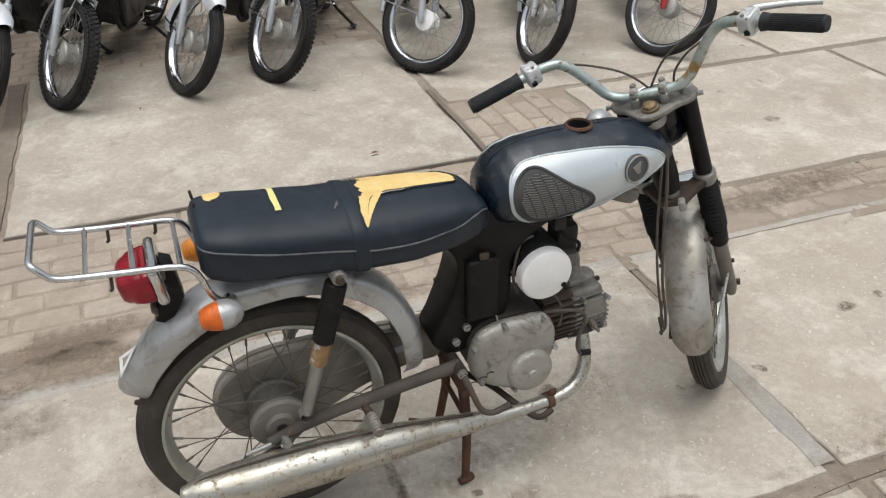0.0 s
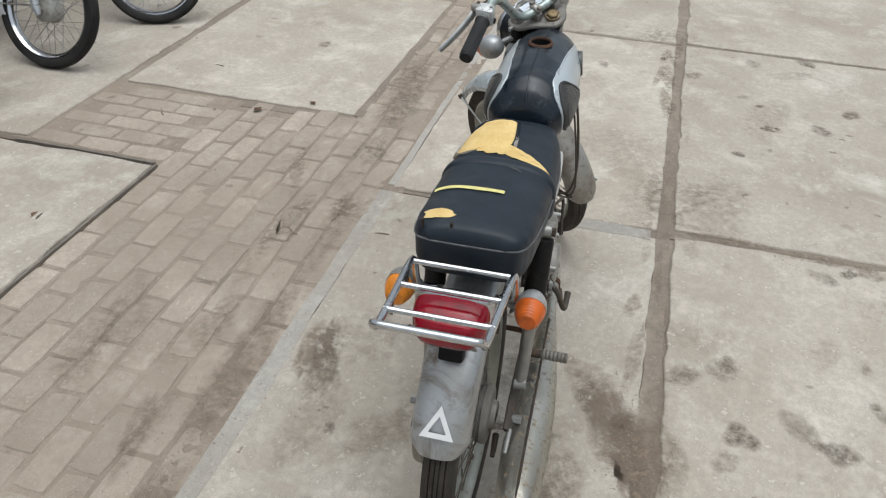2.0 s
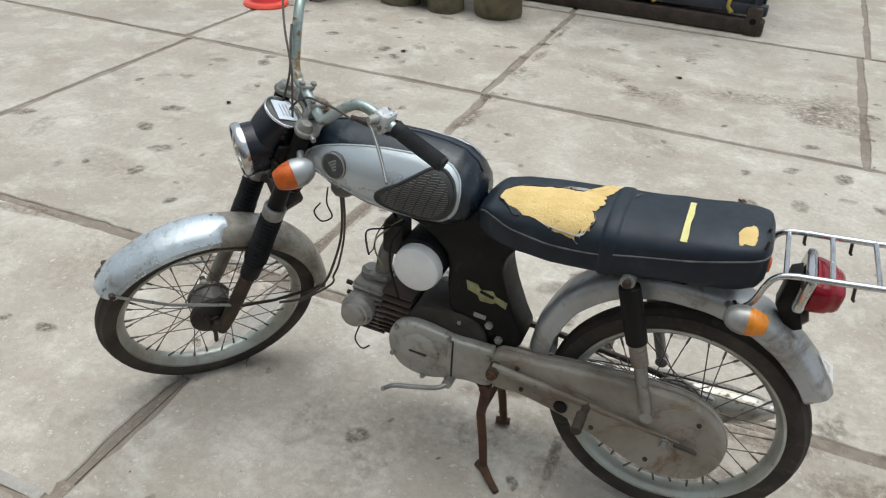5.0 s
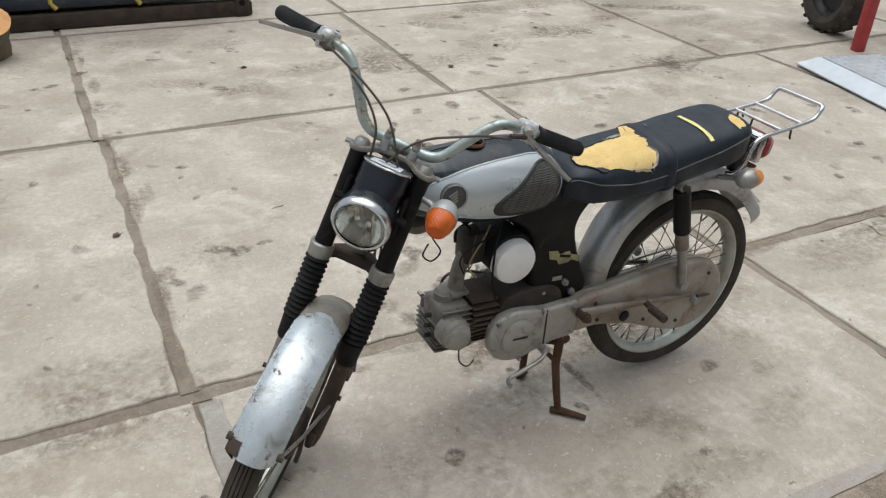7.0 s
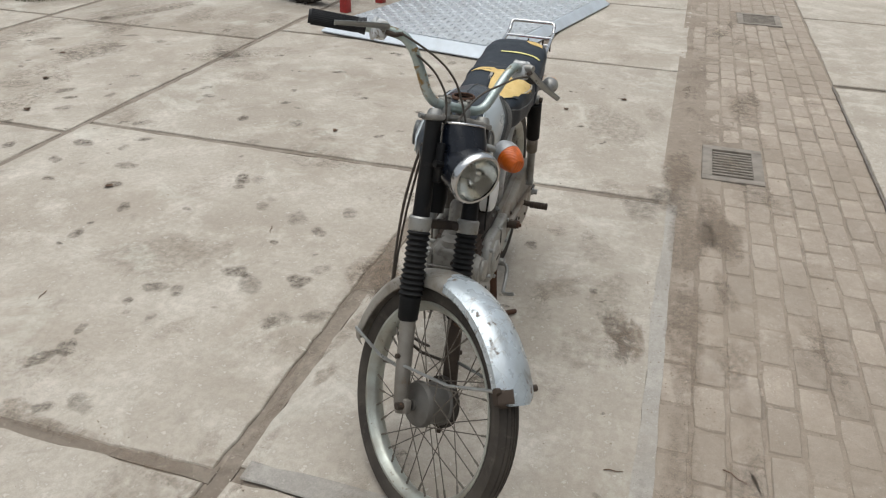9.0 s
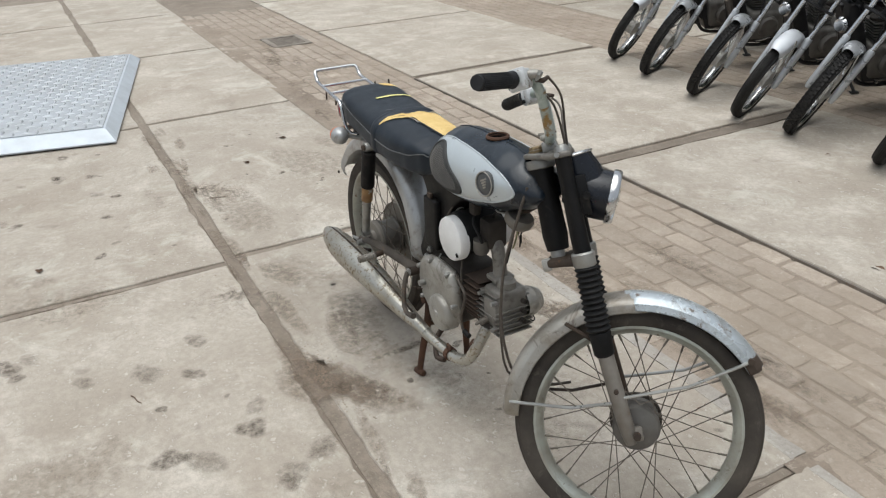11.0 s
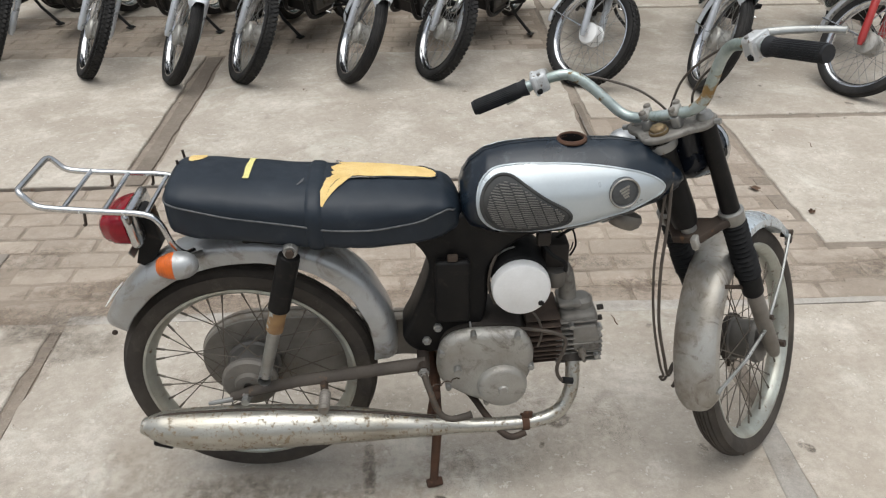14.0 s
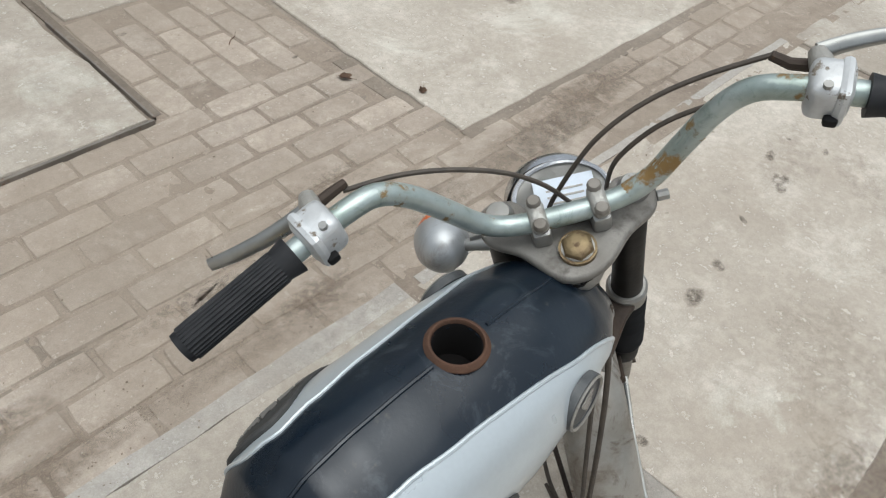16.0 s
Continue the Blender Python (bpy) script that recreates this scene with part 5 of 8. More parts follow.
for x, z in ((-0.130, 0.767), (-0.208, 0.776), (-0.283, 0.784)):
    part("cross_bar", rod((x, -0.086, z), (x, 0.086, z), 0.0048, 8), CHROME, rack)
for x, y in ((-0.16, 0.085), (-0.245, 0.085), (-0.16, -0.085), (-0.245, -0.085)):
    part("rack_peg", tube([(x, y, 0.772), (x - 0.002, y, 0.750), (x - 0.006, y, 0.747)], 0.0032, 6), RUST_BROWN, rack)

# tail lamp
lamp_m = Matrix.Translation((-0.175, 0, 0.717)) @ Matrix.Rotation(radians(-8), 4, "Y")
tail = bp("tail_lamp", block((0.022, 0.134, 0.082), bevel=0.012, seg=3), CHROME, "red tail lamp with chrome rim on a black bracket", m=lamp_m)
rings = []
for x, sy, sz in ((-0.010, 0.054, 0.037), (-0.016, 0.055, 0.038), (-0.032, 0.0535, 0.0365), (-0.046, 0.050, 0.0335), (-0.049, 0.0465, 0.0315), (-0.058, 0.044, 0.029), (-0.066, 0.038, 0.024), (-0.070, 0.026, 0.015)):
    rings.append([(x, 1.17 * sy * math.copysign(abs(math.cos(a)) ** 0.55, math.cos(a)), sz * math.copysign(abs(math.sin(a)) ** 0.55, math.sin(a))) for a in [2 * math.pi * k / 32 for k in range(32)]])
part("lens", loft(rings), RED_LENS, tail, "dusty red lens", m=lamp_m)
part("bracket", plate([(-0.145, 0.735), (-0.165, 0.745), (-0.174, 0.69), (-0.186, 0.650), (-0.196, 0.618), (-0.182, 0.610), (-0.160, 0.62), (-0.135, 0.66)], -0.022, 0.022, 0.005), BLACK, tail)
part("plate_holder", block((0.004, 0.090, 0.016), bevel=0.0015), LEG_GREY, tail, m=Matrix.Translation((-0.193, 0, 0.652)) @ Matrix.Rotation(radians(-35), 4, "Y"))

# indicators


def indicator(m, lens, name="indicator", steered=False, label="", stalk=None):
    put = sp if steered else bp
    cup = put(name, lathe([(0, 0.040), (0.010, 0.039), (0.020, 0.031), (0.0265, 0.018), (0.0285, 0.004), (0.0285, -0.002), (0.024, -0.002), (0, -0.002)], 28), SILVER, label, m=m)
    part("lens", lathe([(0.0275, -0.002), (0.0272, -0.008), (0.0252, -0.018), (0.0190, -0.034), (0.0150, -0.038), (0, -0.0395)], 28), lens, cup, "orange plastic lens", m=(STEERED @ m) if steered else m)
    if stalk:
        part("stalk", tube(stalk, 0.0075, 10), STEEL, cup, m=STEERED if steered else None)


indicator(axis_to((-0.084, 0.120, 0.674), (0.0, 0.120, 0.678)), AMBER, label="chrome and amber rear indicator", stalk=[(-0.075, 0.110, 0.668), (-0.07, 0.085, 0.662), (-0.05, 0.05, 0.655)])
indicator(axis_to((-0.080, -0.116, 0.668), (0.0, -0.116, 0.672)), ORANGE, label="chrome and orange rear indicator", stalk=[(-0.075, -0.110, 0.668), (-0.07, -0.085, 0.662), (-0.05, -0.05, 0.655)])
indicator(axis_to((0.088, 0.142, -0.078), (0.0, 0.142, -0.026)) @ Matrix.Scale(1.14, 4), ORANGE, steered=True, label="silver and orange front indicator, its twin missing", stalk=[(0.072, 0.122, -0.070), (0.066, 0.105, -0.064), (0.060, 0.085, -0.062)])


# shock absorbers
for s in (-1, 1):
    a, b = Vector((0.141, s * 0.106, 0.690)), Vector((0.048, s * 0.100, 0.360))
    d = (b - a).normalized()
    at = lambda k: a + d * k
    shock = bp("shock_absorber", tube([at(0.012), at(0.016), at(0.022), at(0.148), at(0.152)], [0.014, 0.0215, 0.0225, 0.0225, 0.019], 24), BLACK, "rear shock absorber with black upper cover" + (", orange rust below" if s < 0 else ""))
    part("lower_tube", tube([at(0.14), at(0.205)], 0.0185, 20), RUST_ORANGE if s < 0 else MUD_SILVER, shock)
    part("lower_rod", tube([at(0.20), at(0.21), at(0.30), at(0.338)], [0.0185, 0.014, 0.013, 0.012], 16), STEEL, shock)
    part("shock_eye", lathe([(0.014, -0.012), (0.014, 0.012), (0.006, 0.014), (0, 0.014)], 16), STEEL, shock, m=Matrix.Translation(at(0.342)))
    part("top_eye", lathe([(0, -0.015), (0.013, -0.015), (0.015, -0.01), (0.015, 0.012), (0, 0.012)], 16), STEEL, shock, m=Matrix.Translation(at(0.0)))
    part("top_bolt", lathe([(0, 0.0), (0.009, 0.0), (0.009, 0.010), (0, 0.011)], 6), RUST_BROWN, shock, m=Matrix.Translation(at(0.0) + Vector((0, s * 0.013, 0))) @ (Matrix() if s > 0 else Matrix.Rotation(math.pi, 4, "X")))

# swinging arm, chain case, pegs
arm = bp("swinging_arm", tube([(0.40, -0.088, 0.372), (0.33, -0.090, 0.366), (0.12, -0.090, 0.340), (0.02, -0.090, 0.318), (-0.035, -0.090, 0.302)], [0.015, 0.0145, 0.0135, 0.012, 0.010], 14, flat=0.55), GRIME, "greasy grey-brown swinging arm")
part("arm_bar", tube([(0.40, 0.094, 0.362), (0.30, 0.096, 0.352), (0.12, 0.095, 0.326), (-0.01, 0.094, 0.306), (-0.03, 0.094, 0.303)], [0.023, 0.020, 0.014, 0.010, 0.008], 14, flat=0.5), ARM_RUST, arm)
part("pivot", rod((0.395, -0.112, 0.368), (0.395, 0.122, 0.362), 0.014, 14), RUST_BROWN, arm)
part("pivot_nut", lathe([(0, 0), (0.012, 0), (0.012, 0.008), (0.006, 0.009), (0.006, 0.015), (0, 0.015)], 6), RUST, arm, m=Matrix.Translation((0.395, 0.121, 0.362)))
part("pivot_nut", lathe([(0, 0), (0.012, 0), (0.012, 0.008), (0.006, 0.009), (0.006, 0.015), (0, 0.015)], 6), STEEL, arm, m=Matrix.Translation((0.395, -0.111, 0.368)) @ Matrix.Rotation(math.pi, 4, "X"))
part("chain_adjuster", tube([(-0.03, -0.096, 0.300), (-0.075, -0.096, 0.292), (-0.085, -0.096, 0.290)], [0.006, 0.005, 0.004], 8), STEEL, arm)
part("chain_adjuster", tube([(-0.02, 0.102, 0.304), (-0.06, 0.102, 0.298), (-0.07, 0.102, 0.296)], [0.006, 0.005, 0.004], 8), GRIME, arm)
for s in (-1, 1):
    peg = part("passenger_peg", tube([(0.175, s * 0.10, 0.338), (0.178, s * 0.125, 0.336), (0.180, s * 0.130, 0.336)], 0.009, 12), RUST_BROWN, arm, "passenger foot peg")
    part("peg_rubber", tube([(0.180, s * (0.128 + 0.0042 * k), 0.336) for k in range(15)], [0.0125 if k % 2 else 0.0105 for k in range(15)], 14), LEG_GREY if s < 0 else RUST_BROWN, peg)
case_o = round_outline([(0.405, 0.392), (0.30, 0.405), (0.18, 0.416), (0.06, 0.420), (-0.03, 0.412), (-0.095, 0.375), (-0.125, 0.318), (-0.118, 0.255), (-0.08, 0.205), (-0.02, 0.186), (0.05, 0.194), (0.12, 0.224), (0.22, 0.268), (0.33, 0.296), (0.405, 0.303)], 5)
case = bp("chain_case", plate(case_o, 0.048, 0.090, 0.010, 3), CHAINCASE, "full grey chain case, grimy and rust-stained")
part("case_back", plate([(x * 0.985 + 0.002, (z - 0.3) * 0.97 + 0.3) for x, z in case_o], 0.0415, 0.0475, 0.001, 1), LEG_GREY, case, "muddy brown inner side")
part("case_seam", tube([(x * 0.995, 0.069, (z - 0.3) * 1.012 + 0.3) for x, z in case_o], 0.0028, 6, closed=True), CHAINCASE, case)
for x, z in ((0.345, 0.375), (0.33, 0.318), (0.16, 0.268), (-0.06, 0.365), (0.03, 0.225)):
    part("case_bolt", lathe([(0, 0), (0.006, 0), (0.005, 0.004), (0, 0.005)], 8), RUST_BROWN, case, m=Matrix.Translation((x, 0.090, z)))
part("case_plug", lathe([(0, 0), (0.016, 0), (0.016, 0.004), (0.013, 0.006), (0, 0.006)], 16), BLACK_DULL, case, m=Matrix.Translation((0.235, 0.090, 0.302)))

# engine
crank_o = round_outline([(0.425, 0.352), (0.428, 0.405), (0.450, 0.440), (0.495, 0.455), (0.555, 0.456), (0.605, 0.452), (0.628, 0.428), (0.640, 0.385), (0.632, 0.330), (0.605, 0.275), (0.565, 0.255), (0.52, 0.262), (0.475, 0.285), (0.440, 0.315)], 4)
engine = bp("engine", plate([(x * 0.96 + 0.022, z * 0.96 + 0.015) for x, z in crank_o], -0.062, 0.062, 0.008), ALLOY_DARK, "small single-cylinder engine, dull oily alloy")
part("clutch_cover", plate(crank_o, -0.100, -0.060, 0.020, 4), ALLOY, engine, "dull grey right crankcase cover")
part("clutch_dome", lathe([(0, -0.123), (0.009, -0.123), (0.012, -0.119), (0.046, -0.117), (0.053, -0.112), (0.056, -0.102), (0.057, -0.07)], 40), ALLOY, engine, m=Matrix.Translation((0.570, 0, 0.313)))
for x, z in ((0.435, 0.405), (0.505, 0.450), (0.60, 0.445), (0.633, 0.36), (0.60, 0.278), (0.535, 0.262), (0.45, 0.31)):
    part("cover_screw", lathe([(0, -0.105), (0.006, -0.105), (0.007, -0.101), (0.0075, -0.085), (0, -0.085)], 10), STEEL, engine, m=Matrix.Translation((x, 0, z)))
part("kick_shaft", rod((0.470, -0.095, 0.365), (0.470, -0.118, 0.365), 0.009, 12), STEEL, engine)
cover_l = round_outline([(0.405, 0.300), (0.402, 0.392), (0.43, 0.402), (0.50, 0.402), (0.54, 0.410), (0.60, 0.418), (0.645, 0.405), (0.668, 0.365), (0.662, 0.315), (0.63, 0.278), (0.575, 0.265), (0.52, 0.278), (0.47, 0.290)], 4)
part("generator_cover", plate(cover_l, 0.060, 0.092, 0.010, 3), ALLOY, engine, "grey left crankcase cover")
part("generator_cap", lathe([(0, 0.103), (0.044, 0.102), (0.049, 0.098), (0.050, 0.088), (0.050, 0.07)], 36), ALLOY, engine, m=Matrix.Translation((0.585, 0, 0.343)))
part("cap_lettering", block((0.045, 0.0014, 0.006), bevel=0.0004, seg=1), ALLOY_DARK, engine, m=Matrix.Translation((0.585, 0.1034, 0.345)) @ Matrix.Rotation(-0.08, 4, "Y"))
for x, z in ((0.415, 0.385), (0.512, 0.398), (0.645, 0.395), (0.655, 0.315), (0.575, 0.270), (0.512, 0.285), (0.415, 0.31)):
    part("cover_screw", lathe([(0, 0.098), (0.0055, 0.098), (0.0065, 0.094), (0.0065, 0.08), (0, 0.08)], 10), STEEL, engine, m=Matrix.Translation((x, 0, z)))
part("sprocket_cover_joint", tube([(0.502, 0.0915, 0.288), (0.502, 0.0925, 0.34), (0.502, 0.0915, 0.400)], 0.0025, 6), ALLOY_DARK, engine)
cyl_m = Matrix.Translation((0.672, 0, 0.392)) @ Matrix.Rotation(radians(-4), 4, "Y")
barrel = part("cylinder", tube([(-0.05, 0, 0), (0.06, 0, 0)], 0.042, 24), ALLOY_DARK, engine, m=cyl_m)
for k in range(9):
    z = -0.058 + k * 0.0145
    w = math.sqrt(max(0.0, 0.070 ** 2 - (z * 0.8) ** 2))
    part("cylinder_fin", block((0.076, 2 * w, 0.0032), (-0.004, 0, z), bevel=0.0010, seg=1), CYL_RUST, barrel, m=cyl_m)
head = part("cylinder_head", block((0.085, 0.090, 0.115), bevel=0.014, seg=3), HEAD_GREY, engine, m=cyl_m @ Matrix.Translation((0.078, 0, 0)))
for k in range(9):
    z = -0.066 + k * 0.0138
    part("head_fin", block((0.105 if k < 6 else 0.08, 0.122 - abs(k - 4) * 0.004, 0.0036), (0.074, 0, z), bevel=0.001, seg=1), HEAD_GREY, head, m=cyl_m)
part("rocker_cap", lathe([(0, 0.030), (0.018, 0.030), (0.022, 0.024), (0.026, 0.022), (0.026, 0.0), (0, 0.0)], 24), HEAD_GREY, head, m=cyl_m @ Matrix.Translation((0.088, 0, 0.052)) @ Matrix.Rotation(radians(90), 4, "X"))
part("rocker_cap", lathe([(0, 0.022), (0.018, 0.022), (0.022, 0.016), (0.026, 0.014), (0.026, 0.0), (0, 0.0)], 24), HEAD_GREY, head, m=cyl_m @ Matrix.Translation((0.088, 0, -0.060)) @ Matrix.Rotation(radians(-90), 4, "X"))
part("cam_cover", lathe([(0, 0.104), (0.022, 0.104), (0.030, 0.099), (0.031, 0.092), (0.036, 0.088), (0.038, 0.078), (0.042, 0.074), (0.042, 0.045)], 32), ALLOY, head, m=Matrix.Translation((0.760, 0, 0.393)))
part("side_cover", block((0.06, 0.014, 0.07), bevel=0.006), HEAD_GREY, head, m=cyl_m @ Matrix.Translation((0.09, -0.052, 0.0)))
for dx, dz in ((0.032, 0.04), (0.032, -0.04), (-0.03, 0.045)):
    part("head_stud", rod((0.755 + dx, -0.052, 0.395 + dz), (0.755 + dx, -0.070, 0.395 + dz), 0.006, 6), STEEL, head)
for dz in (0.03, 0.0, -0.03):
    part("head_stud", rod((0.80, 0.02, 0.398 + dz), (0.814, 0.02, 0.400 + dz), 0.0065, 6), ALLOY_DARK, head)
part("spark_plug", tube([(0.752, -0.060, 0.370), (0.752, -0.078, 0.368), (0.752, -0.080, 0.368), (0.752, -0.096, 0.366)], [0.009, 0.009, 0.005, 0.004], 8), LEG_GREY, head)
part("plug_lead", tube([(0.58, -0.06, 0.44), (0.66, -0.092, 0.452), (0.705, -0.100, 0.430), (0.690, -0.104, 0.36), (0.70, -0.105, 0.325), (0.722, -0.102, 0.318)], 0.0042, 8, smooth=6), CABLE, engine)
part("plug_cap", rod((0.705, -0.104, 0.322), (0.728, -0.102, 0.316), 0.0075, 8), BLACK_DULL, engine)

# carburettor, intake and air drum
carb = bp("carburettor", block((0.055, 0.06, 0.085), bevel=0.012), ALLOY_DARK, "oily carburettor and intake", m=Matrix.Translation((0.688, 0.0, 0.590)))
part("intake", tube([(0.725, 0, 0.455), (0.722, 0, 0.50), (0.712, 0, 0.545), (0.69, 0, 0.575)], [0.022, 0.019, 0.019, 0.022], 14, smooth=4), HEAD_GREY, carb)
part("intake_flange", block((0.05, 0.062, 0.014), bevel=0.005), HEAD_GREY, carb, m=Matrix.Translation((0.725, 0, 0.472)))
part("float_bowl", lathe([(0, -0.02), (0.018, -0.02), (0.022, -0.012), (0.022, 0.02), (0, 0.02)], 20), ENGINE_GREY, carb, m=Matrix.Translation((0.685, -0.035, 0.555)) @ Matrix.Rotation(radians(90), 4, "X"))
part("fuel_hose", tube([(0.655, -0.035, 0.64), (0.672, -0.05, 0.62), (0.70, -0.052, 0.60), (0.705, -0.045, 0.575)], 0.0045, 8, smooth=5), BLACK_DULL, carb)
part("throttle_cable", tube([(0.69, 0, 0.63), (0.72, -0.012, 0.66), (0.80, -0.02, 0.70), (0.86, -0.02, 0.76)], 0.0035, 8, smooth=6), BLACK_DULL, carb)
drum = bp("air_cleaner", lathe([(0, -0.064), (0.058, -0.064), (0.060, -0.058), (0.060, 0.050), (0.058, 0.056), (0, 0.056)], 40), BLACK_DULL, "black air drum with round white caps at both ends", m=Matrix.Translation((0.606, 0, 0.568)))
part("white_cap", lathe([(0, -0.090), (0.056, -0.0895), (0.0605, -0.087), (0.0625, -0.082), (0.0625, -0.060), (0.058, -0.060)], 44), WHITE, drum, "round white plastic cap", m=Matrix.Translation((0.606, 0, 0.557)))
# black disc that paints the shade of a small hole
part("cap_hole", lathe([(0, -0.0906), (0.0065, -0.0906), (0.0065, -0.089), (0, -0.089)], 12), DARK, drum, m=Matrix.Translation((0.648, 0, 0.525)))
part("white_cap", lathe([(0, 0.086), (0.045, 0.0855), (0.054, 0.080), (0.057, 0.070), (0.057, 0.052), (0.05, 0.052)], 44), WHITE, drum, "round white plastic cap", m=Matrix.Translation((0.606, 0, 0.560)))
part("drum_clip", tube([(0.606 + 0.066 * math.cos(a), -0.035, 0.568 + 0.066 * math.sin(a)) for a in [radians(100 + 12 * k) for k in range(10)]], 0.0022, 6), STEEL, drum)
part("lead", tube([(0.565, -0.04, 0.640), (0.545, -0.055, 0.60), (0.54, -0.055, 0.55), (0.555, -0.05, 0.50)], 0.0035, 8, smooth=5), CABLE, drum)

for line, r, mt in (
    ([(0.66, 0.035, 0.655), (0.69, 0.055, 0.63), (0.715, 0.060, 0.60), (0.72, 0.050, 0.56), (0.70, 0.055, 0.53)], 0.0022, OLIVE),
    ([(0.65, 0.045, 0.66), (0.68, 0.068, 0.645), (0.73, 0.066, 0.625), (0.745, 0.05, 0.585), (0.735, 0.055, 0.55)], 0.0022, BLACK_DULL),
    ([(0.64, 0.05, 0.66), (0.665, 0.075, 0.62), (0.67, 0.078, 0.57), (0.665, 0.074, 0.52), (0.65, 0.07, 0.46)], 0.0028, BLACK_DULL),
    ([(0.62, -0.055, 0.50), (0.645, -0.075, 0.475), (0.655, -0.082, 0.44), (0.648, -0.085, 0.405)], 0.0030, CABLE),
    ([(0.50, -0.058, 0.46), (0.50, -0.072, 0.44), (0.485, -0.078, 0.425), (0.47, -0.075, 0.43)], 0.0024, STEEL),
):
    part("wire", tube(line, r, 6, smooth=6), mt, carb)

# exhaust
exhaust = bp("exhaust", tube([(0.735, -0.040, 0.345), (0.736, -0.060, 0.315), (0.730, -0.082, 0.270), (0.705, -0.096, 0.225), (0.655, -0.104, 0.205), (0.58, -0.110, 0.203), (0.49, -0.116, 0.208)], 0.0165, 16, smooth=6), PITTED, "long chromed exhaust, pitted and rusted towards its tip")
part("flange", lathe([(0.014, -0.008), (0.028, -0.008), (0.028, 0.008), (0.014, 0.008)], 20, closed=True), ALLOY_DARK, exhaust, m=axis_to((0.735, -0.044, 0.338), (0.736, -0.060, 0.315)))
muff = [(0.50, -0.115, 0.2075), (0.46, -0.117, 0.212), (0.40, -0.120, 0.219), (0.30, -0.124, 0.230), (0.20, -0.128, 0.240), (0.08, -0.131, 0.247), (-0.04, -0.134, 0.251), (-0.12, -0.136, 0.256), (-0.18, -0.137, 0.264), (-0.215, -0.138, 0.270), (-0.225, -0.138, 0.272)]
part("silencer", tube(curve_pts(muff, 5), [0.018, 0.019, 0.025, 0.034, 0.042, 0.048, 0.0495, 0.046, 0.036, 0.020, 0.015], 28), PITTED, exhaust, "tapering silencer, flaking chrome")
part("silencer_seam", tube([(0.42, -0.121, 0.243), (0.30, -0.124, 0.265), (0.16, -0.129, 0.286), (0.02, -0.132, 0.299), (-0.10, -0.135, 0.301), (-0.17, -0.137, 0.298), (-0.210, -0.138, 0.287)], 0.0032, 6, smooth=4), RUST_BROWN, exhaust)
part("outlet", block((0.045, 0.024, 0.016), bevel=0.006), DARK, exhaust, m=Matrix.Translation((-0.180, -0.150, 0.232)) @ Matrix.Rotation(0.35, 4, "Y"))
part("pipe_clamp", lathe([(0.0165, -0.008), (0.020, -0.008), (0.020, 0.008), (0.0165, 0.008)], 20, closed=True), RUST, exhaust, m=axis_to((0.625, -0.107, 0.2035), (0.58, -0.110, 0.203)))
part("clamp_ear", block((0.022, 0.006, 0.020), bevel=0.003), RUST, exhaust, m=Matrix.Translation((0.63, -0.112, 0.230)))

# brake pedal, shift lever, stand, foot bar
pedal = bp("brake_pedal", tube([(0.395, -0.118, 0.370), (0.405, -0.135, 0.340), (0.425, -0.150, 0.285), (0.45, -0.155, 0.268), (0.48, -0.155, 0.272), (0.497, -0.155, 0.278)], [0.008, 0.007, 0.007, 0.007, 0.008, 0.009], 10, smooth=4), GRIME, "bent greasy steel brake pedal")
part("return_spring", tube([(0.47 - 0.004 * k + 0.004 * math.cos(k * 1.2), -0.112 + 0.005 * math.sin(k * 1.2), 0.345 - 0.0015 * k) for k in range(16)], 0.0016, 5), RUST_BROWN, pedal)
bp("foot_bar", tube([(0.43, 0.05, 0.245), (0.50, -0.03, 0.232), (0.54, -0.10, 0.215), (0.585, -0.130, 0.182), (0.625, -0.125, 0.188)], 0.008, 10, smooth=5), RUST_BROWN, "bent rusty foot bar")
shift = bp("shift_lever", tube([(0.50, 0.095, 0.285), (0.52, 0.122, 0.276), (0.58, 0.130, 0.262), (0.625, 0.134, 0.253), (0.64, 0.150, 0.256), (0.645, 0.168, 0.262)], 0.0058, 10, smooth=4), STEEL, "gear shift lever")
part("shift_boss", lathe([(0, -0.012), (0.012, -0.012), (0.012, 0.012), (0, 0.012)], 14), STEEL, shift, m=Matrix.Translation((0.505, 0.100, 0.283)))
stand = bp("centre_stand", rod((0.42, -0.085, 0.275), (0.42, 0.085, 0.275), 0.013, 12), RUST, "rusty centre stand, down")
part("stand_leg", tube([(0.42, -0.060, 0.275), (0.425, -0.075, 0.18), (0.418, -0.090, 0.10), (0.412, -0.100, 0.022)], [0.013, 0.0115, 0.011, 0.010], 12), RUST, stand)
part("stand_leg", tube([(0.42, 0.060, 0.275), (0.428, 0.066, 0.18), (0.415, 0.070, 0.09), (0.406, 0.078, 0.02)], [0.013, 0.0115, 0.011, 0.010], 12), RUST, stand)
part("stand_foot", tube([(0.432, -0.098, 0.013), (0.412, -0.102, 0.013), (0.395, -0.106, 0.012)], [0.010, 0.012, 0.010], 10), RUST, stand)
part("stand_prong", tube([(0.425, 0.070, 0.015), (0.404, 0.080, 0.014), (0.384, 0.105, 0.016), (0.364, 0.126, 0.014), (0.350, 0.138, 0.011)], [0.010, 0.012, 0.010, 0.009, 0.008], 10), RUST, stand)
part("stand_brace", rod((0.424, -0.075, 0.185), (0.426, 0.066, 0.185), 0.007, 8), RUST, stand)

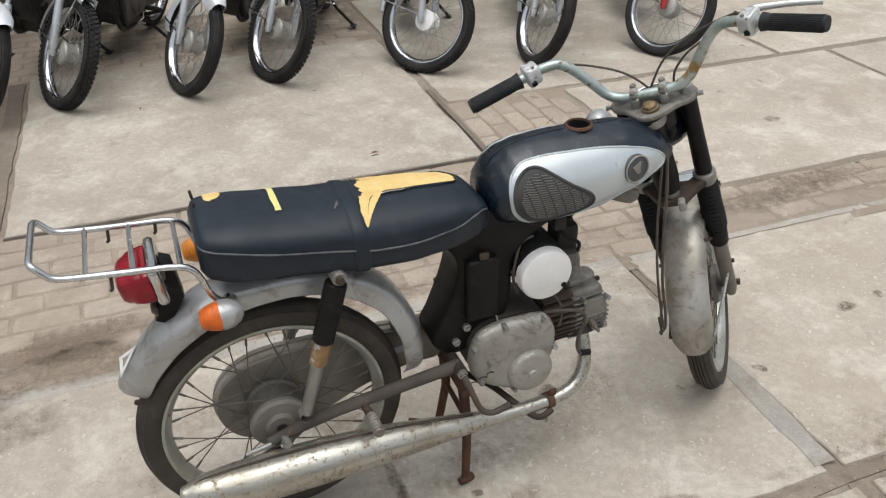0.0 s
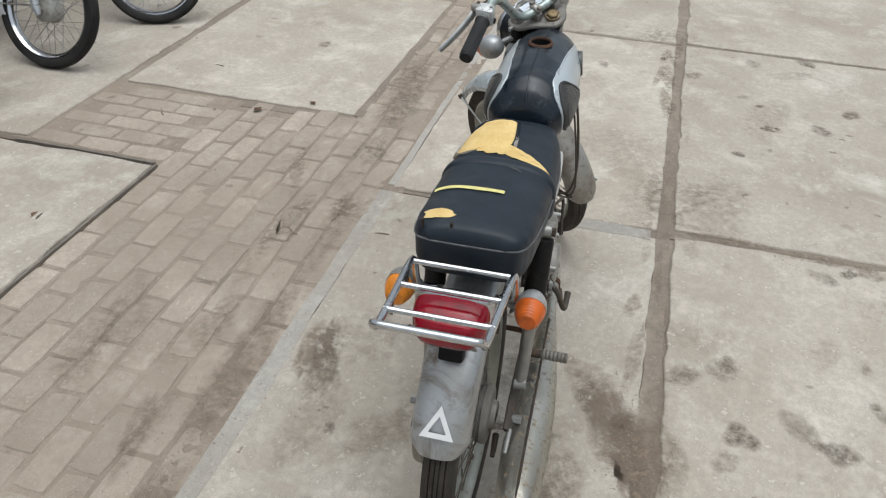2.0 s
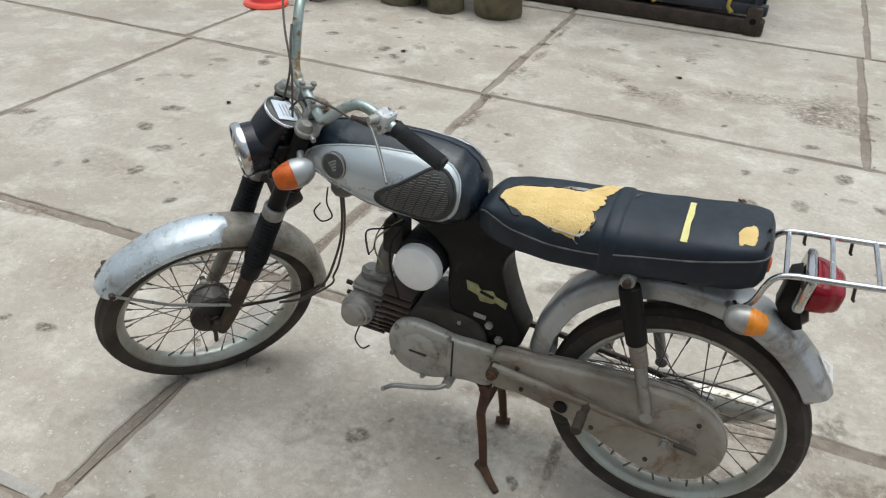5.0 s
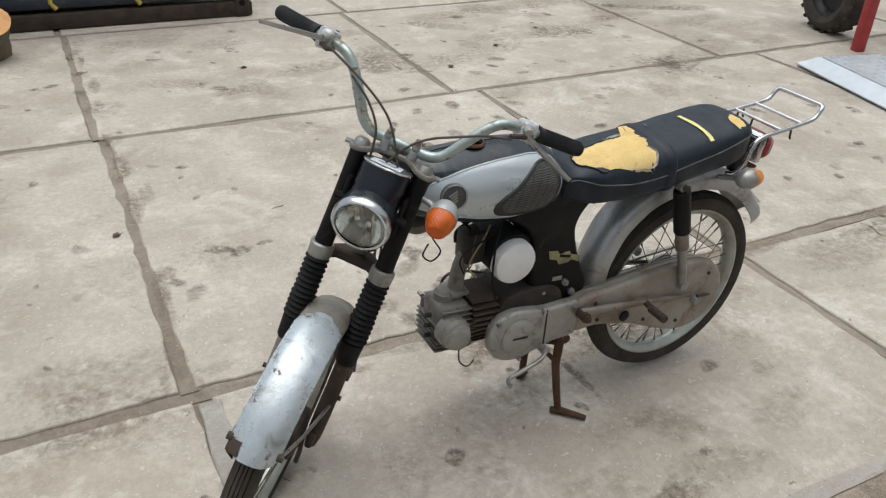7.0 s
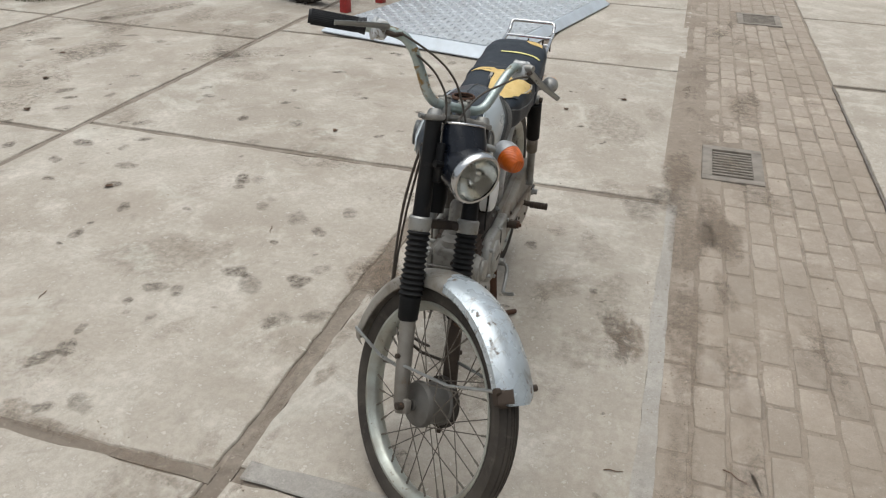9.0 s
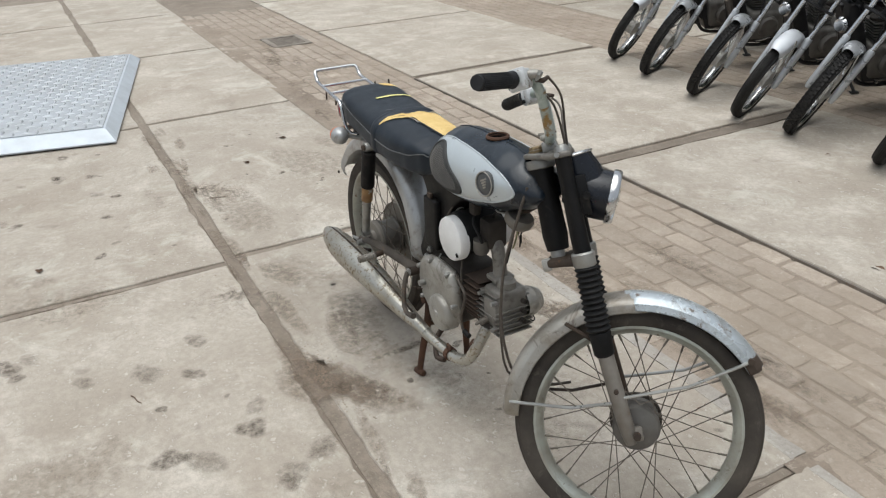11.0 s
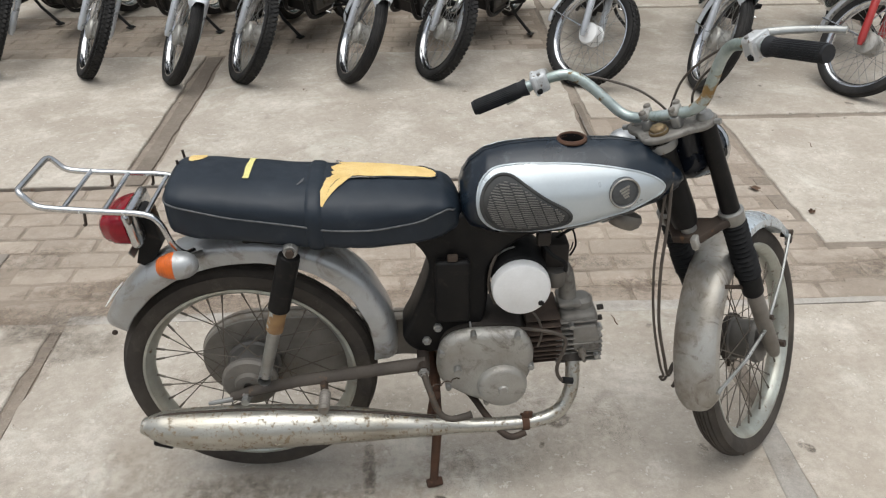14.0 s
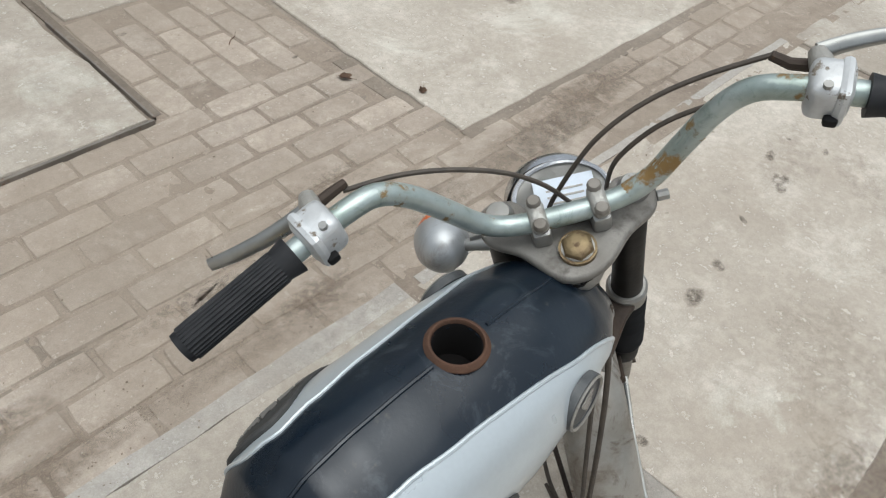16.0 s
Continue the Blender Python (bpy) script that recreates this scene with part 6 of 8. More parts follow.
# horn and wiring under the tank
horn = bp("horn", lathe([(0, -0.024), (0.026, -0.022), (0.036, -0.012), (0.038, 0.0), (0.034, 0.010), (0, 0.014)], 28), LEG_GREY, "dull grimy round horn under the tank", m=Matrix.Translation((0.828, -0.012, 0.684)) @ pose(0, 0, 0, 78, 18, 0))
part("horn_bracket", tube([(0.828, -0.012, 0.700), (0.858, -0.008, 0.715), (0.885, -0.005, 0.735)], 0.006, 8), RUST_BROWN, horn)
part("horn_tag", tube([(0.80, -0.03, 0.690), (0.775, -0.04, 0.688), (0.765, -0.042, 0.692)], 0.0022, 6), STEEL, horn)
part("loose_wire", tube([(0.84, 0.05, 0.700), (0.83, 0.075, 0.675), (0.815, 0.080, 0.645), (0.84, 0.085, 0.630), (0.86, 0.082, 0.648), (0.845, 0.078, 0.672)], 0.0020, 6, smooth=6), BLACK_DULL, horn)
part("loose_wire", tube([(0.70, 0.04, 0.64), (0.715, 0.055, 0.61), (0.72, 0.062, 0.575), (0.735, 0.060, 0.56), (0.74, 0.055, 0.585)], 0.0016, 6, smooth=6), CABLE, horn)
part("loose_wire", tube([(0.75, 0.08, 0.355), (0.755, 0.095, 0.325), (0.735, 0.10, 0.305), (0.715, 0.098, 0.318)], 0.0020, 6, smooth=6), BLACK_DULL, horn)

# ---- steering: fork, lamp, bars ----
fork = sp("fork", tube([(0, 0, 0.004), (0, 0, -0.25)], 0.017, 16), STEEL, "telescopic front fork turned to full lock")
yoke_o = [(-0.030, -0.022), (-0.026, 0.022), (0.012, 0.058), (0.034, 0.088), (0.060, 0.095), (0.079, 0.084), (0.078, 0.055), (0.050, 0.030), (0.044, 0.0), (0.050, -0.030), (0.078, -0.055), (0.079, -0.084), (0.060, -0.095), (0.034, -0.088), (0.012, -0.058)]
bm = plate(round_outline(yoke_o, 4), 0.0, 0.013, 0.0045, 3)
bm.transform(Matrix.Rotation(radians(90), 4, "X") @ Matrix.Diagonal((1, -1, 1, 1)))
bm.transform(Matrix.Translation((0, 0, -0.001)))
for vert in bm.verts:
    vert.co.z -= 0.010 * min(1.0, max(0.0, (abs(vert.co.y) - 0.028) / 0.045))
yoke = part("top_yoke", bm, HEAD_GREY, fork, "dull alloy top yoke", m=STEERED)
part("stem_nut", lathe([(0, 0.0125), (0.010, 0.0125), (0.0155, 0.0105), (0.0168, 0.0085), (0.0168, 0.0), (0, 0.0)], 6), BRASS, fork, "rusty brass-coloured stem nut", m=STEERED @ Matrix.Rotation(radians(90), 4, "X"))
part("stem_washer", lathe([(0, 0.003), (0.0195, 0.003), (0.0195, -0.003), (0, -0.003)], 24), BRASS, fork, m=STEERED @ Matrix.Rotation(radians(90), 4, "X"))
for s in (-1, 1):
    part("fork_cap", lathe([(0, 0.013), (0.012, 0.012), (0.016, 0.006), (0.018, -0.004), (0.0, -0.004)], 20), STEEL, fork, m=STEERED @ Matrix.Translation((0.060, s * 0.071, -0.008)) @ Matrix.Rotation(radians(90), 4, "X"))
    part("clamp_screw", rod((0.050, s * 0.094, -0.016), (0.050, s * 0.106, -0.016), 0.0060, 8), STEEL, fork, m=STEERED)
    part("fork_cover", tube([(0.060, s * 0.071, -0.020), (0.060, s * 0.071, -0.11), (0.061, s * 0.071, -0.246)], [0.0185, 0.0185, 0.0205], 20), BLACK, fork, "black fork cover", m=STEERED)
    part("fork_ring", tube([(0.061, s * 0.071, -0.240), (0.061, s * 0.071, -0.244), (0.061, s * 0.071, -0.270), (0.061, s * 0.071, -0.276)], [0.024, 0.0270, 0.0260, 0.022], 22), STEEL, fork, "dusty grey ring", m=STEERED)
    g = [(0.0615 + 0.00005 * k, s * 0.071, -0.272 - 0.0064 * k) for k in range(25)]
    part("gaiter", tube(g, [(0.0275 if k % 2 else 0.0215) + (0.0015 if k > 14 else 0) for k in range(25)], 24), BLACK_DULL, fork, "black rubber gaiter", smooth=80, m=STEERED)
    part("gaiter_sleeve", tube([(0.063, s * 0.071, -0.424), (0.063, s * 0.071, -0.428), (0.064, s * 0.071, -0.478), (0.064, s * 0.071, -0.484)], [0.020, 0.0255, 0.0235, 0.019], 22), BLACK_DULL, fork, m=STEERED)
    part("fork_leg", tube([(0.064, s * 0.071, -0.455), (0.076, s * 0.071, -0.62), (0.082, s * 0.071, -0.672), (0.084, s * 0.071, -0.698)], [0.0185, 0.0185, 0.0175, 0.0125], 20), LEG_GREY if s < 0 else RUST_BROWN, fork, "fork leg, dull grey" if s < 0 else "fork leg, oily brown", m=STEERED)
    part("leg_lug", block((0.044, 0.018, 0.034), bevel=0.006), LEG_GREY if s < 0 else RUST_BROWN, fork, m=STEERED @ Matrix.Translation((0.092, s * 0.070, -0.677)))
    part("leg_bolt", rod((0.074, s * 0.070, -0.565), (0.074, s * 0.096, -0.565), 0.006, 8), RUST_BROWN, fork, m=STEERED)
bm = plate([(x, y) for x, y in ((-0.026, -0.03), (-0.026, 0.03), (0.02, 0.06), (0.045, 0.085), (0.075, 0.085), (0.080, 0.060), (0.045, 0.035), (0.045, -0.035), (0.080, -0.060), (0.075, -0.085), (0.045, -0.085), (0.02, -0.06))], 0.0, 0.020, 0.005)
bm.transform(Matrix.Translation((0, 0, -0.250)) @ Matrix.Rotation(radians(90), 4, "X") @ Matrix.Diagonal((1, -1, 1, 1)))
part("lower_yoke", bm, RUST_BROWN, fork, "rusty lower yoke", m=STEERED)
part("lock_tab", block((0.022, 0.016, 0.03), bevel=0.005), ALLOY, fork, m=STEERED @ Matrix.Translation((-0.028, -0.022, -0.262)))

# front mudguard
guard_m = Matrix.Translation(AX_F)
fguard = sp("front_mudguard", mudguard(0.312, 0.050, 74, 166, 0.034, 34, r_start=0.312), MUD_SILVER, "front mudguard, brown with mud, sky glare painted over the silver nose", m=guard_m)
# separate paler skin that carries the painted sky glare, with real flaking
part("guard_nose", mudguard(0.3135, 0.0512, 18, 84, 0.030, 30), NOSE, fguard, "silver nose with sky glare painted in, paint flaking to rust", m=STEERED @ guard_m)
for s in (-1, 1):
    tip = (0.100 + 0.300 * math.cos(radians(24)), s * 0.052, -0.676 + 0.300 * math.sin(radians(24)))
    tail_end = (0.100 + 0.300 * math.cos(radians(158)), s * 0.052, -0.676 + 0.300 * math.sin(radians(158)))
    part("guard_stay", tube([tip, (0.100 + 0.16 * math.cos(radians(34)), s * 0.064, -0.676 + 0.16 * math.sin(radians(34))), (0.080, s * 0.080, -0.585)], 0.0040, 8), LEVER, fguard, "thin mudguard stay", m=STEERED)
    part("guard_stay", tube([tail_end, (0.100 + 0.16 * math.cos(radians(150)), s * 0.064, -0.676 + 0.16 * math.sin(radians(150))), (0.072, s * 0.078, -0.595)], 0.0042, 8), LEVER if s < 0 else RUST_BROWN, fguard, "thin mudguard stay", m=STEERED)
    part("stay_bolt", lathe([(0, -0.006), (0.008, -0.006), (0.008, 0.006), (0, 0.006)], 8), RUST_BROWN, fguard, m=STEERED @ Matrix.Translation(tip))
bm = mudguard(0.3148, 0.0522, 17.2, 26, 0.030, 10)
bmesh.ops.delete(bm, geom=[v for v in bm.verts if v.co.y > -0.018 + 0.012 * noise.noise(v.co * 60)], context="VERTS")
part("nose_rust", bm, RUST_BROWN, fguard, "torn rusty corner", m=STEERED @ guard_m)
part("guard_bracket", tube([(0.100 + 0.298 * math.cos(radians(112)), -0.05, -0.676 + 0.298 * math.sin(radians(112))), (0.068, -0.060, -0.47), (0.074, -0.064, -0.545)], 0.005, 8), RUST_BROWN, fguard, m=STEERED)

# head lamp and speedometer
ahead = Vector((0.918, 0, -0.396))
lamp_c = Vector((0.146, 0, -0.137))
hl_m = axis_to(lamp_c, lamp_c + ahead)
lamp = sp("head_lamp", lathe([(0.058, 0.000), (0.0585, -0.012), (0.058, -0.050), (0.051, -0.085), (0.034, -0.108), (0, -0.114)], 40), SHELL, "round head lamp in a dark shell with a chrome rim", m=hl_m)
part("lamp_rim", lathe([(0.054, 0.012), (0.059, 0.013), (0.0628, 0.008), (0.0635, 0.000), (0.0615, -0.007), (0.058, -0.007)], 44), CHROME, lamp, "rust-speckled chrome rim", m=STEERED @ hl_m)
part("lamp_reflector", lathe([(0.055 * k / 14, 0.004 - 0.046 * (1 - (k / 14) ** 2)) for k in range(14, -1, -1)], 40), MIRROR, lamp, m=STEERED @ hl_m)
part("bulb", lathe([(0, -0.004), (0.006, -0.006), (0.009, -0.014), (0.006, -0.024), (0.006, -0.042)], 16), PALE_GLASS, lamp, m=STEERED @ hl_m)
part("lamp_lens", lathe([(0.0565 * k / 12, 0.006 + 0.012 * (1 - (k / 12) ** 2)) for k in range(12, -1, -1)] + [(0.0555 * k / 12, 0.0035 + 0.012 * (1 - (k / 12) ** 2)) for k in range(0, 13)], 44), GLASS, lamp, "clear ribbed lens", m=STEERED @ hl_m).visible_shadow = False
for s in (-1, 1):
    part("lamp_ear", block((0.05, 0.010, 0.09), bevel=0.004), BLACK, lamp, m=STEERED @ Matrix.Translation((0.075, s * 0.062, -0.115)))
    part("lamp_bolt", lathe([(0, -0.01), (0.009, -0.01), (0.009, 0.01), (0, 0.01)], 8), BLACK, lamp, m=STEERED @ Matrix.Translation((0.095, s * 0.068, -0.118)))
pod_rings = []
for h, sx, sy in ((0.0, 0.052, 0.050), (0.035, 0.048, 0.052), (0.062, 0.040, 0.052), (0.070, 0.039, 0.051)):
    pod_rings.append([(sx * math.copysign(abs(math.cos(a)) ** 0.8, math.cos(a)) - 0.1 * h, h, sy * math.copysign(abs(math.sin(a)) ** 0.8, math.sin(a))) for a in [2 * math.pi * k / 40 for k in range(40)]])
pod_m = Matrix.Translation((0.094, 0, -0.096)) @ Matrix.Rotation(radians(90), 4, "X") @ Matrix.Rotation(radians(4), 4, "Z")
speedo = part("speedometer", loft(pod_rings), SHELL, lamp, "oval speedometer set in the lamp shell", m=STEERED @ pod_m)
ring = [(0.040 * math.cos(a) - 0.007, 0.072, 0.052 * math.sin(a)) for a in [2 * math.pi * k / 40 for k in range(40)]]
STEERED_POD = STEERED @ pod_m
part("bezel", tube(ring, 0.0032, 8, closed=True), CHROME, speedo, m=STEERED_POD)
bm = bmesh.new()
bm.faces.new([bm.verts.new((x * 0.98, 0.0712, z * 0.98)) for x, y, z in ring])
bmesh.ops.solidify(bm, geom=bm.faces[:], thickness=0.002)
part("dial", bm, STEEL, speedo, m=STEERED_POD)
part("paper_label", block((0.046, 0.0012, 0.066), (-0.010, 0.0738, 0.004), bevel=0), WHITE_PAPER, speedo, "white paper label over the dial", m=STEERED_POD)
bm = bmesh.new()
for k in range(3):
    block((0.0022, 0.0006, 0.040), (-0.018 + 0.008 * k, 0.0747, 0.004), bevel=0, bm=bm)
part("label_lines", bm, ALLOY, speedo, m=STEERED_POD)

# handlebar, slipped a little round in its clamps
_fb = Vector((math.cos(radians(24.3)), 0, math.sin(radians(24.3))))
_ub = math.cos(radians(54.2)) * _fb + math.sin(radians(54.2)) * _y
_vb = math.cos(radians(54.2)) * _y - math.sin(radians(54.2)) * _fb
BARS = Matrix(((_ub.x, _vb.x, -math.sin(radians(24.3)), 0.879), (_ub.y, _vb.y, 0, -0.002), (_ub.z, _vb.z, math.cos(radians(24.3)), 0.871), (0, 0, 0, 1)))
half = [(-0.064, 0.345, 0.147), (-0.020, 0.270, 0.147), (0.004, 0.228, 0.146), (0.020, 0.196, 0.146), (0.034, 0.168, 0.138), (0.040, 0.142, 0.112), (0.041, 0.112, 0.066), (0.040, 0.090, 0.033), (0.037, 0.066, 0.018), (0.034, 0.035, 0.015), (0.033, 0.0, 0.015)]
bar = sp("handlebar", tube(half + [(x, -y, z) for x, y, z in half[-2::-1]], 0.0112, 16, smooth=4), BAR, "high handlebar, pale green-grey flaking chrome with rust", m=STEERED.inverted() @ BARS)
part("bar_rust", tube([(0.037, -0.062, 0.0170), (0.040, -0.090, 0.033), (0.041, -0.112, 0.066), (0.0405, -0.127, 0.089)], [0.0113, 0.0115, 0.0115, 0.0113], 16, smooth=3), BAR_RUST, bar, m=BARS)
for s in (-1, 1):
    clamp = part("bar_clamp", block((0.036, 0.018, 0.015), bevel=0.006, seg=3), ALLOY, bar, "handlebar clamp", m=BARS @ Matrix.Translation((0.032, s * 0.031, 0.026)))
    part("clamp_base", block((0.036, 0.020, 0.026), bevel=0.005), STEEL, clamp, m=BARS @ Matrix.Translation((0.032, s * 0.031, 0.004)))
    for dx in (-0.014, 0.014):
        part("clamp_bolt", lathe([(0, 0.0055), (0.0058, 0.0052), (0.0074, 0.003), (0.0078, 0.0), (0, 0.0)], 10), LEG_GREY, clamp, m=BARS @ Matrix.Translation((0.032 + dx, s * 0.031, 0.033)) @ Matrix.Rotation(radians(90), 4, "X"))
    g0, g1 = Vector((-0.068, s * 0.352, 0.147)), Vector((-0.008, s * 0.246, 0.147))
    d = g1 - g0
    grip_pts, grip_r = [], []
    for k in range(9):
        grip_pts.append(g0 + d * (k / 8))
        grip_r.append((0.0148, 0.0158, 0.0155, 0.0153, 0.0152, 0.0152, 0.0152, 0.0158, 0.0185)[k])
    grip = part("grip", tube(grip_pts, grip_r, 22), GRIP, bar, "black ribbed rubber grip", m=BARS)
    bm = bmesh.new()
    side = d.orthogonal().normalized()
    for k in range(26):
        q = Matrix.Rotation(2 * math.pi * k / 26, 3, d.normalized()) @ side
        tube([g0 + d * 0.05 + q * 0.0155, g0 + d * 0.86 + q * 0.0152], 0.0013, 5, bm)
    part("grip_ribs", bm, GRIP, grip, m=BARS)
    q = d.to_track_quat("Y", "Z").to_matrix().to_4x4()
    sw = part("switch_housing", block((0.040, 0.036, 0.042), bevel=0.009, seg=3), FLAKY, bar, "cast alloy switch and lever housing, paint flaking", m=BARS @ Matrix.Translation((0.008, s * 0.222, 0.146)) @ q)
    part("housing_lip", block((0.044, 0.012, 0.046), bevel=0.006, seg=2), FLAKY, sw, m=BARS @ Matrix.Translation((0.002, s * 0.230, 0.146)) @ q)
    part("switch_button", block((0.010, 0.012, 0.010), bevel=0.003), BLACK_DULL, sw, m=BARS @ Matrix.Translation((-0.014, s * 0.216, 0.134)) @ q)
    part("housing_screw", lathe([(0, 0.0), (0.004, 0.0), (0.004, 0.004), (0, 0.004)], 8), STEEL, sw, m=BARS @ Matrix.Translation((-0.002, s * 0.212, 0.166)) @ Matrix.Rotation(radians(90), 4, "X"))
    perch = part("lever_perch", tube([(0.016, s * 0.222, 0.150), (0.036, s * 0.226, 0.150), (0.046, s * 0.228, 0.148)], [0.012, 0.010, 0.008], 10), ALLOY, sw, m=BARS)
    if s > 0:
        run = [(0.040, 0.226, 0.140), (0.036, 0.246, 0.132), (0.034, 0.280, 0.118), (0.035, 0.318, 0.104), (0.038, 0.346, 0.094)]
        rr, mat_l = [0.0085, 0.0085, 0.0080, 0.0075, 0.0065], LEVER
    else:
        run = [(0.046, -0.228, 0.148), (0.050, -0.262, 0.143), (0.050, -0.305, 0.136), (0.046, -0.346, 0.129), (0.044, -0.356, 0.127)]
        rr, mat_l = [0.0080, 0.0075, 0.0068, 0.0062, 0.0066], LEVER
    part("lever", tube(run, rr, 12, flat=0.45, smooth=4), mat_l, sw, "flat grey alloy lever", m=BARS)
    part("cable_adjuster", tube([(0.040, s * 0.226, 0.138), (0.052, s * 0.210, 0.134), (0.062, s * 0.196, 0.130 if s > 0 else 0.140)], [0.006, 0.0055, 0.0045], 8), RUST_BROWN, sw, m=BARS)
cables = (
    [(0.062, -0.202, 0.140), (0.074, -0.150, 0.122), (0.080, -0.106, 0.104), (0.080, -0.066, 0.082), (0.076, -0.032, 0.052), (0.070, 0.006, -0.008), (0.064, 0.02, -0.04)],
    [(0.052, -0.143, 0.106), (0.060, -0.115, 0.090), (0.064, -0.088, 0.070), (0.066, -0.060, 0.036), (0.066, -0.050, -0.002), (0.064, -0.046, -0.05)],
    [(0.058, 0.200, 0.124), (0.068, 0.150, 0.110), (0.074, 0.100, 0.086), (0.072, 0.050, 0.058), (0.068, 0.014, 0.022), (0.064, -0.010, -0.020), (0.060, -0.02, -0.04)],
)
for line in cables:
    part("cable", tube(line, 0.0026, 8, smooth=7), CABLE, bar, "brown aged control cable", m=BARS)
# cables running down to the wheel and the engine
part("brake_cable", tube([(0.905, -0.045, 0.800), (0.900, -0.075, 0.70), (0.892, -0.098, 0.60), (0.900, -0.112, 0.48), (0.925, -0.112, 0.38), (0.950, -0.090, 0.31), (0.985, -0.030, 0.29), (1.02, 0.02, 0.30)], 0.0036, 8, smooth=6), CABLE, fork, "brown brake cable")
part("speedo_cable", tube([(0.900, -0.040, 0.800), (0.888, -0.066, 0.70), (0.880, -0.090, 0.60), (0.890, -0.108, 0.48), (0.915, -0.116, 0.37), (0.930, -0.112, 0.33), (0.926, -0.104, 0.318), (0.942, -0.092, 0.30), (0.985, -0.02, 0.285)], 0.0030, 8, smooth=6), CABLE, fork)

# ---- an added wall behind the mopeds, to darken their row ----
PLASTER = worn("grey_plaster", (0.42, 0.40, 0.36), (0.30, 0.285, 0.255), 0.9, scale=1.2, spots=(0.22, 0.20, 0.175), spot_scale=3.0, spot_lo=0.55, spot_hi=0.72, grain=60, bump=0.3, world_space=True)
DADO = worn("dark_green_dado", (0.040, 0.058, 0.044), (0.065, 0.078, 0.060), 0.6, scale=2.0, spots=(0.13, 0.125, 0.105), spot_scale=9.0, spot_lo=0.62, spot_hi=0.72, bump=0.2, world_space=True)
# only the green foot is known; the rest is added to block skylight
wall = tagged(new("wall_north", mesh_of(block((20.0, 0.22, 3.2), (-1.0, 6.97, 1.58), bevel=0.01), "wall_north")), "added grey plastered wall with a dark green dado, shading the mopeds", "wall", kind="structure")
wall.data.materials.append(PLASTER)
part("dado", block((19.98, 0.012, 1.30), (-1.0, 6.857, 0.64), bevel=0.004), DADO, wall, "dark green painted dado")
part("coping", block((20.1, 0.30, 0.07), (-1.0, 6.97, 3.21), bevel=0.015), MORTAR, wall)

# ---- the row of parked mopeds ----
M_SILVER = worn("moped_silver_paint", (0.52, 0.54, 0.56), (0.42, 0.43, 0.44), 0.3, 0.5, scale=10, coat=0.3, bump=0.04)
M_WHITE = worn("moped_white_paint", (0.66, 0.69, 0.73), (0.56, 0.58, 0.61), 0.35, 0.1, scale=10, coat=0.3, bump=0.04)
M_RED = worn("moped_red_paint", (0.40, 0.03, 0.025), (0.28, 0.02, 0.02), 0.35, 0.0, scale=10, coat=0.3)
M_BLUE = worn("moped_blue_paint", (0.03, 0.045, 0.13), (0.02, 0.03, 0.08), 0.35, 0.0, scale=10, coat=0.3)
M_DARK = worn("moped_black_paint", (0.010, 0.010, 0.011), (0.02, 0.02, 0.02), 0.4, 0.0, scale=10, coat=0.1, spec=0.3)
M_TYRE = worn("dark_tyre", (0.016, 0.0155, 0.0155), (0.036, 0.034, 0.031), 0.75, scale=9, bump=0.2, spec=0.25)
M_CHROME = worn("bright_chrome", (0.66, 0.67, 0.69), (0.55, 0.56, 0.57), 0.16, 1.0, scale=20, bump=0.03)


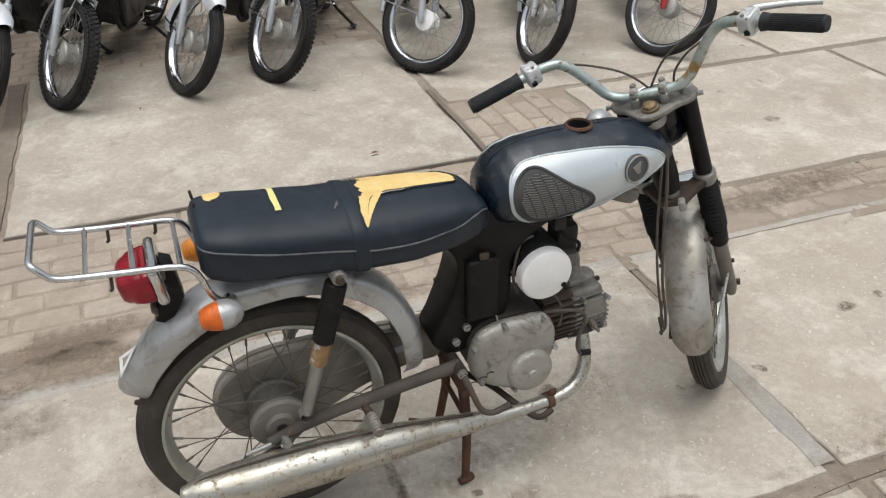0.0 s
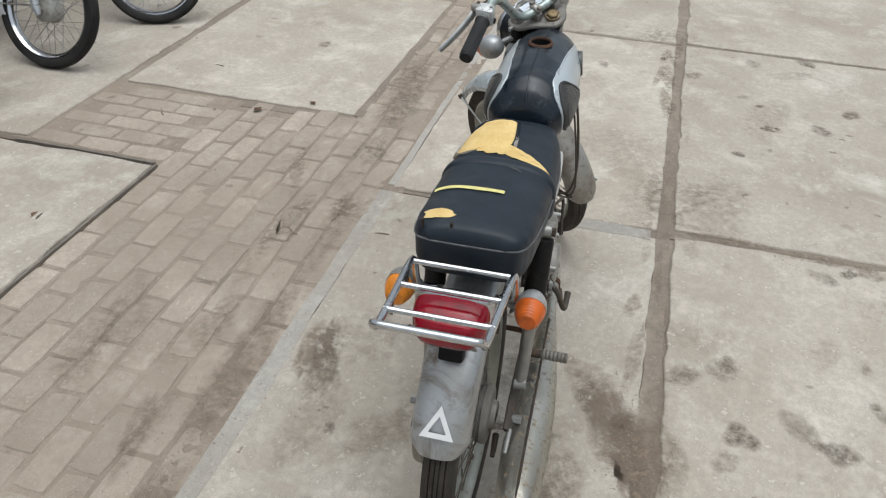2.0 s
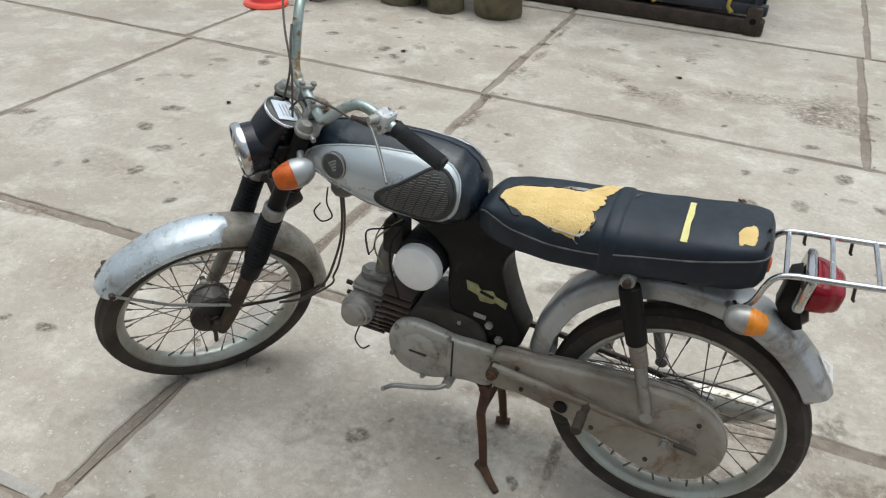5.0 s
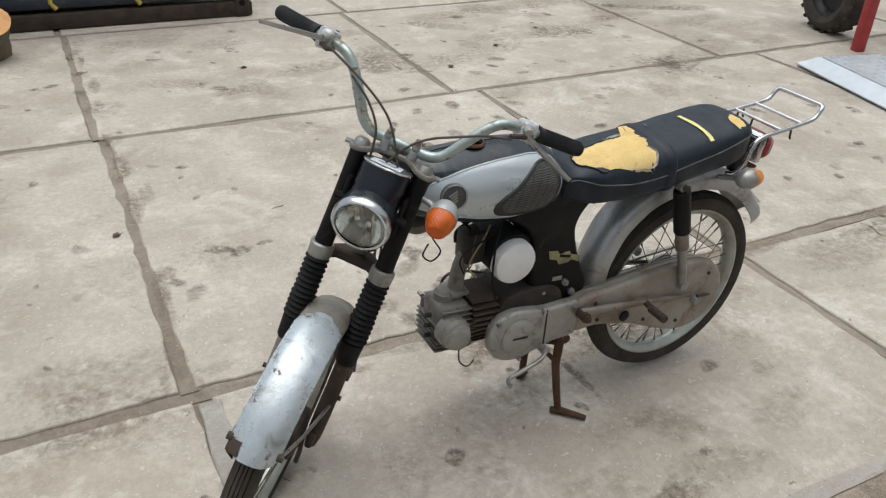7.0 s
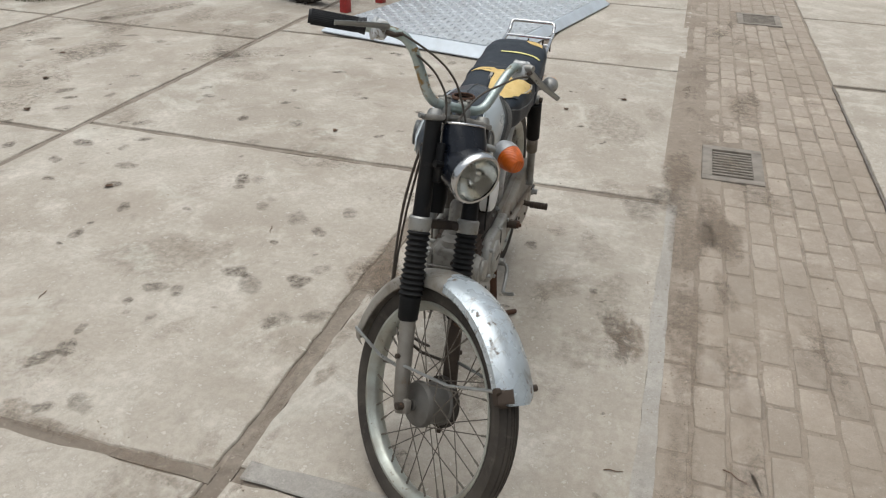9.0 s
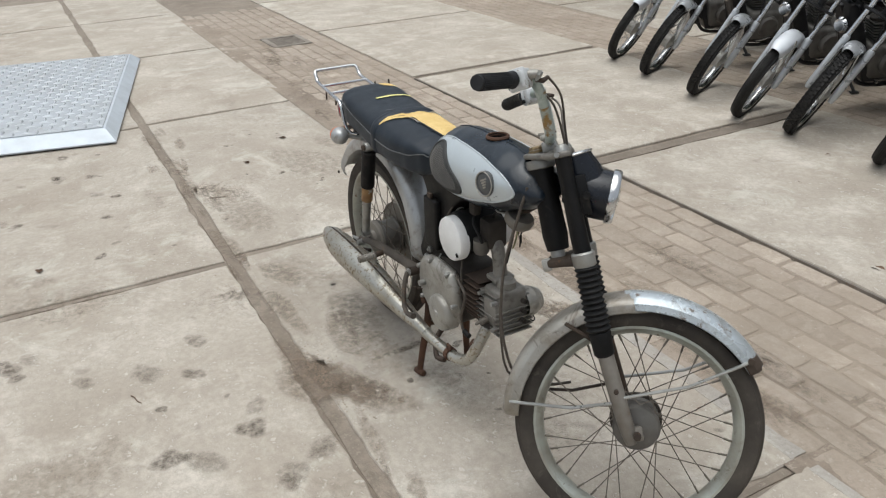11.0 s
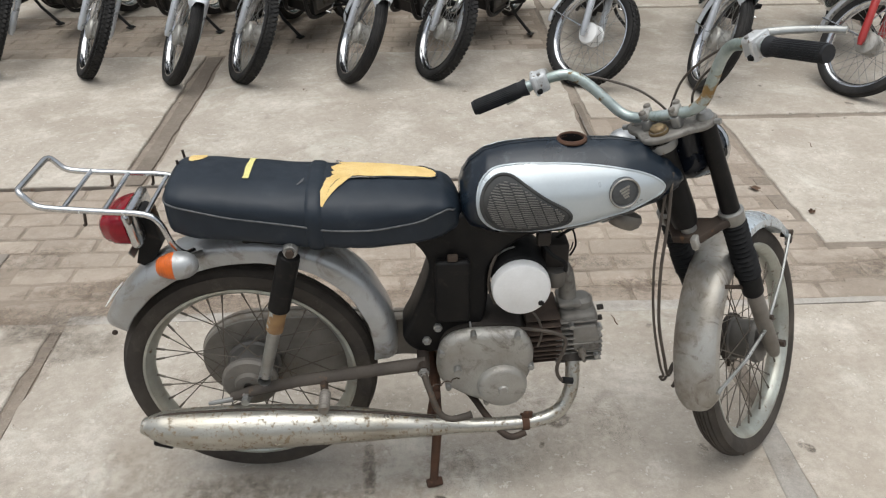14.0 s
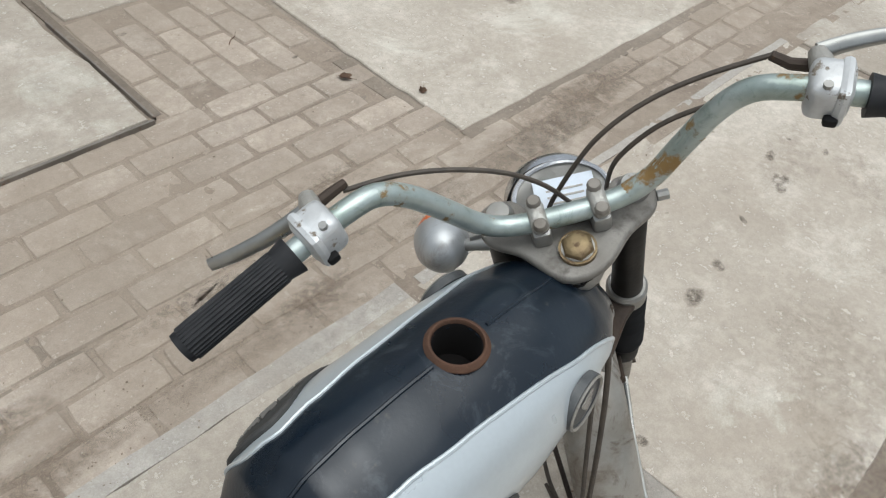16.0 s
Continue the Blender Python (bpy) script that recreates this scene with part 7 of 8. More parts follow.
def moped(tank_mat, guard_mat, leg_mat, knobs, hub_mat, label, long_guard=False, steer=24):
    """A small parked motorcycle on its side stand; x ahead from under the rear axle."""
    m = thing("moped", label, "motorcycle", "row of parked mopeds")
    front = Matrix.Translation((0.905, 0, 0.83)) @ Matrix.Rotation(radians(-26), 4, "Y") @ Matrix.Rotation(radians(steer), 4, "Z")
    axle = Matrix.Translation((0.055, 0, -0.665))
    for name, mm, gr in (("rear_wheel", Matrix.Translation((0, 0, 0.272)), False), ("front_wheel", front @ axle, True)):
        hub = wheel(m, name, mm, 0.272, 0.066, 0.222, 0.058, knobs=knobs and gr, ribbed=gr, rim_mat=M_CHROME, hub_mat=hub_mat, single_spokes=False, tyre_mat=M_TYRE)
    fork = part("fork", tube([(0, 0, 0.02), (0, 0, -0.22)], 0.018, 12), M_DARK, m, m=front)
    for s in (-1, 1):
        part("fork_tube", rod((0.045, s * 0.075, 0.02), (0.045, s * 0.075, -0.46), 0.014, 12), M_CHROME, fork, m=front)
        part("fork_leg", tube([(0.046, s * 0.075, -0.36), (0.046, s * 0.075, -0.37), (0.052, s * 0.075, -0.66), (0.052, s * 0.075, -0.69)], [0.017, 0.020, 0.019, 0.012], 14), leg_mat, fork, m=front)
    for z in (0.012, -0.20):
        part("yoke", block((0.085, 0.20, 0.016), (0.028, 0, z), bevel=0.005), M_DARK, fork, m=front)
    guard = part("front_mudguard", mudguard(0.302, 0.047, 62 if not long_guard else 40, 172, 0.03 if not long_guard else 0.07, 26), guard_mat, m, m=front @ axle)
    for s in (-1, 1):
        part("guard_stay", tube([(0.30 * math.cos(radians(160)), s * 0.045, 0.30 * math.sin(radians(160))), (-0.02, s * 0.062, 0.02)], 0.004, 6), M_CHROME, guard, m=front @ axle)
        part("guard_stay", tube([(0.30 * math.cos(radians(66)), s * 0.045, 0.30 * math.sin(radians(66))), (-0.005, s * 0.066, 0.09)], 0.004, 6), M_CHROME, guard, m=front @ axle)
    lamp = part("head_lamp", lathe([(0.066, 0.0), (0.066, -0.05), (0.05, -0.09), (0, -0.11)], 24), M_DARK, m, m=front @ axis_to((0.15, 0, -0.08), (0.24, 0, -0.12)))
    part("lamp_rim", lathe([(0.060, 0.012), (0.070, 0.006), (0.070, -0.014), (0.064, -0.014)], 28), M_CHROME, lamp, m=front @ axis_to((0.15, 0, -0.08), (0.24, 0, -0.12)))
    part("lamp_lens", lathe([(0.063, 0.006), (0.04, 0.016), (0, 0.020)], 24), MIRROR, lamp, m=front @ axis_to((0.15, 0, -0.08), (0.24, 0, -0.12)))
    hb = [(-0.08, 0.33, 0.13), (-0.02, 0.22, 0.14), (0.03, 0.14, 0.11), (0.03, 0.06, 0.03), (0.03, 0, 0.025)]
    bar = part("handlebar", tube(hb + [(x, -y, z) for x, y, z in hb[-2::-1]], 0.011, 10, smooth=4), M_CHROME, m, m=front)
    for s in (-1, 1):
        part("grip", rod((-0.085, s * 0.345, 0.129), (-0.025, s * 0.23, 0.140), 0.016, 12), GRIP, bar, m=front)
        part("lever", tube([(0.02, s * 0.21, 0.14), (0.02, s * 0.27, 0.125), (-0.02, s * 0.35, 0.112)], 0.006, 8), M_CHROME, bar, m=front)
    rings = []
    for i in range(25):
        t = i / 24
        x, e = 0.46 + 0.42 * t, math.sin(math.pi * min(1, 0.08 + 0.92 * t)) ** 0.35
        w, h, zc = 0.098 * e * (1 - 0.35 * t), 0.085 * e, 0.745 + 0.02 * t
        rings.append([(x, w * math.copysign(abs(math.cos(a)) ** 0.7, math.cos(a)), zc + h * math.copysign(abs(math.sin(a)) ** 0.7, math.sin(a))) for a in [2 * math.pi * k / 28 for k in range(28)]])
    tk = part("fuel_tank", loft(rings), tank_mat, m, smooth=60)
    part("filler_cap", lathe([(0, 0.02), (0.024, 0.018), (0.028, 0.0), (0, 0.0)], 20), M_CHROME, tk, m=Matrix.Translation((0.68, 0, 0.838)) @ Matrix.Rotation(radians(90), 4, "X"))
    rings = []
    for i in range(25):
        t = i / 24
        e = min(1.0, (0.25 + 6 * min(t, 1 - t)))
        rings.append([(-0.16 + 0.64 * t, (0.115 - 0.02 * t) * e ** 0.4 * math.copysign(abs(math.cos(a)) ** 0.5, math.cos(a)), 0.745 - 0.01 * t + 0.05 * e ** 0.5 * math.copysign(abs(math.sin(a)) ** 0.5, math.sin(a))) for a in [2 * math.pi * k / 28 for k in range(28)]])
    part("seat", loft(rings), VINYL, m, smooth=60)
    fr = part("frame", tube([(0.87, 0, 0.74), (0.62, 0, 0.66), (0.42, 0, 0.60), (0.33, 0, 0.40)], [0.03, 0.035, 0.035, 0.03], 12), M_DARK, m)
    for s in (-1, 1):
        part("rear_tube", tube([(0.42, s * 0.05, 0.66), (0.20, s * 0.085, 0.67), (-0.10, s * 0.085, 0.69)], 0.012, 8), M_DARK, fr)
        part("swing_tube", rod((0.36, s * 0.07, 0.33), (0.0, s * 0.085, 0.272), 0.014, 8), M_DARK, fr)
        part("shock_absorber", tube([(0.10, s * 0.10, 0.66), (0.06, s * 0.10, 0.48), (0.059, s * 0.10, 0.475), (0.03, s * 0.10, 0.32)], [0.022, 0.022, 0.014, 0.014], 12), M_CHROME, fr)
    part("down_tube", tube([(0.86, 0, 0.66), (0.74, 0, 0.42), (0.66, 0, 0.30)], 0.016, 10), M_DARK, fr)
    part("rear_mudguard", mudguard(0.300, 0.052, 30, 165, 0.03, 26), guard_mat, m, m=Matrix.Translation((0, 0, 0.272)))
    tl = part("tail_lamp", block((0.05, 0.09, 0.06), (-0.30, 0, 0.52), bevel=0.012), RED_LENS, m)
    part("tail_bracket", block((0.06, 0.06, 0.03), (-0.265, 0, 0.50), bevel=0.006), M_DARK, tl)
    eng = part("engine", block((0.30, 0.21, 0.22), (0.52, 0, 0.325), bevel=0.04, seg=3), ENGINE_GREY, m)
    part("clutch_cover", lathe([(0, -0.140), (0.065, -0.138), (0.085, -0.124), (0.090, -0.06)], 28), ENGINE_GREY, eng, m=Matrix.Translation((0.52, 0, 0.32)))
    part("generator_cap", lathe([(0, 0.138), (0.06, 0.136), (0.074, 0.122), (0.078, 0.06)], 28), ENGINE_GREY, eng, m=Matrix.Translation((0.53, 0, 0.33)))
    for k in range(8):
        part("fin", block((0.115 - 0.003 * abs(k - 3), 0.13, 0.005), (0.58 + 0.006 * k, 0, 0.425 + 0.018 * k), bevel=0.001, seg=1), ENGINE_GREY, eng)
    part("cylinder", rod((0.575, 0, 0.40), (0.63, 0, 0.58), 0.042, 16), ALLOY_DARK, eng)
    part("carburettor", block((0.09, 0.05, 0.07), (0.53, 0, 0.53), bevel=0.01), ALLOY_DARK, eng)
    ex = part("exhaust", tube([(0.63, -0.05, 0.47), (0.69, -0.08, 0.42), (0.68, -0.10, 0.28), (0.58, -0.12, 0.22), (0.42, -0.13, 0.22)], 0.016, 12, smooth=5), M_CHROME, m)
    part("silencer", tube([(0.43, -0.13, 0.22), (0.35, -0.135, 0.225), (0.05, -0.145, 0.25), (-0.20, -0.15, 0.27), (-0.24, -0.15, 0.272)], [0.017, 0.034, 0.042, 0.040, 0.02], 16), M_CHROME, ex)
    st = part("side_stand", tube([(0.43, 0.06, 0.29), (0.40, 0.16, 0.15), (0.37, 0.265, 0.062)], 0.010, 8), M_DARK, m)
    part("stand_foot", block((0.055, 0.034, 0.008), (0.37, 0.27, 0.058), bevel=0.002), M_DARK, st)
    part("foot_bar", tube([(0.44, -0.20, 0.262), (0.45, -0.10, 0.222), (0.45, 0.10, 0.222), (0.44, 0.20, 0.262)], 0.010, 8), M_DARK, m)
    part("shift_lever", tube([(0.50, 0.13, 0.26), (0.56, 0.15, 0.25), (0.63, 0.155, 0.25), (0.63, 0.19, 0.25)], 0.006, 8), M_CHROME, m)
    part("splash_plate", plate([(0.40, 0.20), (0.66, 0.215), (0.745, 0.40), (0.70, 0.42), (0.64, 0.25), (0.40, 0.225)], -0.10, 0.10, 0.004), M_DARK, m)
    for s in (-1, 1):
        part("foot_peg", rod((0.44, s * 0.07, 0.27), (0.44, s * 0.21, 0.27), 0.014, 10), BLACK_DULL, m)
        part("side_cover", block((0.19, 0.02, 0.18), (0.28, s * 0.095, 0.56), bevel=0.02, seg=3), tank_mat, m)
    part("air_box", block((0.22, 0.17, 0.20), (0.30, 0, 0.47), bevel=0.03, seg=3), M_DARK, m)
    part("chain_case", plate(round_outline([(0.44, 0.375), (0.10, 0.35), (-0.06, 0.34), (-0.11, 0.28), (-0.06, 0.20), (0.06, 0.20), (0.44, 0.255)], 4), 0.062, 0.092, 0.008), M_DARK, m)
    part("cradle_tube", tube([(0.80, 0.05, 0.50), (0.72, 0.075, 0.26), (0.62, 0.085, 0.19), (0.36, 0.085, 0.20)], 0.013, 8, smooth=4), M_DARK, fr)
    part("cradle_tube", tube([(0.80, -0.05, 0.50), (0.72, -0.075, 0.26), (0.62, -0.085, 0.19), (0.36, -0.085, 0.20)], 0.013, 8, smooth=4), M_DARK, fr)
    part("leg_cover", plate(round_outline([(0.86, 0.66), (0.80, 0.66), (0.70, 0.46), (0.66, 0.32), (0.72, 0.30), (0.80, 0.46)], 4), -0.085, 0.085, 0.012), M_DARK, m)
    part("horn", lathe([(0, 0.03), (0.035, 0.028), (0.045, 0.012), (0.04, 0.0), (0, -0.01)], 20), M_CHROME, m, m=Matrix.Translation((0.86, 0.06, 0.56)) @ pose(0, 0, 0, 0, 0, -70))
    part("brake_cable", tube([(0.93, 0.10, 0.86), (1.02, 0.09, 0.70), (1.04, 0.08, 0.48), (1.09, 0.07, 0.32)], 0.004, 6, smooth=5), BLACK_DULL, fork)
    return m


def park(cx, cy, heading=-90.0, lean_by=-11.0, steer=24):
    """The pose of a moped whose front tyre meets the ground near cx, cy."""
    turn = pose(0, 0, 0, lean_by, 0, heading)
    m = turn @ Matrix.Translation((0.905, 0, 0.83)) @ Matrix.Rotation(radians(-26), 4, "Y") @ Matrix.Rotation(radians(steer), 4, "Z") @ Matrix.Translation((0.055, 0, -0.665))
    axle = m.col[1].xyz.normalized()
    down = (Vector((0, 0, -1)) + axle * axle.z).normalized()
    touch = m.translation + down * 0.272
    return Matrix.Translation((cx - touch.x, cy - touch.y, -min(0.0, touch.z))) @ turn


plain_m = moped(M_DARK, M_SILVER, M_SILVER, True, ALLOY, "parked moped with chrome rims and knobbly front tyre", steer=46)
plain_m.matrix_world = park(0.58, 4.02, -117, steer=46)
white_m = moped(M_BLUE, M_WHITE, M_SILVER, False, ALLOY, "parked moped with a pale front mudguard and ribbed tyre", long_guard=True, steer=46)
white_m.matrix_world = park(-0.83, 4.01, -114, steer=46)
disc_m = moped(M_BLUE, M_WHITE, M_SILVER, True, WHITE, "parked blue moped with a pale hub and white mudguard", steer=54)
disc_m.matrix_world = park(1.37, 3.86, -106, steer=54)
red_m = moped(M_RED, M_SILVER, M_RED, False, ALLOY, "parked red moped with red fork legs", steer=46)
red_m.matrix_world = park(2.72, 3.63, -112, steer=46)
slim_m = moped(M_BLUE, M_WHITE, M_SILVER, False, ALLOY, "parked moped with a pale front mudguard, its wheel nearly straight", long_guard=True, steer=20)
slim_m.matrix_world = park(2.00, 3.77, -112, steer=20)
for src, cx, cy, hd in ((plain_m, -0.46, 4.03, -114), (white_m, 0.13, 3.99, -119), (plain_m, -1.34, 4.15, -112), (plain_m, -1.92, 4.25, -110), (white_m, -2.42, 4.36, -110)):
    copy_thing(src, park(cx, cy, hd, -11 + 1.5 * math.sin(cx * 5), steer=46))

# ---- round the yard ----
# split logs heaped by the container
BARK = worn("mossy_bark", (0.19, 0.16, 0.098), (0.09, 0.075, 0.05), 0.9, scale=9, spots=(0.16, 0.17, 0.08), spot_scale=14, spot_lo=0.55, spot_hi=0.7, bump=0.9, depth=0.01)
CUT = worn("fresh_cut_wood", (0.62, 0.34, 0.13), (0.50, 0.24, 0.09), 0.8, scale=12, spots=(0.66, 0.48, 0.26), spot_scale=8, bump=0.4)


def log(at, to, r, seed):
    a, b = Vector(at), Vector(to)
    L = (b - a).length
    m = axis_to(a, b)
    t = thing("log", "sawn round log, mossy bark, orange cut ends", "log", "heap of sawn logs", m=m)
    bm = bmesh.new()
    rings = []
    for i in range(9):
        ring = []
        for k in range(26):
            an = 2 * math.pi * k / 26
            rr = r * (1 + 0.10 * noise.noise(Vector((math.cos(an) * 1.2, math.sin(an) * 1.2, seed + i * 0.15))) + 0.035 * noise.noise(Vector((math.cos(an) * 6, math.sin(an) * 6, seed + i * 0.5))))
            ring.append((rr * math.cos(an), L * i / 8, rr * math.sin(an)))
        rings.append(ring)
    part("bark", loft(rings, caps=False), BARK, t, smooth=50)
    for end, d in ((0, -0.002), (8, 0.002)):
        b2 = bmesh.new()
        c = b2.verts.new((0, rings[end][0][1] + d, 0))
        e = [b2.verts.new((x * 1.0, y + d * 0.5, z * 1.0)) for x, y, z in rings[end]]
        for k in range(26):
            b2.faces.new((c, e[k], e[(k + 1) % 26]))
        part("cut_end", b2, CUT, t, "orange sawn end")


log((2.00, -2.72, 0.03), (1.96, -2.62, 0.25), 0.17, 1)
log((2.36, -2.62, 0.0), (2.38, -2.60, 0.26), 0.13, 2)
log((2.74, -2.64, 0.0), (2.70, -2.66, 0.27), 0.15, 3)
log((2.54, -2.50, 0.16), (2.56, -2.86, 0.18), 0.055, 4)
log((2.14, -2.62, 0.41), (2.22, -3.0, 0.40), 0.14, 5)
log((2.54, -2.60, 0.40), (2.58, -2.98, 0.41), 0.12, 6)
log((2.86, -2.62, 0.40), (2.92, -3.0, 0.40), 0.13, 7)
log((3.07, -2.62, 0.0), (3.10, -2.62, 0.26), 0.12, 8)

# low timber skid beside the logs
SKID = worn("weathered_grey_timber", (0.30, 0.275, 0.235), (0.19, 0.17, 0.14), 0.85, scale=14, bump=0.4)
SKID_DARK = worn("tarred_timber", (0.030, 0.026, 0.022), (0.055, 0.047, 0.038), 0.8, scale=9, bump=0.4)
skid = thing("timber_skid", "low dark timber skid on pale wooden feet beside the logs", "skid", m=pose(3.52, -2.62, 0, 0, 0, -8))
for x in (-0.40, -0.02):
    for y in (-0.22, 0.22):
        part("foot", block((0.11, 0.13, 0.15), (x + 0.10, y, 0.075), bevel=0.008), SKID, skid, "pale wooden foot")
for x in (-0.40, -0.02):
    part("bearer", block((0.09, 0.66, 0.08), (x + 0.10, 0, 0.19), bevel=0.006), SKID_DARK, skid)
for y in (-0.26, -0.13, 0.0, 0.13, 0.26):
    part("deck_board", block((0.74, 0.112, 0.035), (-0.09, y, 0.2475), bevel=0.005), SKID_DARK, skid)

# dark steel container with a rusty foot beam
C_BLUE = worn("dark_blue_sheet", (0.022, 0.028, 0.040), (0.05, 0.05, 0.055), 0.6, 0.2, scale=5, spots=(0.12, 0.11, 0.09), spot_scale=12, spot_lo=0.58, spot_hi=0.7, bump=0.2)
YELLOW = worn("flaking_yellow_paint", (0.45, 0.34, 0.05), (0.25, 0.18, 0.04), 0.6, scale=20)
box = thing("container", "dark blue steel container on a rusty foot beam, yellow brackets", "container", m=pose(0.26, -3.18, 0, 0, 0, -1))
for k in range(6):
    part("side_sheet", block((0.50, 0.03, 1.1), (0.30 + 0.53 * k, -0.05, 0.74), bevel=0.006), C_BLUE, box)
    part("upright", block((0.045, 0.06, 1.1), (0.04 + 0.53 * k, -0.04, 0.74), bevel=0.006), C_BLUE, box)
    part("bracket", tube([(0.22 + 0.53 * k, -0.02, 0.30), (0.23 + 0.53 * k, 0.0, 0.17), (0.20 + 0.53 * k, 0.005, 0.13)], [0.018, 0.014, 0.018], 8), YELLOW, box)
part("foot_beam", block((3.3, 0.10, 0.10), (1.62, -0.02, 0.055), bevel=0.012), RUST_BROWN, box)
part("upper_beam", block((3.3, 0.09, 0.07), (1.62, -0.045, 0.165), bevel=0.012), C_BLUE, box)
part("end_shoe", block((0.10, 0.14, 0.19), (0.045, -0.03, 0.095), bevel=0.012), RUST_BROWN, box)
# flat black disc in place of a shaded hole
part("shoe_hole", lathe([(0, 0.0), (0.022, 0.0), (0.022, 0.004), (0, 0.004)], 16), DARK, box, m=Matrix.Translation((0.045, 0.038, 0.10)))
part("top_rail", block((3.3, 0.08, 0.08), (1.62, -0.04, 1.32), bevel=0.012), RUST_BROWN, box)
part("end_sheet", block((0.03, 1.8, 1.1), (0.01, -0.98, 0.74), bevel=0.006), C_BLUE, box)
part("end_sheet", block((0.03, 1.8, 1.1), (3.25, -0.98, 0.74), bevel=0.006), C_BLUE, box)
part("back_sheet", block((3.2, 0.03, 1.1), (1.62, -1.86, 0.74), bevel=0.006), C_BLUE, box)
part("floor_sheet", block((3.2, 1.75, 0.04), (1.62, -0.97, 0.20), bevel=0.004), C_BLUE, box)
part("foot_beam", block((3.3, 0.10, 0.18), (1.62, -1.82, 0.09), bevel=0.012), RUST_BROWN, box)

# traffic cone
CONE = worn("red_cone_plastic", (0.66, 0.035, 0.04), (0.52, 0.03, 0.03), 0.45, scale=12, bump=0.05)
CONE_FOOT = worn("orange_red_plastic", (0.80, 0.10, 0.06), (0.66, 0.07, 0.05), 0.5, scale=12)
cone = thing("traffic_cone", "red plastic traffic cone with a white band", "traffic cone", m=pose(3.50, -2.05, 0))
tilt = Matrix.Rotation(radians(90), 4, "X")
part("cone_body", lathe([(0.115, 0.035), (0.105, 0.05), (0.075, 0.22), (0.045, 0.42), (0.03, 0.50), (0.024, 0.50), (0, 0.49)], 32), CONE, cone, m=tilt)
part("white_band", lathe([(0.0885, 0.150), (0.0895, 0.150), (0.0715, 0.255), (0.0705, 0.255)], 32, closed=True), WHITE, cone, m=tilt)
part("cone_foot", lathe([(0, 0.0), (0.155, 0.0), (0.158, 0.010), (0.150, 0.026), (0.120, 0.034), (0, 0.036)], 36), CONE_FOOT, cone, m=tilt)

# ribbed steel loading plate
PLATE = worn("galvanised_plate", (0.50, 0.53, 0.56), (0.42, 0.44, 0.455), 0.42, 0.4, scale=5, spots=(0.26, 0.25, 0.23), spot_scale=7, spot_lo=0.60, spot_hi=0.8, bump=0.1)
PALE = worn("pale_blue_grey_edge", (0.56, 0.61, 0.66), (0.48, 0.52, 0.56), 0.45, 0.2, scale=10)
corner = Vector((-2.47, 0.62, 0))
deck = thing("loading_plate", "wide grey ribbed metal ramp lying on the concrete", "metal plate", m=pose(corner.x, corner.y, 0.0, 0, 0, 167.5))
DX, DY = 2.30, 1.50
bm = loft([[(0, 0, 0.012), (DX, 0, 0.012), (DX, DY, 0.012), (0, DY, 0.012)], [(0, 0, 0.02), (DX, 0, 0.02), (DX, DY, 0.02), (0, DY, 0.02)], [(0.11, 0.06, 0.075), (DX - 0.06, 0.06, 0.075), (DX - 0.06, DY - 0.06, 0.075), (0.11, DY - 0.06, 0.075)]])
part("deck", bm, PALE, deck, smooth=20)
part("top_sheet", block((DX - 0.20, DY - 0.15, 0.006), (DX / 2 + 0.025, DY / 2, 0.078), bevel=0.002), PLATE, deck)
part("underside_rail", block((DX - 0.3, 0.06, 0.012), (DX / 2, 0.3, 0.006), bevel=0.002), M_DARK, deck)
part("underside_rail", block((DX - 0.3, 0.06, 0.012), (DX / 2, DY - 0.3, 0.006), bevel=0.002), M_DARK, deck)
verts, faces = [], []
for i in range(30):
    for j in range(20):
        x, y = 0.155 + i * 0.069, 0.105 + j * 0.068
        ux, uy = (0.032, 0.010) if (i + j) % 2 else (0.010, 0.032)
        k = len(verts)
        verts += [(x - ux, y, 0.0812), (x, y - uy, 0.0812), (x + ux, y, 0.0812), (x, y + uy, 0.0812), (x, y, 0.092)]
        faces += [(k, k + 1, k + 4), (k + 1, k + 2, k + 4), (k + 2, k + 3, k + 4), (k + 3, k, k + 4)]
me = bpy.data.meshes.new("tread_pattern")
me.from_pydata(verts, [], faces)
me.materials.append(PLATE)
loz = tagged(new("tread_pattern", me), kind="stuff")
loz.parent = deck

# red lifting frame and tyre behind the plate
R_PAINT = worn("red_machine_paint", (0.40, 0.03, 0.03), (0.26, 0.025, 0.022), 0.45, scale=14, spots=(0.14, 0.07, 0.05), spot_scale=30, bump=0.1)
lift = thing("lifting_frame", "red-painted steel posts standing behind the metal plate", "steel frame", m=pose(-3.52, -0.95, 0, 0, 0, 165))
for x, y in ((0.0, 0.0), (0.50, 0.0), (1.05, 0.0), (1.95, 0.0)):
    part("post", block((0.07, 0.07, 1.25), (x, y, 0.625), bevel=0.006), R_PAINT, lift)
part("cross_beam", block((2.10, 0.06, 0.08), (0.97, 0.0, 1.24), bevel=0.008), R_PAINT, lift)
part("axle_beam", block((1.3, 0.10, 0.10), (0.85, 0.30, 0.36), bevel=0.012), M_DARK, lift)
loose = thing("machine_wheel", "dark muddy machine tyre standing behind the red posts", "tyre", "machine tyres", m=pose(-3.75, -1.42, 0.31, 0, 0, 75))
part("tyre", tyre_bm(0.31, 0.20, 0.19, ribbed=False, knobs=False), RUBBER, loose)
bm = bmesh.new()
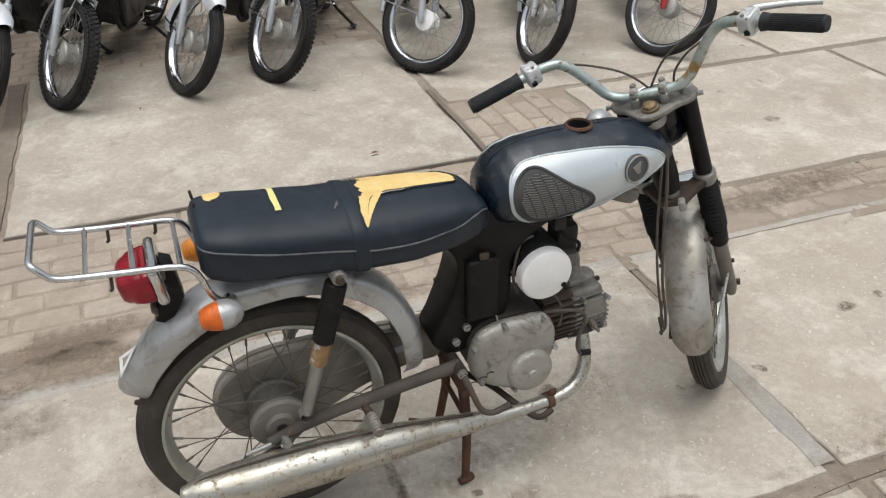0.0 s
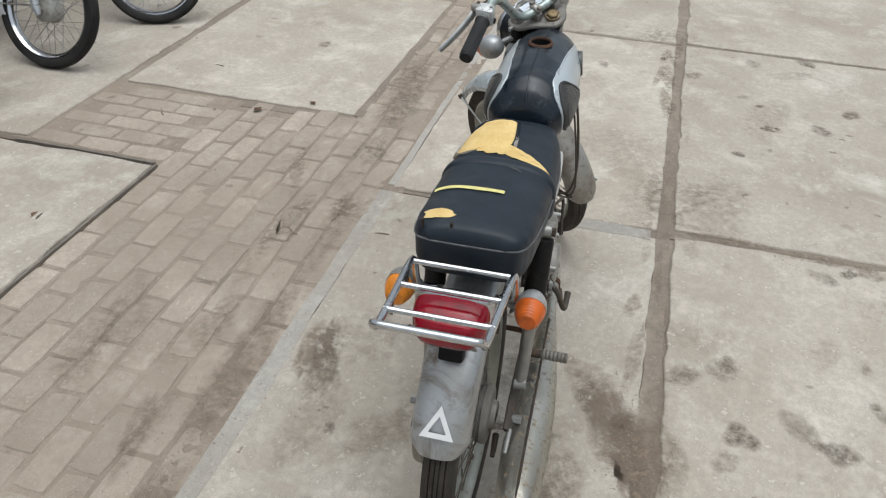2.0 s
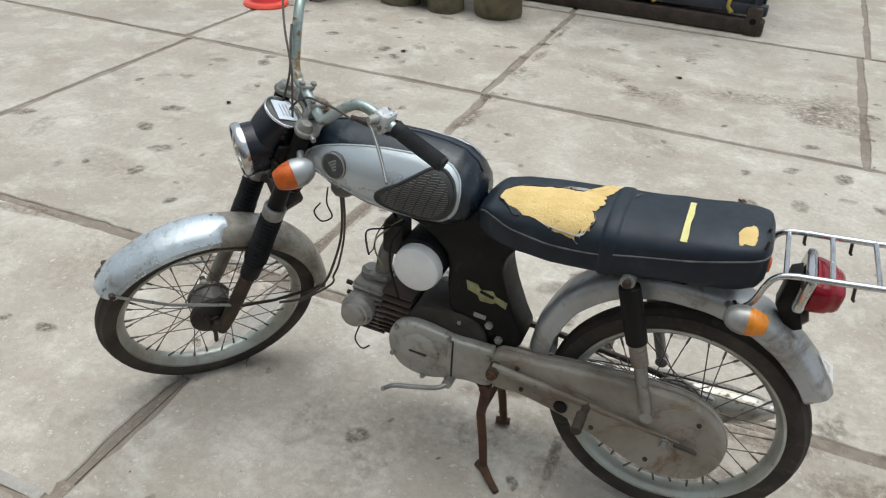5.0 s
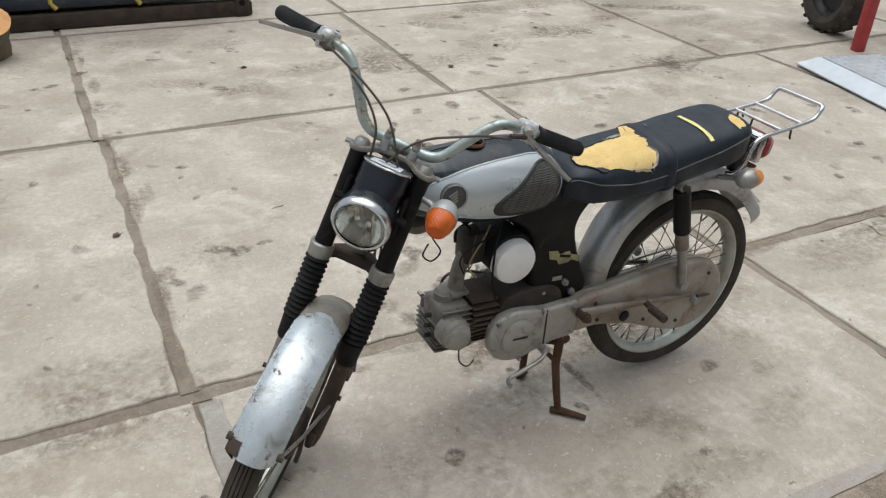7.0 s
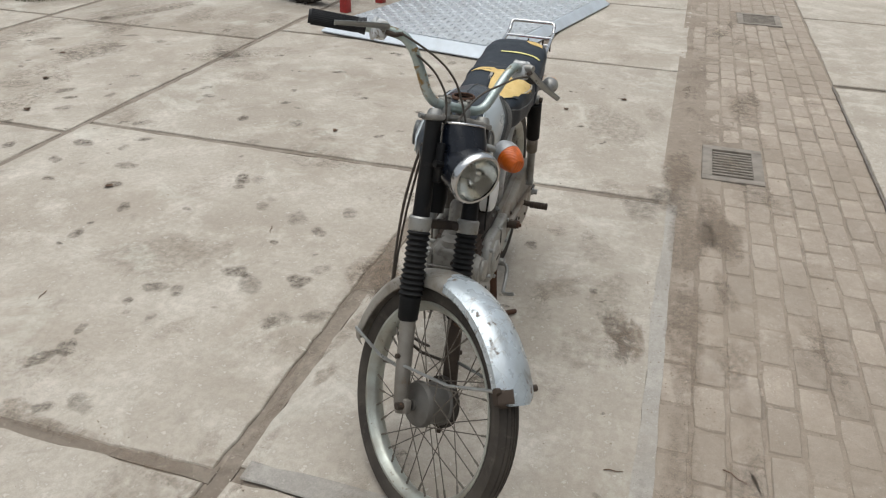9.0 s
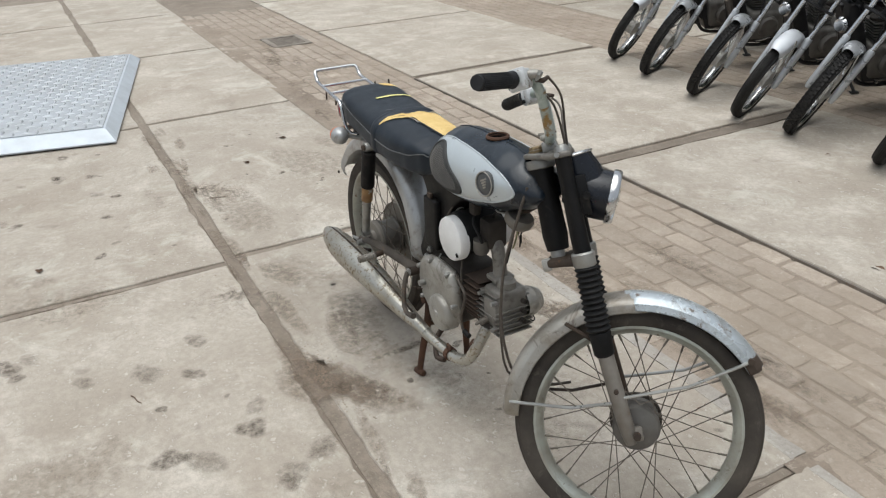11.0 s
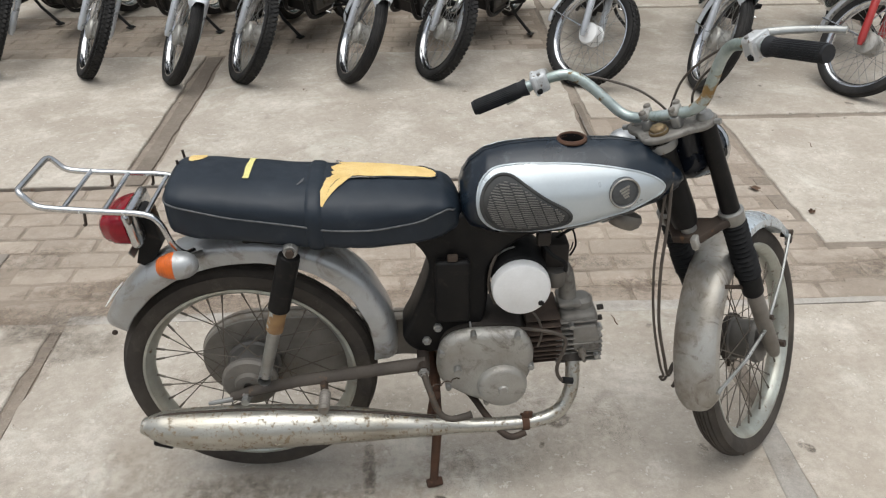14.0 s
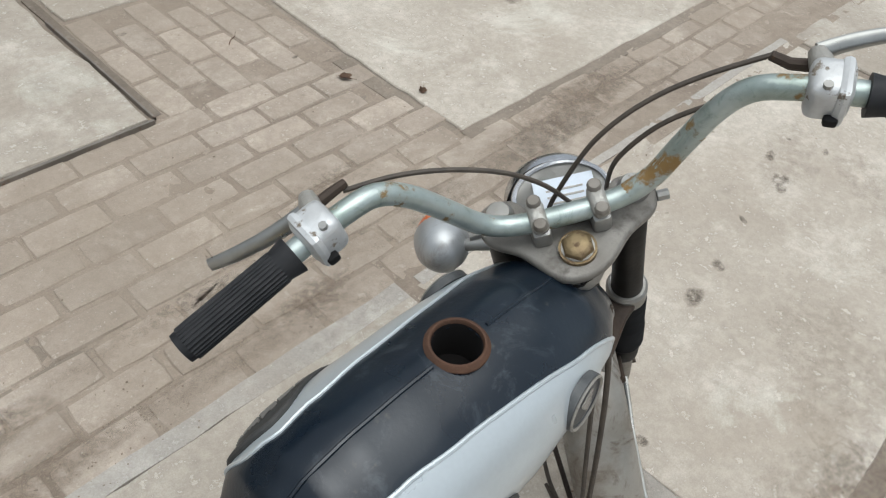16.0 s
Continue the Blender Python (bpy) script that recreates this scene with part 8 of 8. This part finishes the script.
for i in range(22):
    a = 2 * math.pi * i / 22
    for s in (-1, 1):
        t = block((0.02, 0.085, 0.03), bevel=0.003, seg=1)
        t.transform(Matrix.Rotation(-a - 0.14 * (s > 0), 4, "Y") @ Matrix.Translation((0.303, s * 0.046, 0)) @ Matrix.Rotation(0.5 * s, 4, "X"))
        join(bm, t)
part("tread_lugs", bm, RUBBER, loose)
part("rim", lathe([(0.19, -0.07), (0.17, -0.06), (0.15, -0.02), (0.05, -0.02), (0, -0.02), (0, 0.02), (0.15, 0.02), (0.17, 0.06), (0.19, 0.07)], 36), M_DARK, loose)
copy_thing(loose, pose(-4.62, -1.16, 0.31, 0, 0, 75))

# mossy stone block with grass at its foot
STONE = worn("mossy_stone", (0.22, 0.20, 0.17), (0.13, 0.12, 0.10), 0.9, scale=9, spots=(0.10, 0.12, 0.05), spot_scale=14, spot_lo=0.5, spot_hi=0.65, bump=0.8, depth=0.01)
GRASS = worn("grass", (0.07, 0.10, 0.03), (0.11, 0.12, 0.045), 0.8, scale=6)
bm = block((0.85, 0.55, 0.6), (0, 0, 0.29), bevel=0.05, seg=3)
for v in bm.verts:
    v.co += 0.03 * Vector((noise.noise(v.co * 4), noise.noise(v.co * 4 + Vector((5, 0, 0))), 0.0))
stone = tagged(new("stone_block", mesh_of(bm, "stone_block", 40)), "rough grey mossy stone block on the ground", "stone")
stone.data.materials.append(STONE)
stone.matrix_world = pose(-3.35, -3.68, 0, 0, 0, 20)
random.seed(8)
verts, faces = [], []
for i in range(900):
    a = random.uniform(0, 2 * math.pi)
    e = random.uniform(0.92, 1.25)
    x, y = 0.47 * e * math.cos(a), 0.32 * e * math.sin(a)
    c, s = math.cos(radians(20)), math.sin(radians(20))
    x, y = -3.35 + x * c - y * s, -3.68 + x * s + y * c
    h, t, w = random.uniform(0.03, 0.11), random.uniform(0, 6.28), 0.003
    k = len(verts)
    lx, ly = 0.4 * h * math.cos(t), 0.4 * h * math.sin(t)
    verts += [(x - w, y, -0.012), (x + w, y, -0.012), (x + lx * 0.5, y + ly * 0.5 + w, h * 0.6), (x + lx, y + ly, h)]
    faces += [(k, k + 1, k + 2), (k, k + 2, k + 3)]
me = bpy.data.meshes.new("grass")
me.from_pydata(verts, [], faces)
me.materials.append(GRASS)
tagged(new("grass", me), "short green grass tufts round the stone block", "grass", kind="stuff")

# ---- brick gutter, piece by piece ----
gutter = thing("brick_gutter", "worn brown brick gutter laid in running bond", "brick paving", kind="structure")


def brick_mesh(lx, ly, seed):
    bm = bmesh.new()
    hx, hy = lx / 2 - 0.0034, ly / 2 - 0.0034
    rings = []
    for inset, z in ((0.0, -0.03), (0.0, -0.007), (0.004, -0.0015), (0.011, 0.0)):
        ring = []
        for sx, sy in ((-1, -1), (-0.33, -1), (0.33, -1), (1, -1), (1, 0), (1, 1), (0.33, 1), (-0.33, 1), (-1, 1), (-1, 0)):
            j = 0.0035 * noise.noise(Vector((sx * 2.1 + seed * 7, sy * 2.7, seed)))
            cut = 0.003 if abs(sx) == 1 and abs(sy) == 1 else 0.0
            ring.append(bm.verts.new((sx * (hx - inset - cut + j), sy * (hy - inset - cut + j), z + (0.0012 * noise.noise(Vector((sx, sy, seed * 3))) if z > -0.01 else 0))))
        rings.append(ring)
    for a, b in zip(rings, rings[1:]):
        for k in range(10):
            bm.faces.new((a[k], a[(k + 1) % 10], b[(k + 1) % 10], b[k]))
    bm.faces.new(rings[-1])
    me = mesh_of(bm, "brick", 30)
    me.materials.append(BRICK)
    return me


SAND = paving("joint_sand", (0.345, 0.284, 0.226), (0.222, 0.177, 0.137), (0.480, 0.411, 0.337), 0.0, 0.70, 0.42, 0.62, 0.016)
LX, LY = 0.208, 0.1005
MESHES = [brick_mesh(LX, LY, s) for s in range(8)]
random.seed(4)
places = []
for row in range(9):
    y = 1.918 + row * LY - 0.002
    x = -6.6 + (row % 2) * LX / 2 + random.uniform(-0.02, 0.02)
    while x < 1.98:
        if not ((-1.42 < x < -0.92 and 1.96 < y < 2.27) or (-4.95 < x < -4.45 and 2.20 < y < 2.60)):
            places.append((x, y, 0.0))
        x += LX + random.uniform(-0.004, 0.006)
for col in range(6):
    x = 1.412 + col * LY
    y = 2.86 + (col % 2) * LX / 2
    while y < 3.36:
        if not (col == 5 and y < 2.9):
            places.append((x, y, 90.0))
        y += LX + random.uniform(-0.003, 0.005)
for row in range(3):
    x = 2.06 + (row % 2) * 0.1
    while x < 4.6:
        places.append((x, 1.935 + row * LY, 0.0))
        x += LX + random.uniform(-0.004, 0.006)
near = sorted(places, key=lambda p: (p[0] - 0.7) ** 2 + (p[1] - 2.3) ** 2)
verts, faces = [], []
for i, (x, y, turn) in enumerate(near):
    sink = (-0.0030 if turn == 0.0 else -0.0010) + 0.0030 * noise.noise(Vector((x * 2.1, y * 2.1, 3))) + random.uniform(-0.0016, 0.0012)
    m = pose(x + random.uniform(-0.002, 0.002), y + random.uniform(-0.002, 0.002), sink, random.uniform(-0.8, 0.8), random.uniform(-0.5, 0.5), turn + random.uniform(-1.2, 1.2))
    if i < 300:
        ob = new("brick", MESHES[i % 8])
        ob.parent = gutter
        ob.matrix_local = m
    else:
        k = len(verts)
        me = MESHES[i % 8]
        verts += [tuple(m @ v.co) for v in me.vertices]
        faces += [tuple(k + j for j in p.vertices) for p in me.polygons]
me = bpy.data.meshes.new("far_bricks")
me.from_pydata(verts, [], faces)
me.materials.append(BRICK)
rest = tagged(new("far_bricks", me), kind="stuff")
rest.parent = gutter


def dirt_height(x, y):
    """Trodden dirt between and over the bricks, banked up along the south edge and where nobody sweeps."""
    h = -0.0084 + 0.0044 * noise.noise(Vector((x * 1.9, y * 2.3, 4))) + 0.0028 * noise.noise(Vector((x * 9, y * 9, 8))) + 0.0026 * noise.noise(Vector((x * 34, y * 34, 2)))
    bank = max(0.0, 1 - (y - 1.88) / 0.14)
    h += 0.0055 * bank * (0.75 + 0.8 * noise.noise(Vector((x * 1.3, 0.5, 1))))
    if x < 0.1:
        h += 0.0030 * min(1.0, (0.1 - x) / 0.8) * max(0.0, 1 - (y - 1.9) / 0.55)
    if x > 1.9:
        h += 0.0016 * min(1.0, (x - 1.9) / 0.4)
    return min(h, 0.003)


verts, faces = [], []
nx, ny = 700, 68
for i in range(nx + 1):
    for j in range(ny + 1):
        x, y = -6.4 + 10.6 * i / nx, 1.79 + 1.01 * j / ny
        verts.append((x, y, dirt_height(x, y)))
k = ny + 1
for i in range(nx):
    for j in range(ny):
        x, y = verts[i * k + j][:2]
        if not ((-1.41 < x < -0.95 and 1.96 < y < 2.25) or (-4.93 < x < -4.49 and 2.21 < y < 2.57) or (x > 1.96 and y > 2.21)):
            faces.append((i * k + j, (i + 1) * k + j, (i + 1) * k + j + 1, i * k + j + 1))
me = bpy.data.meshes.new("joint_sand")
me.from_pydata(verts, [], faces)
me.shade_smooth()
me.materials.append(SAND)
sand = tagged(new("joint_sand", me), "sandy dirt between and over the bricks", kind="stuff")
sand.parent = gutter

# bricks behind the parked mopeds
back = thing("brick_strip", "second strip of old bricks behind the parked mopeds", "brick paving", kind="structure")
verts, faces = [], []
for row in range(8):
    x = -7 + (row % 2) * LX / 2
    while x < 1.3:
        m = pose(x, 4.53 + row * LY, -0.003 + random.uniform(-0.002, 0.001), 0, 0, random.uniform(-1, 1))
        k = len(verts)
        me = MESHES[row]
        verts += [tuple(m @ v.co) for v in me.vertices]
        faces += [tuple(k + j for j in p.vertices) for p in me.polygons]
        x += LX
me = bpy.data.meshes.new("strip_bricks")
me.from_pydata(verts, [], faces)
me.materials.append(BRICK)
tagged(new("strip_bricks", me), kind="stuff").parent = back
for name, x0, x1, y0, y1, z, par in (("strip_sand", -7.2, 1.36, 4.45, 5.37, -0.0078, back), ("panel_sand", 1.355, 1.99, 2.74, 3.41, -0.0078, gutter)):
    verts, faces = [], []
    nx, ny = int((x1 - x0) / 0.03), int((y1 - y0) / 0.03)
    for i in range(nx + 1):
        for j in range(ny + 1):
            x, y = x0 + (x1 - x0) * i / nx, y0 + (y1 - y0) * j / ny
            verts.append((x, y, z + 0.0022 * noise.noise(Vector((x * 2.3, y * 2.3, 6))) + 0.0016 * noise.noise(Vector((x * 12, y * 12, 9)))))
    for i in range(nx):
        for j in range(ny):
            faces.append((i * (ny + 1) + j, (i + 1) * (ny + 1) + j, (i + 1) * (ny + 1) + j + 1, i * (ny + 1) + j + 1))
    me = bpy.data.meshes.new(name)
    me.from_pydata(verts, [], faces)
    me.shade_smooth()
    me.materials.append(SAND)
    tagged(new(name, me), kind="stuff").parent = par
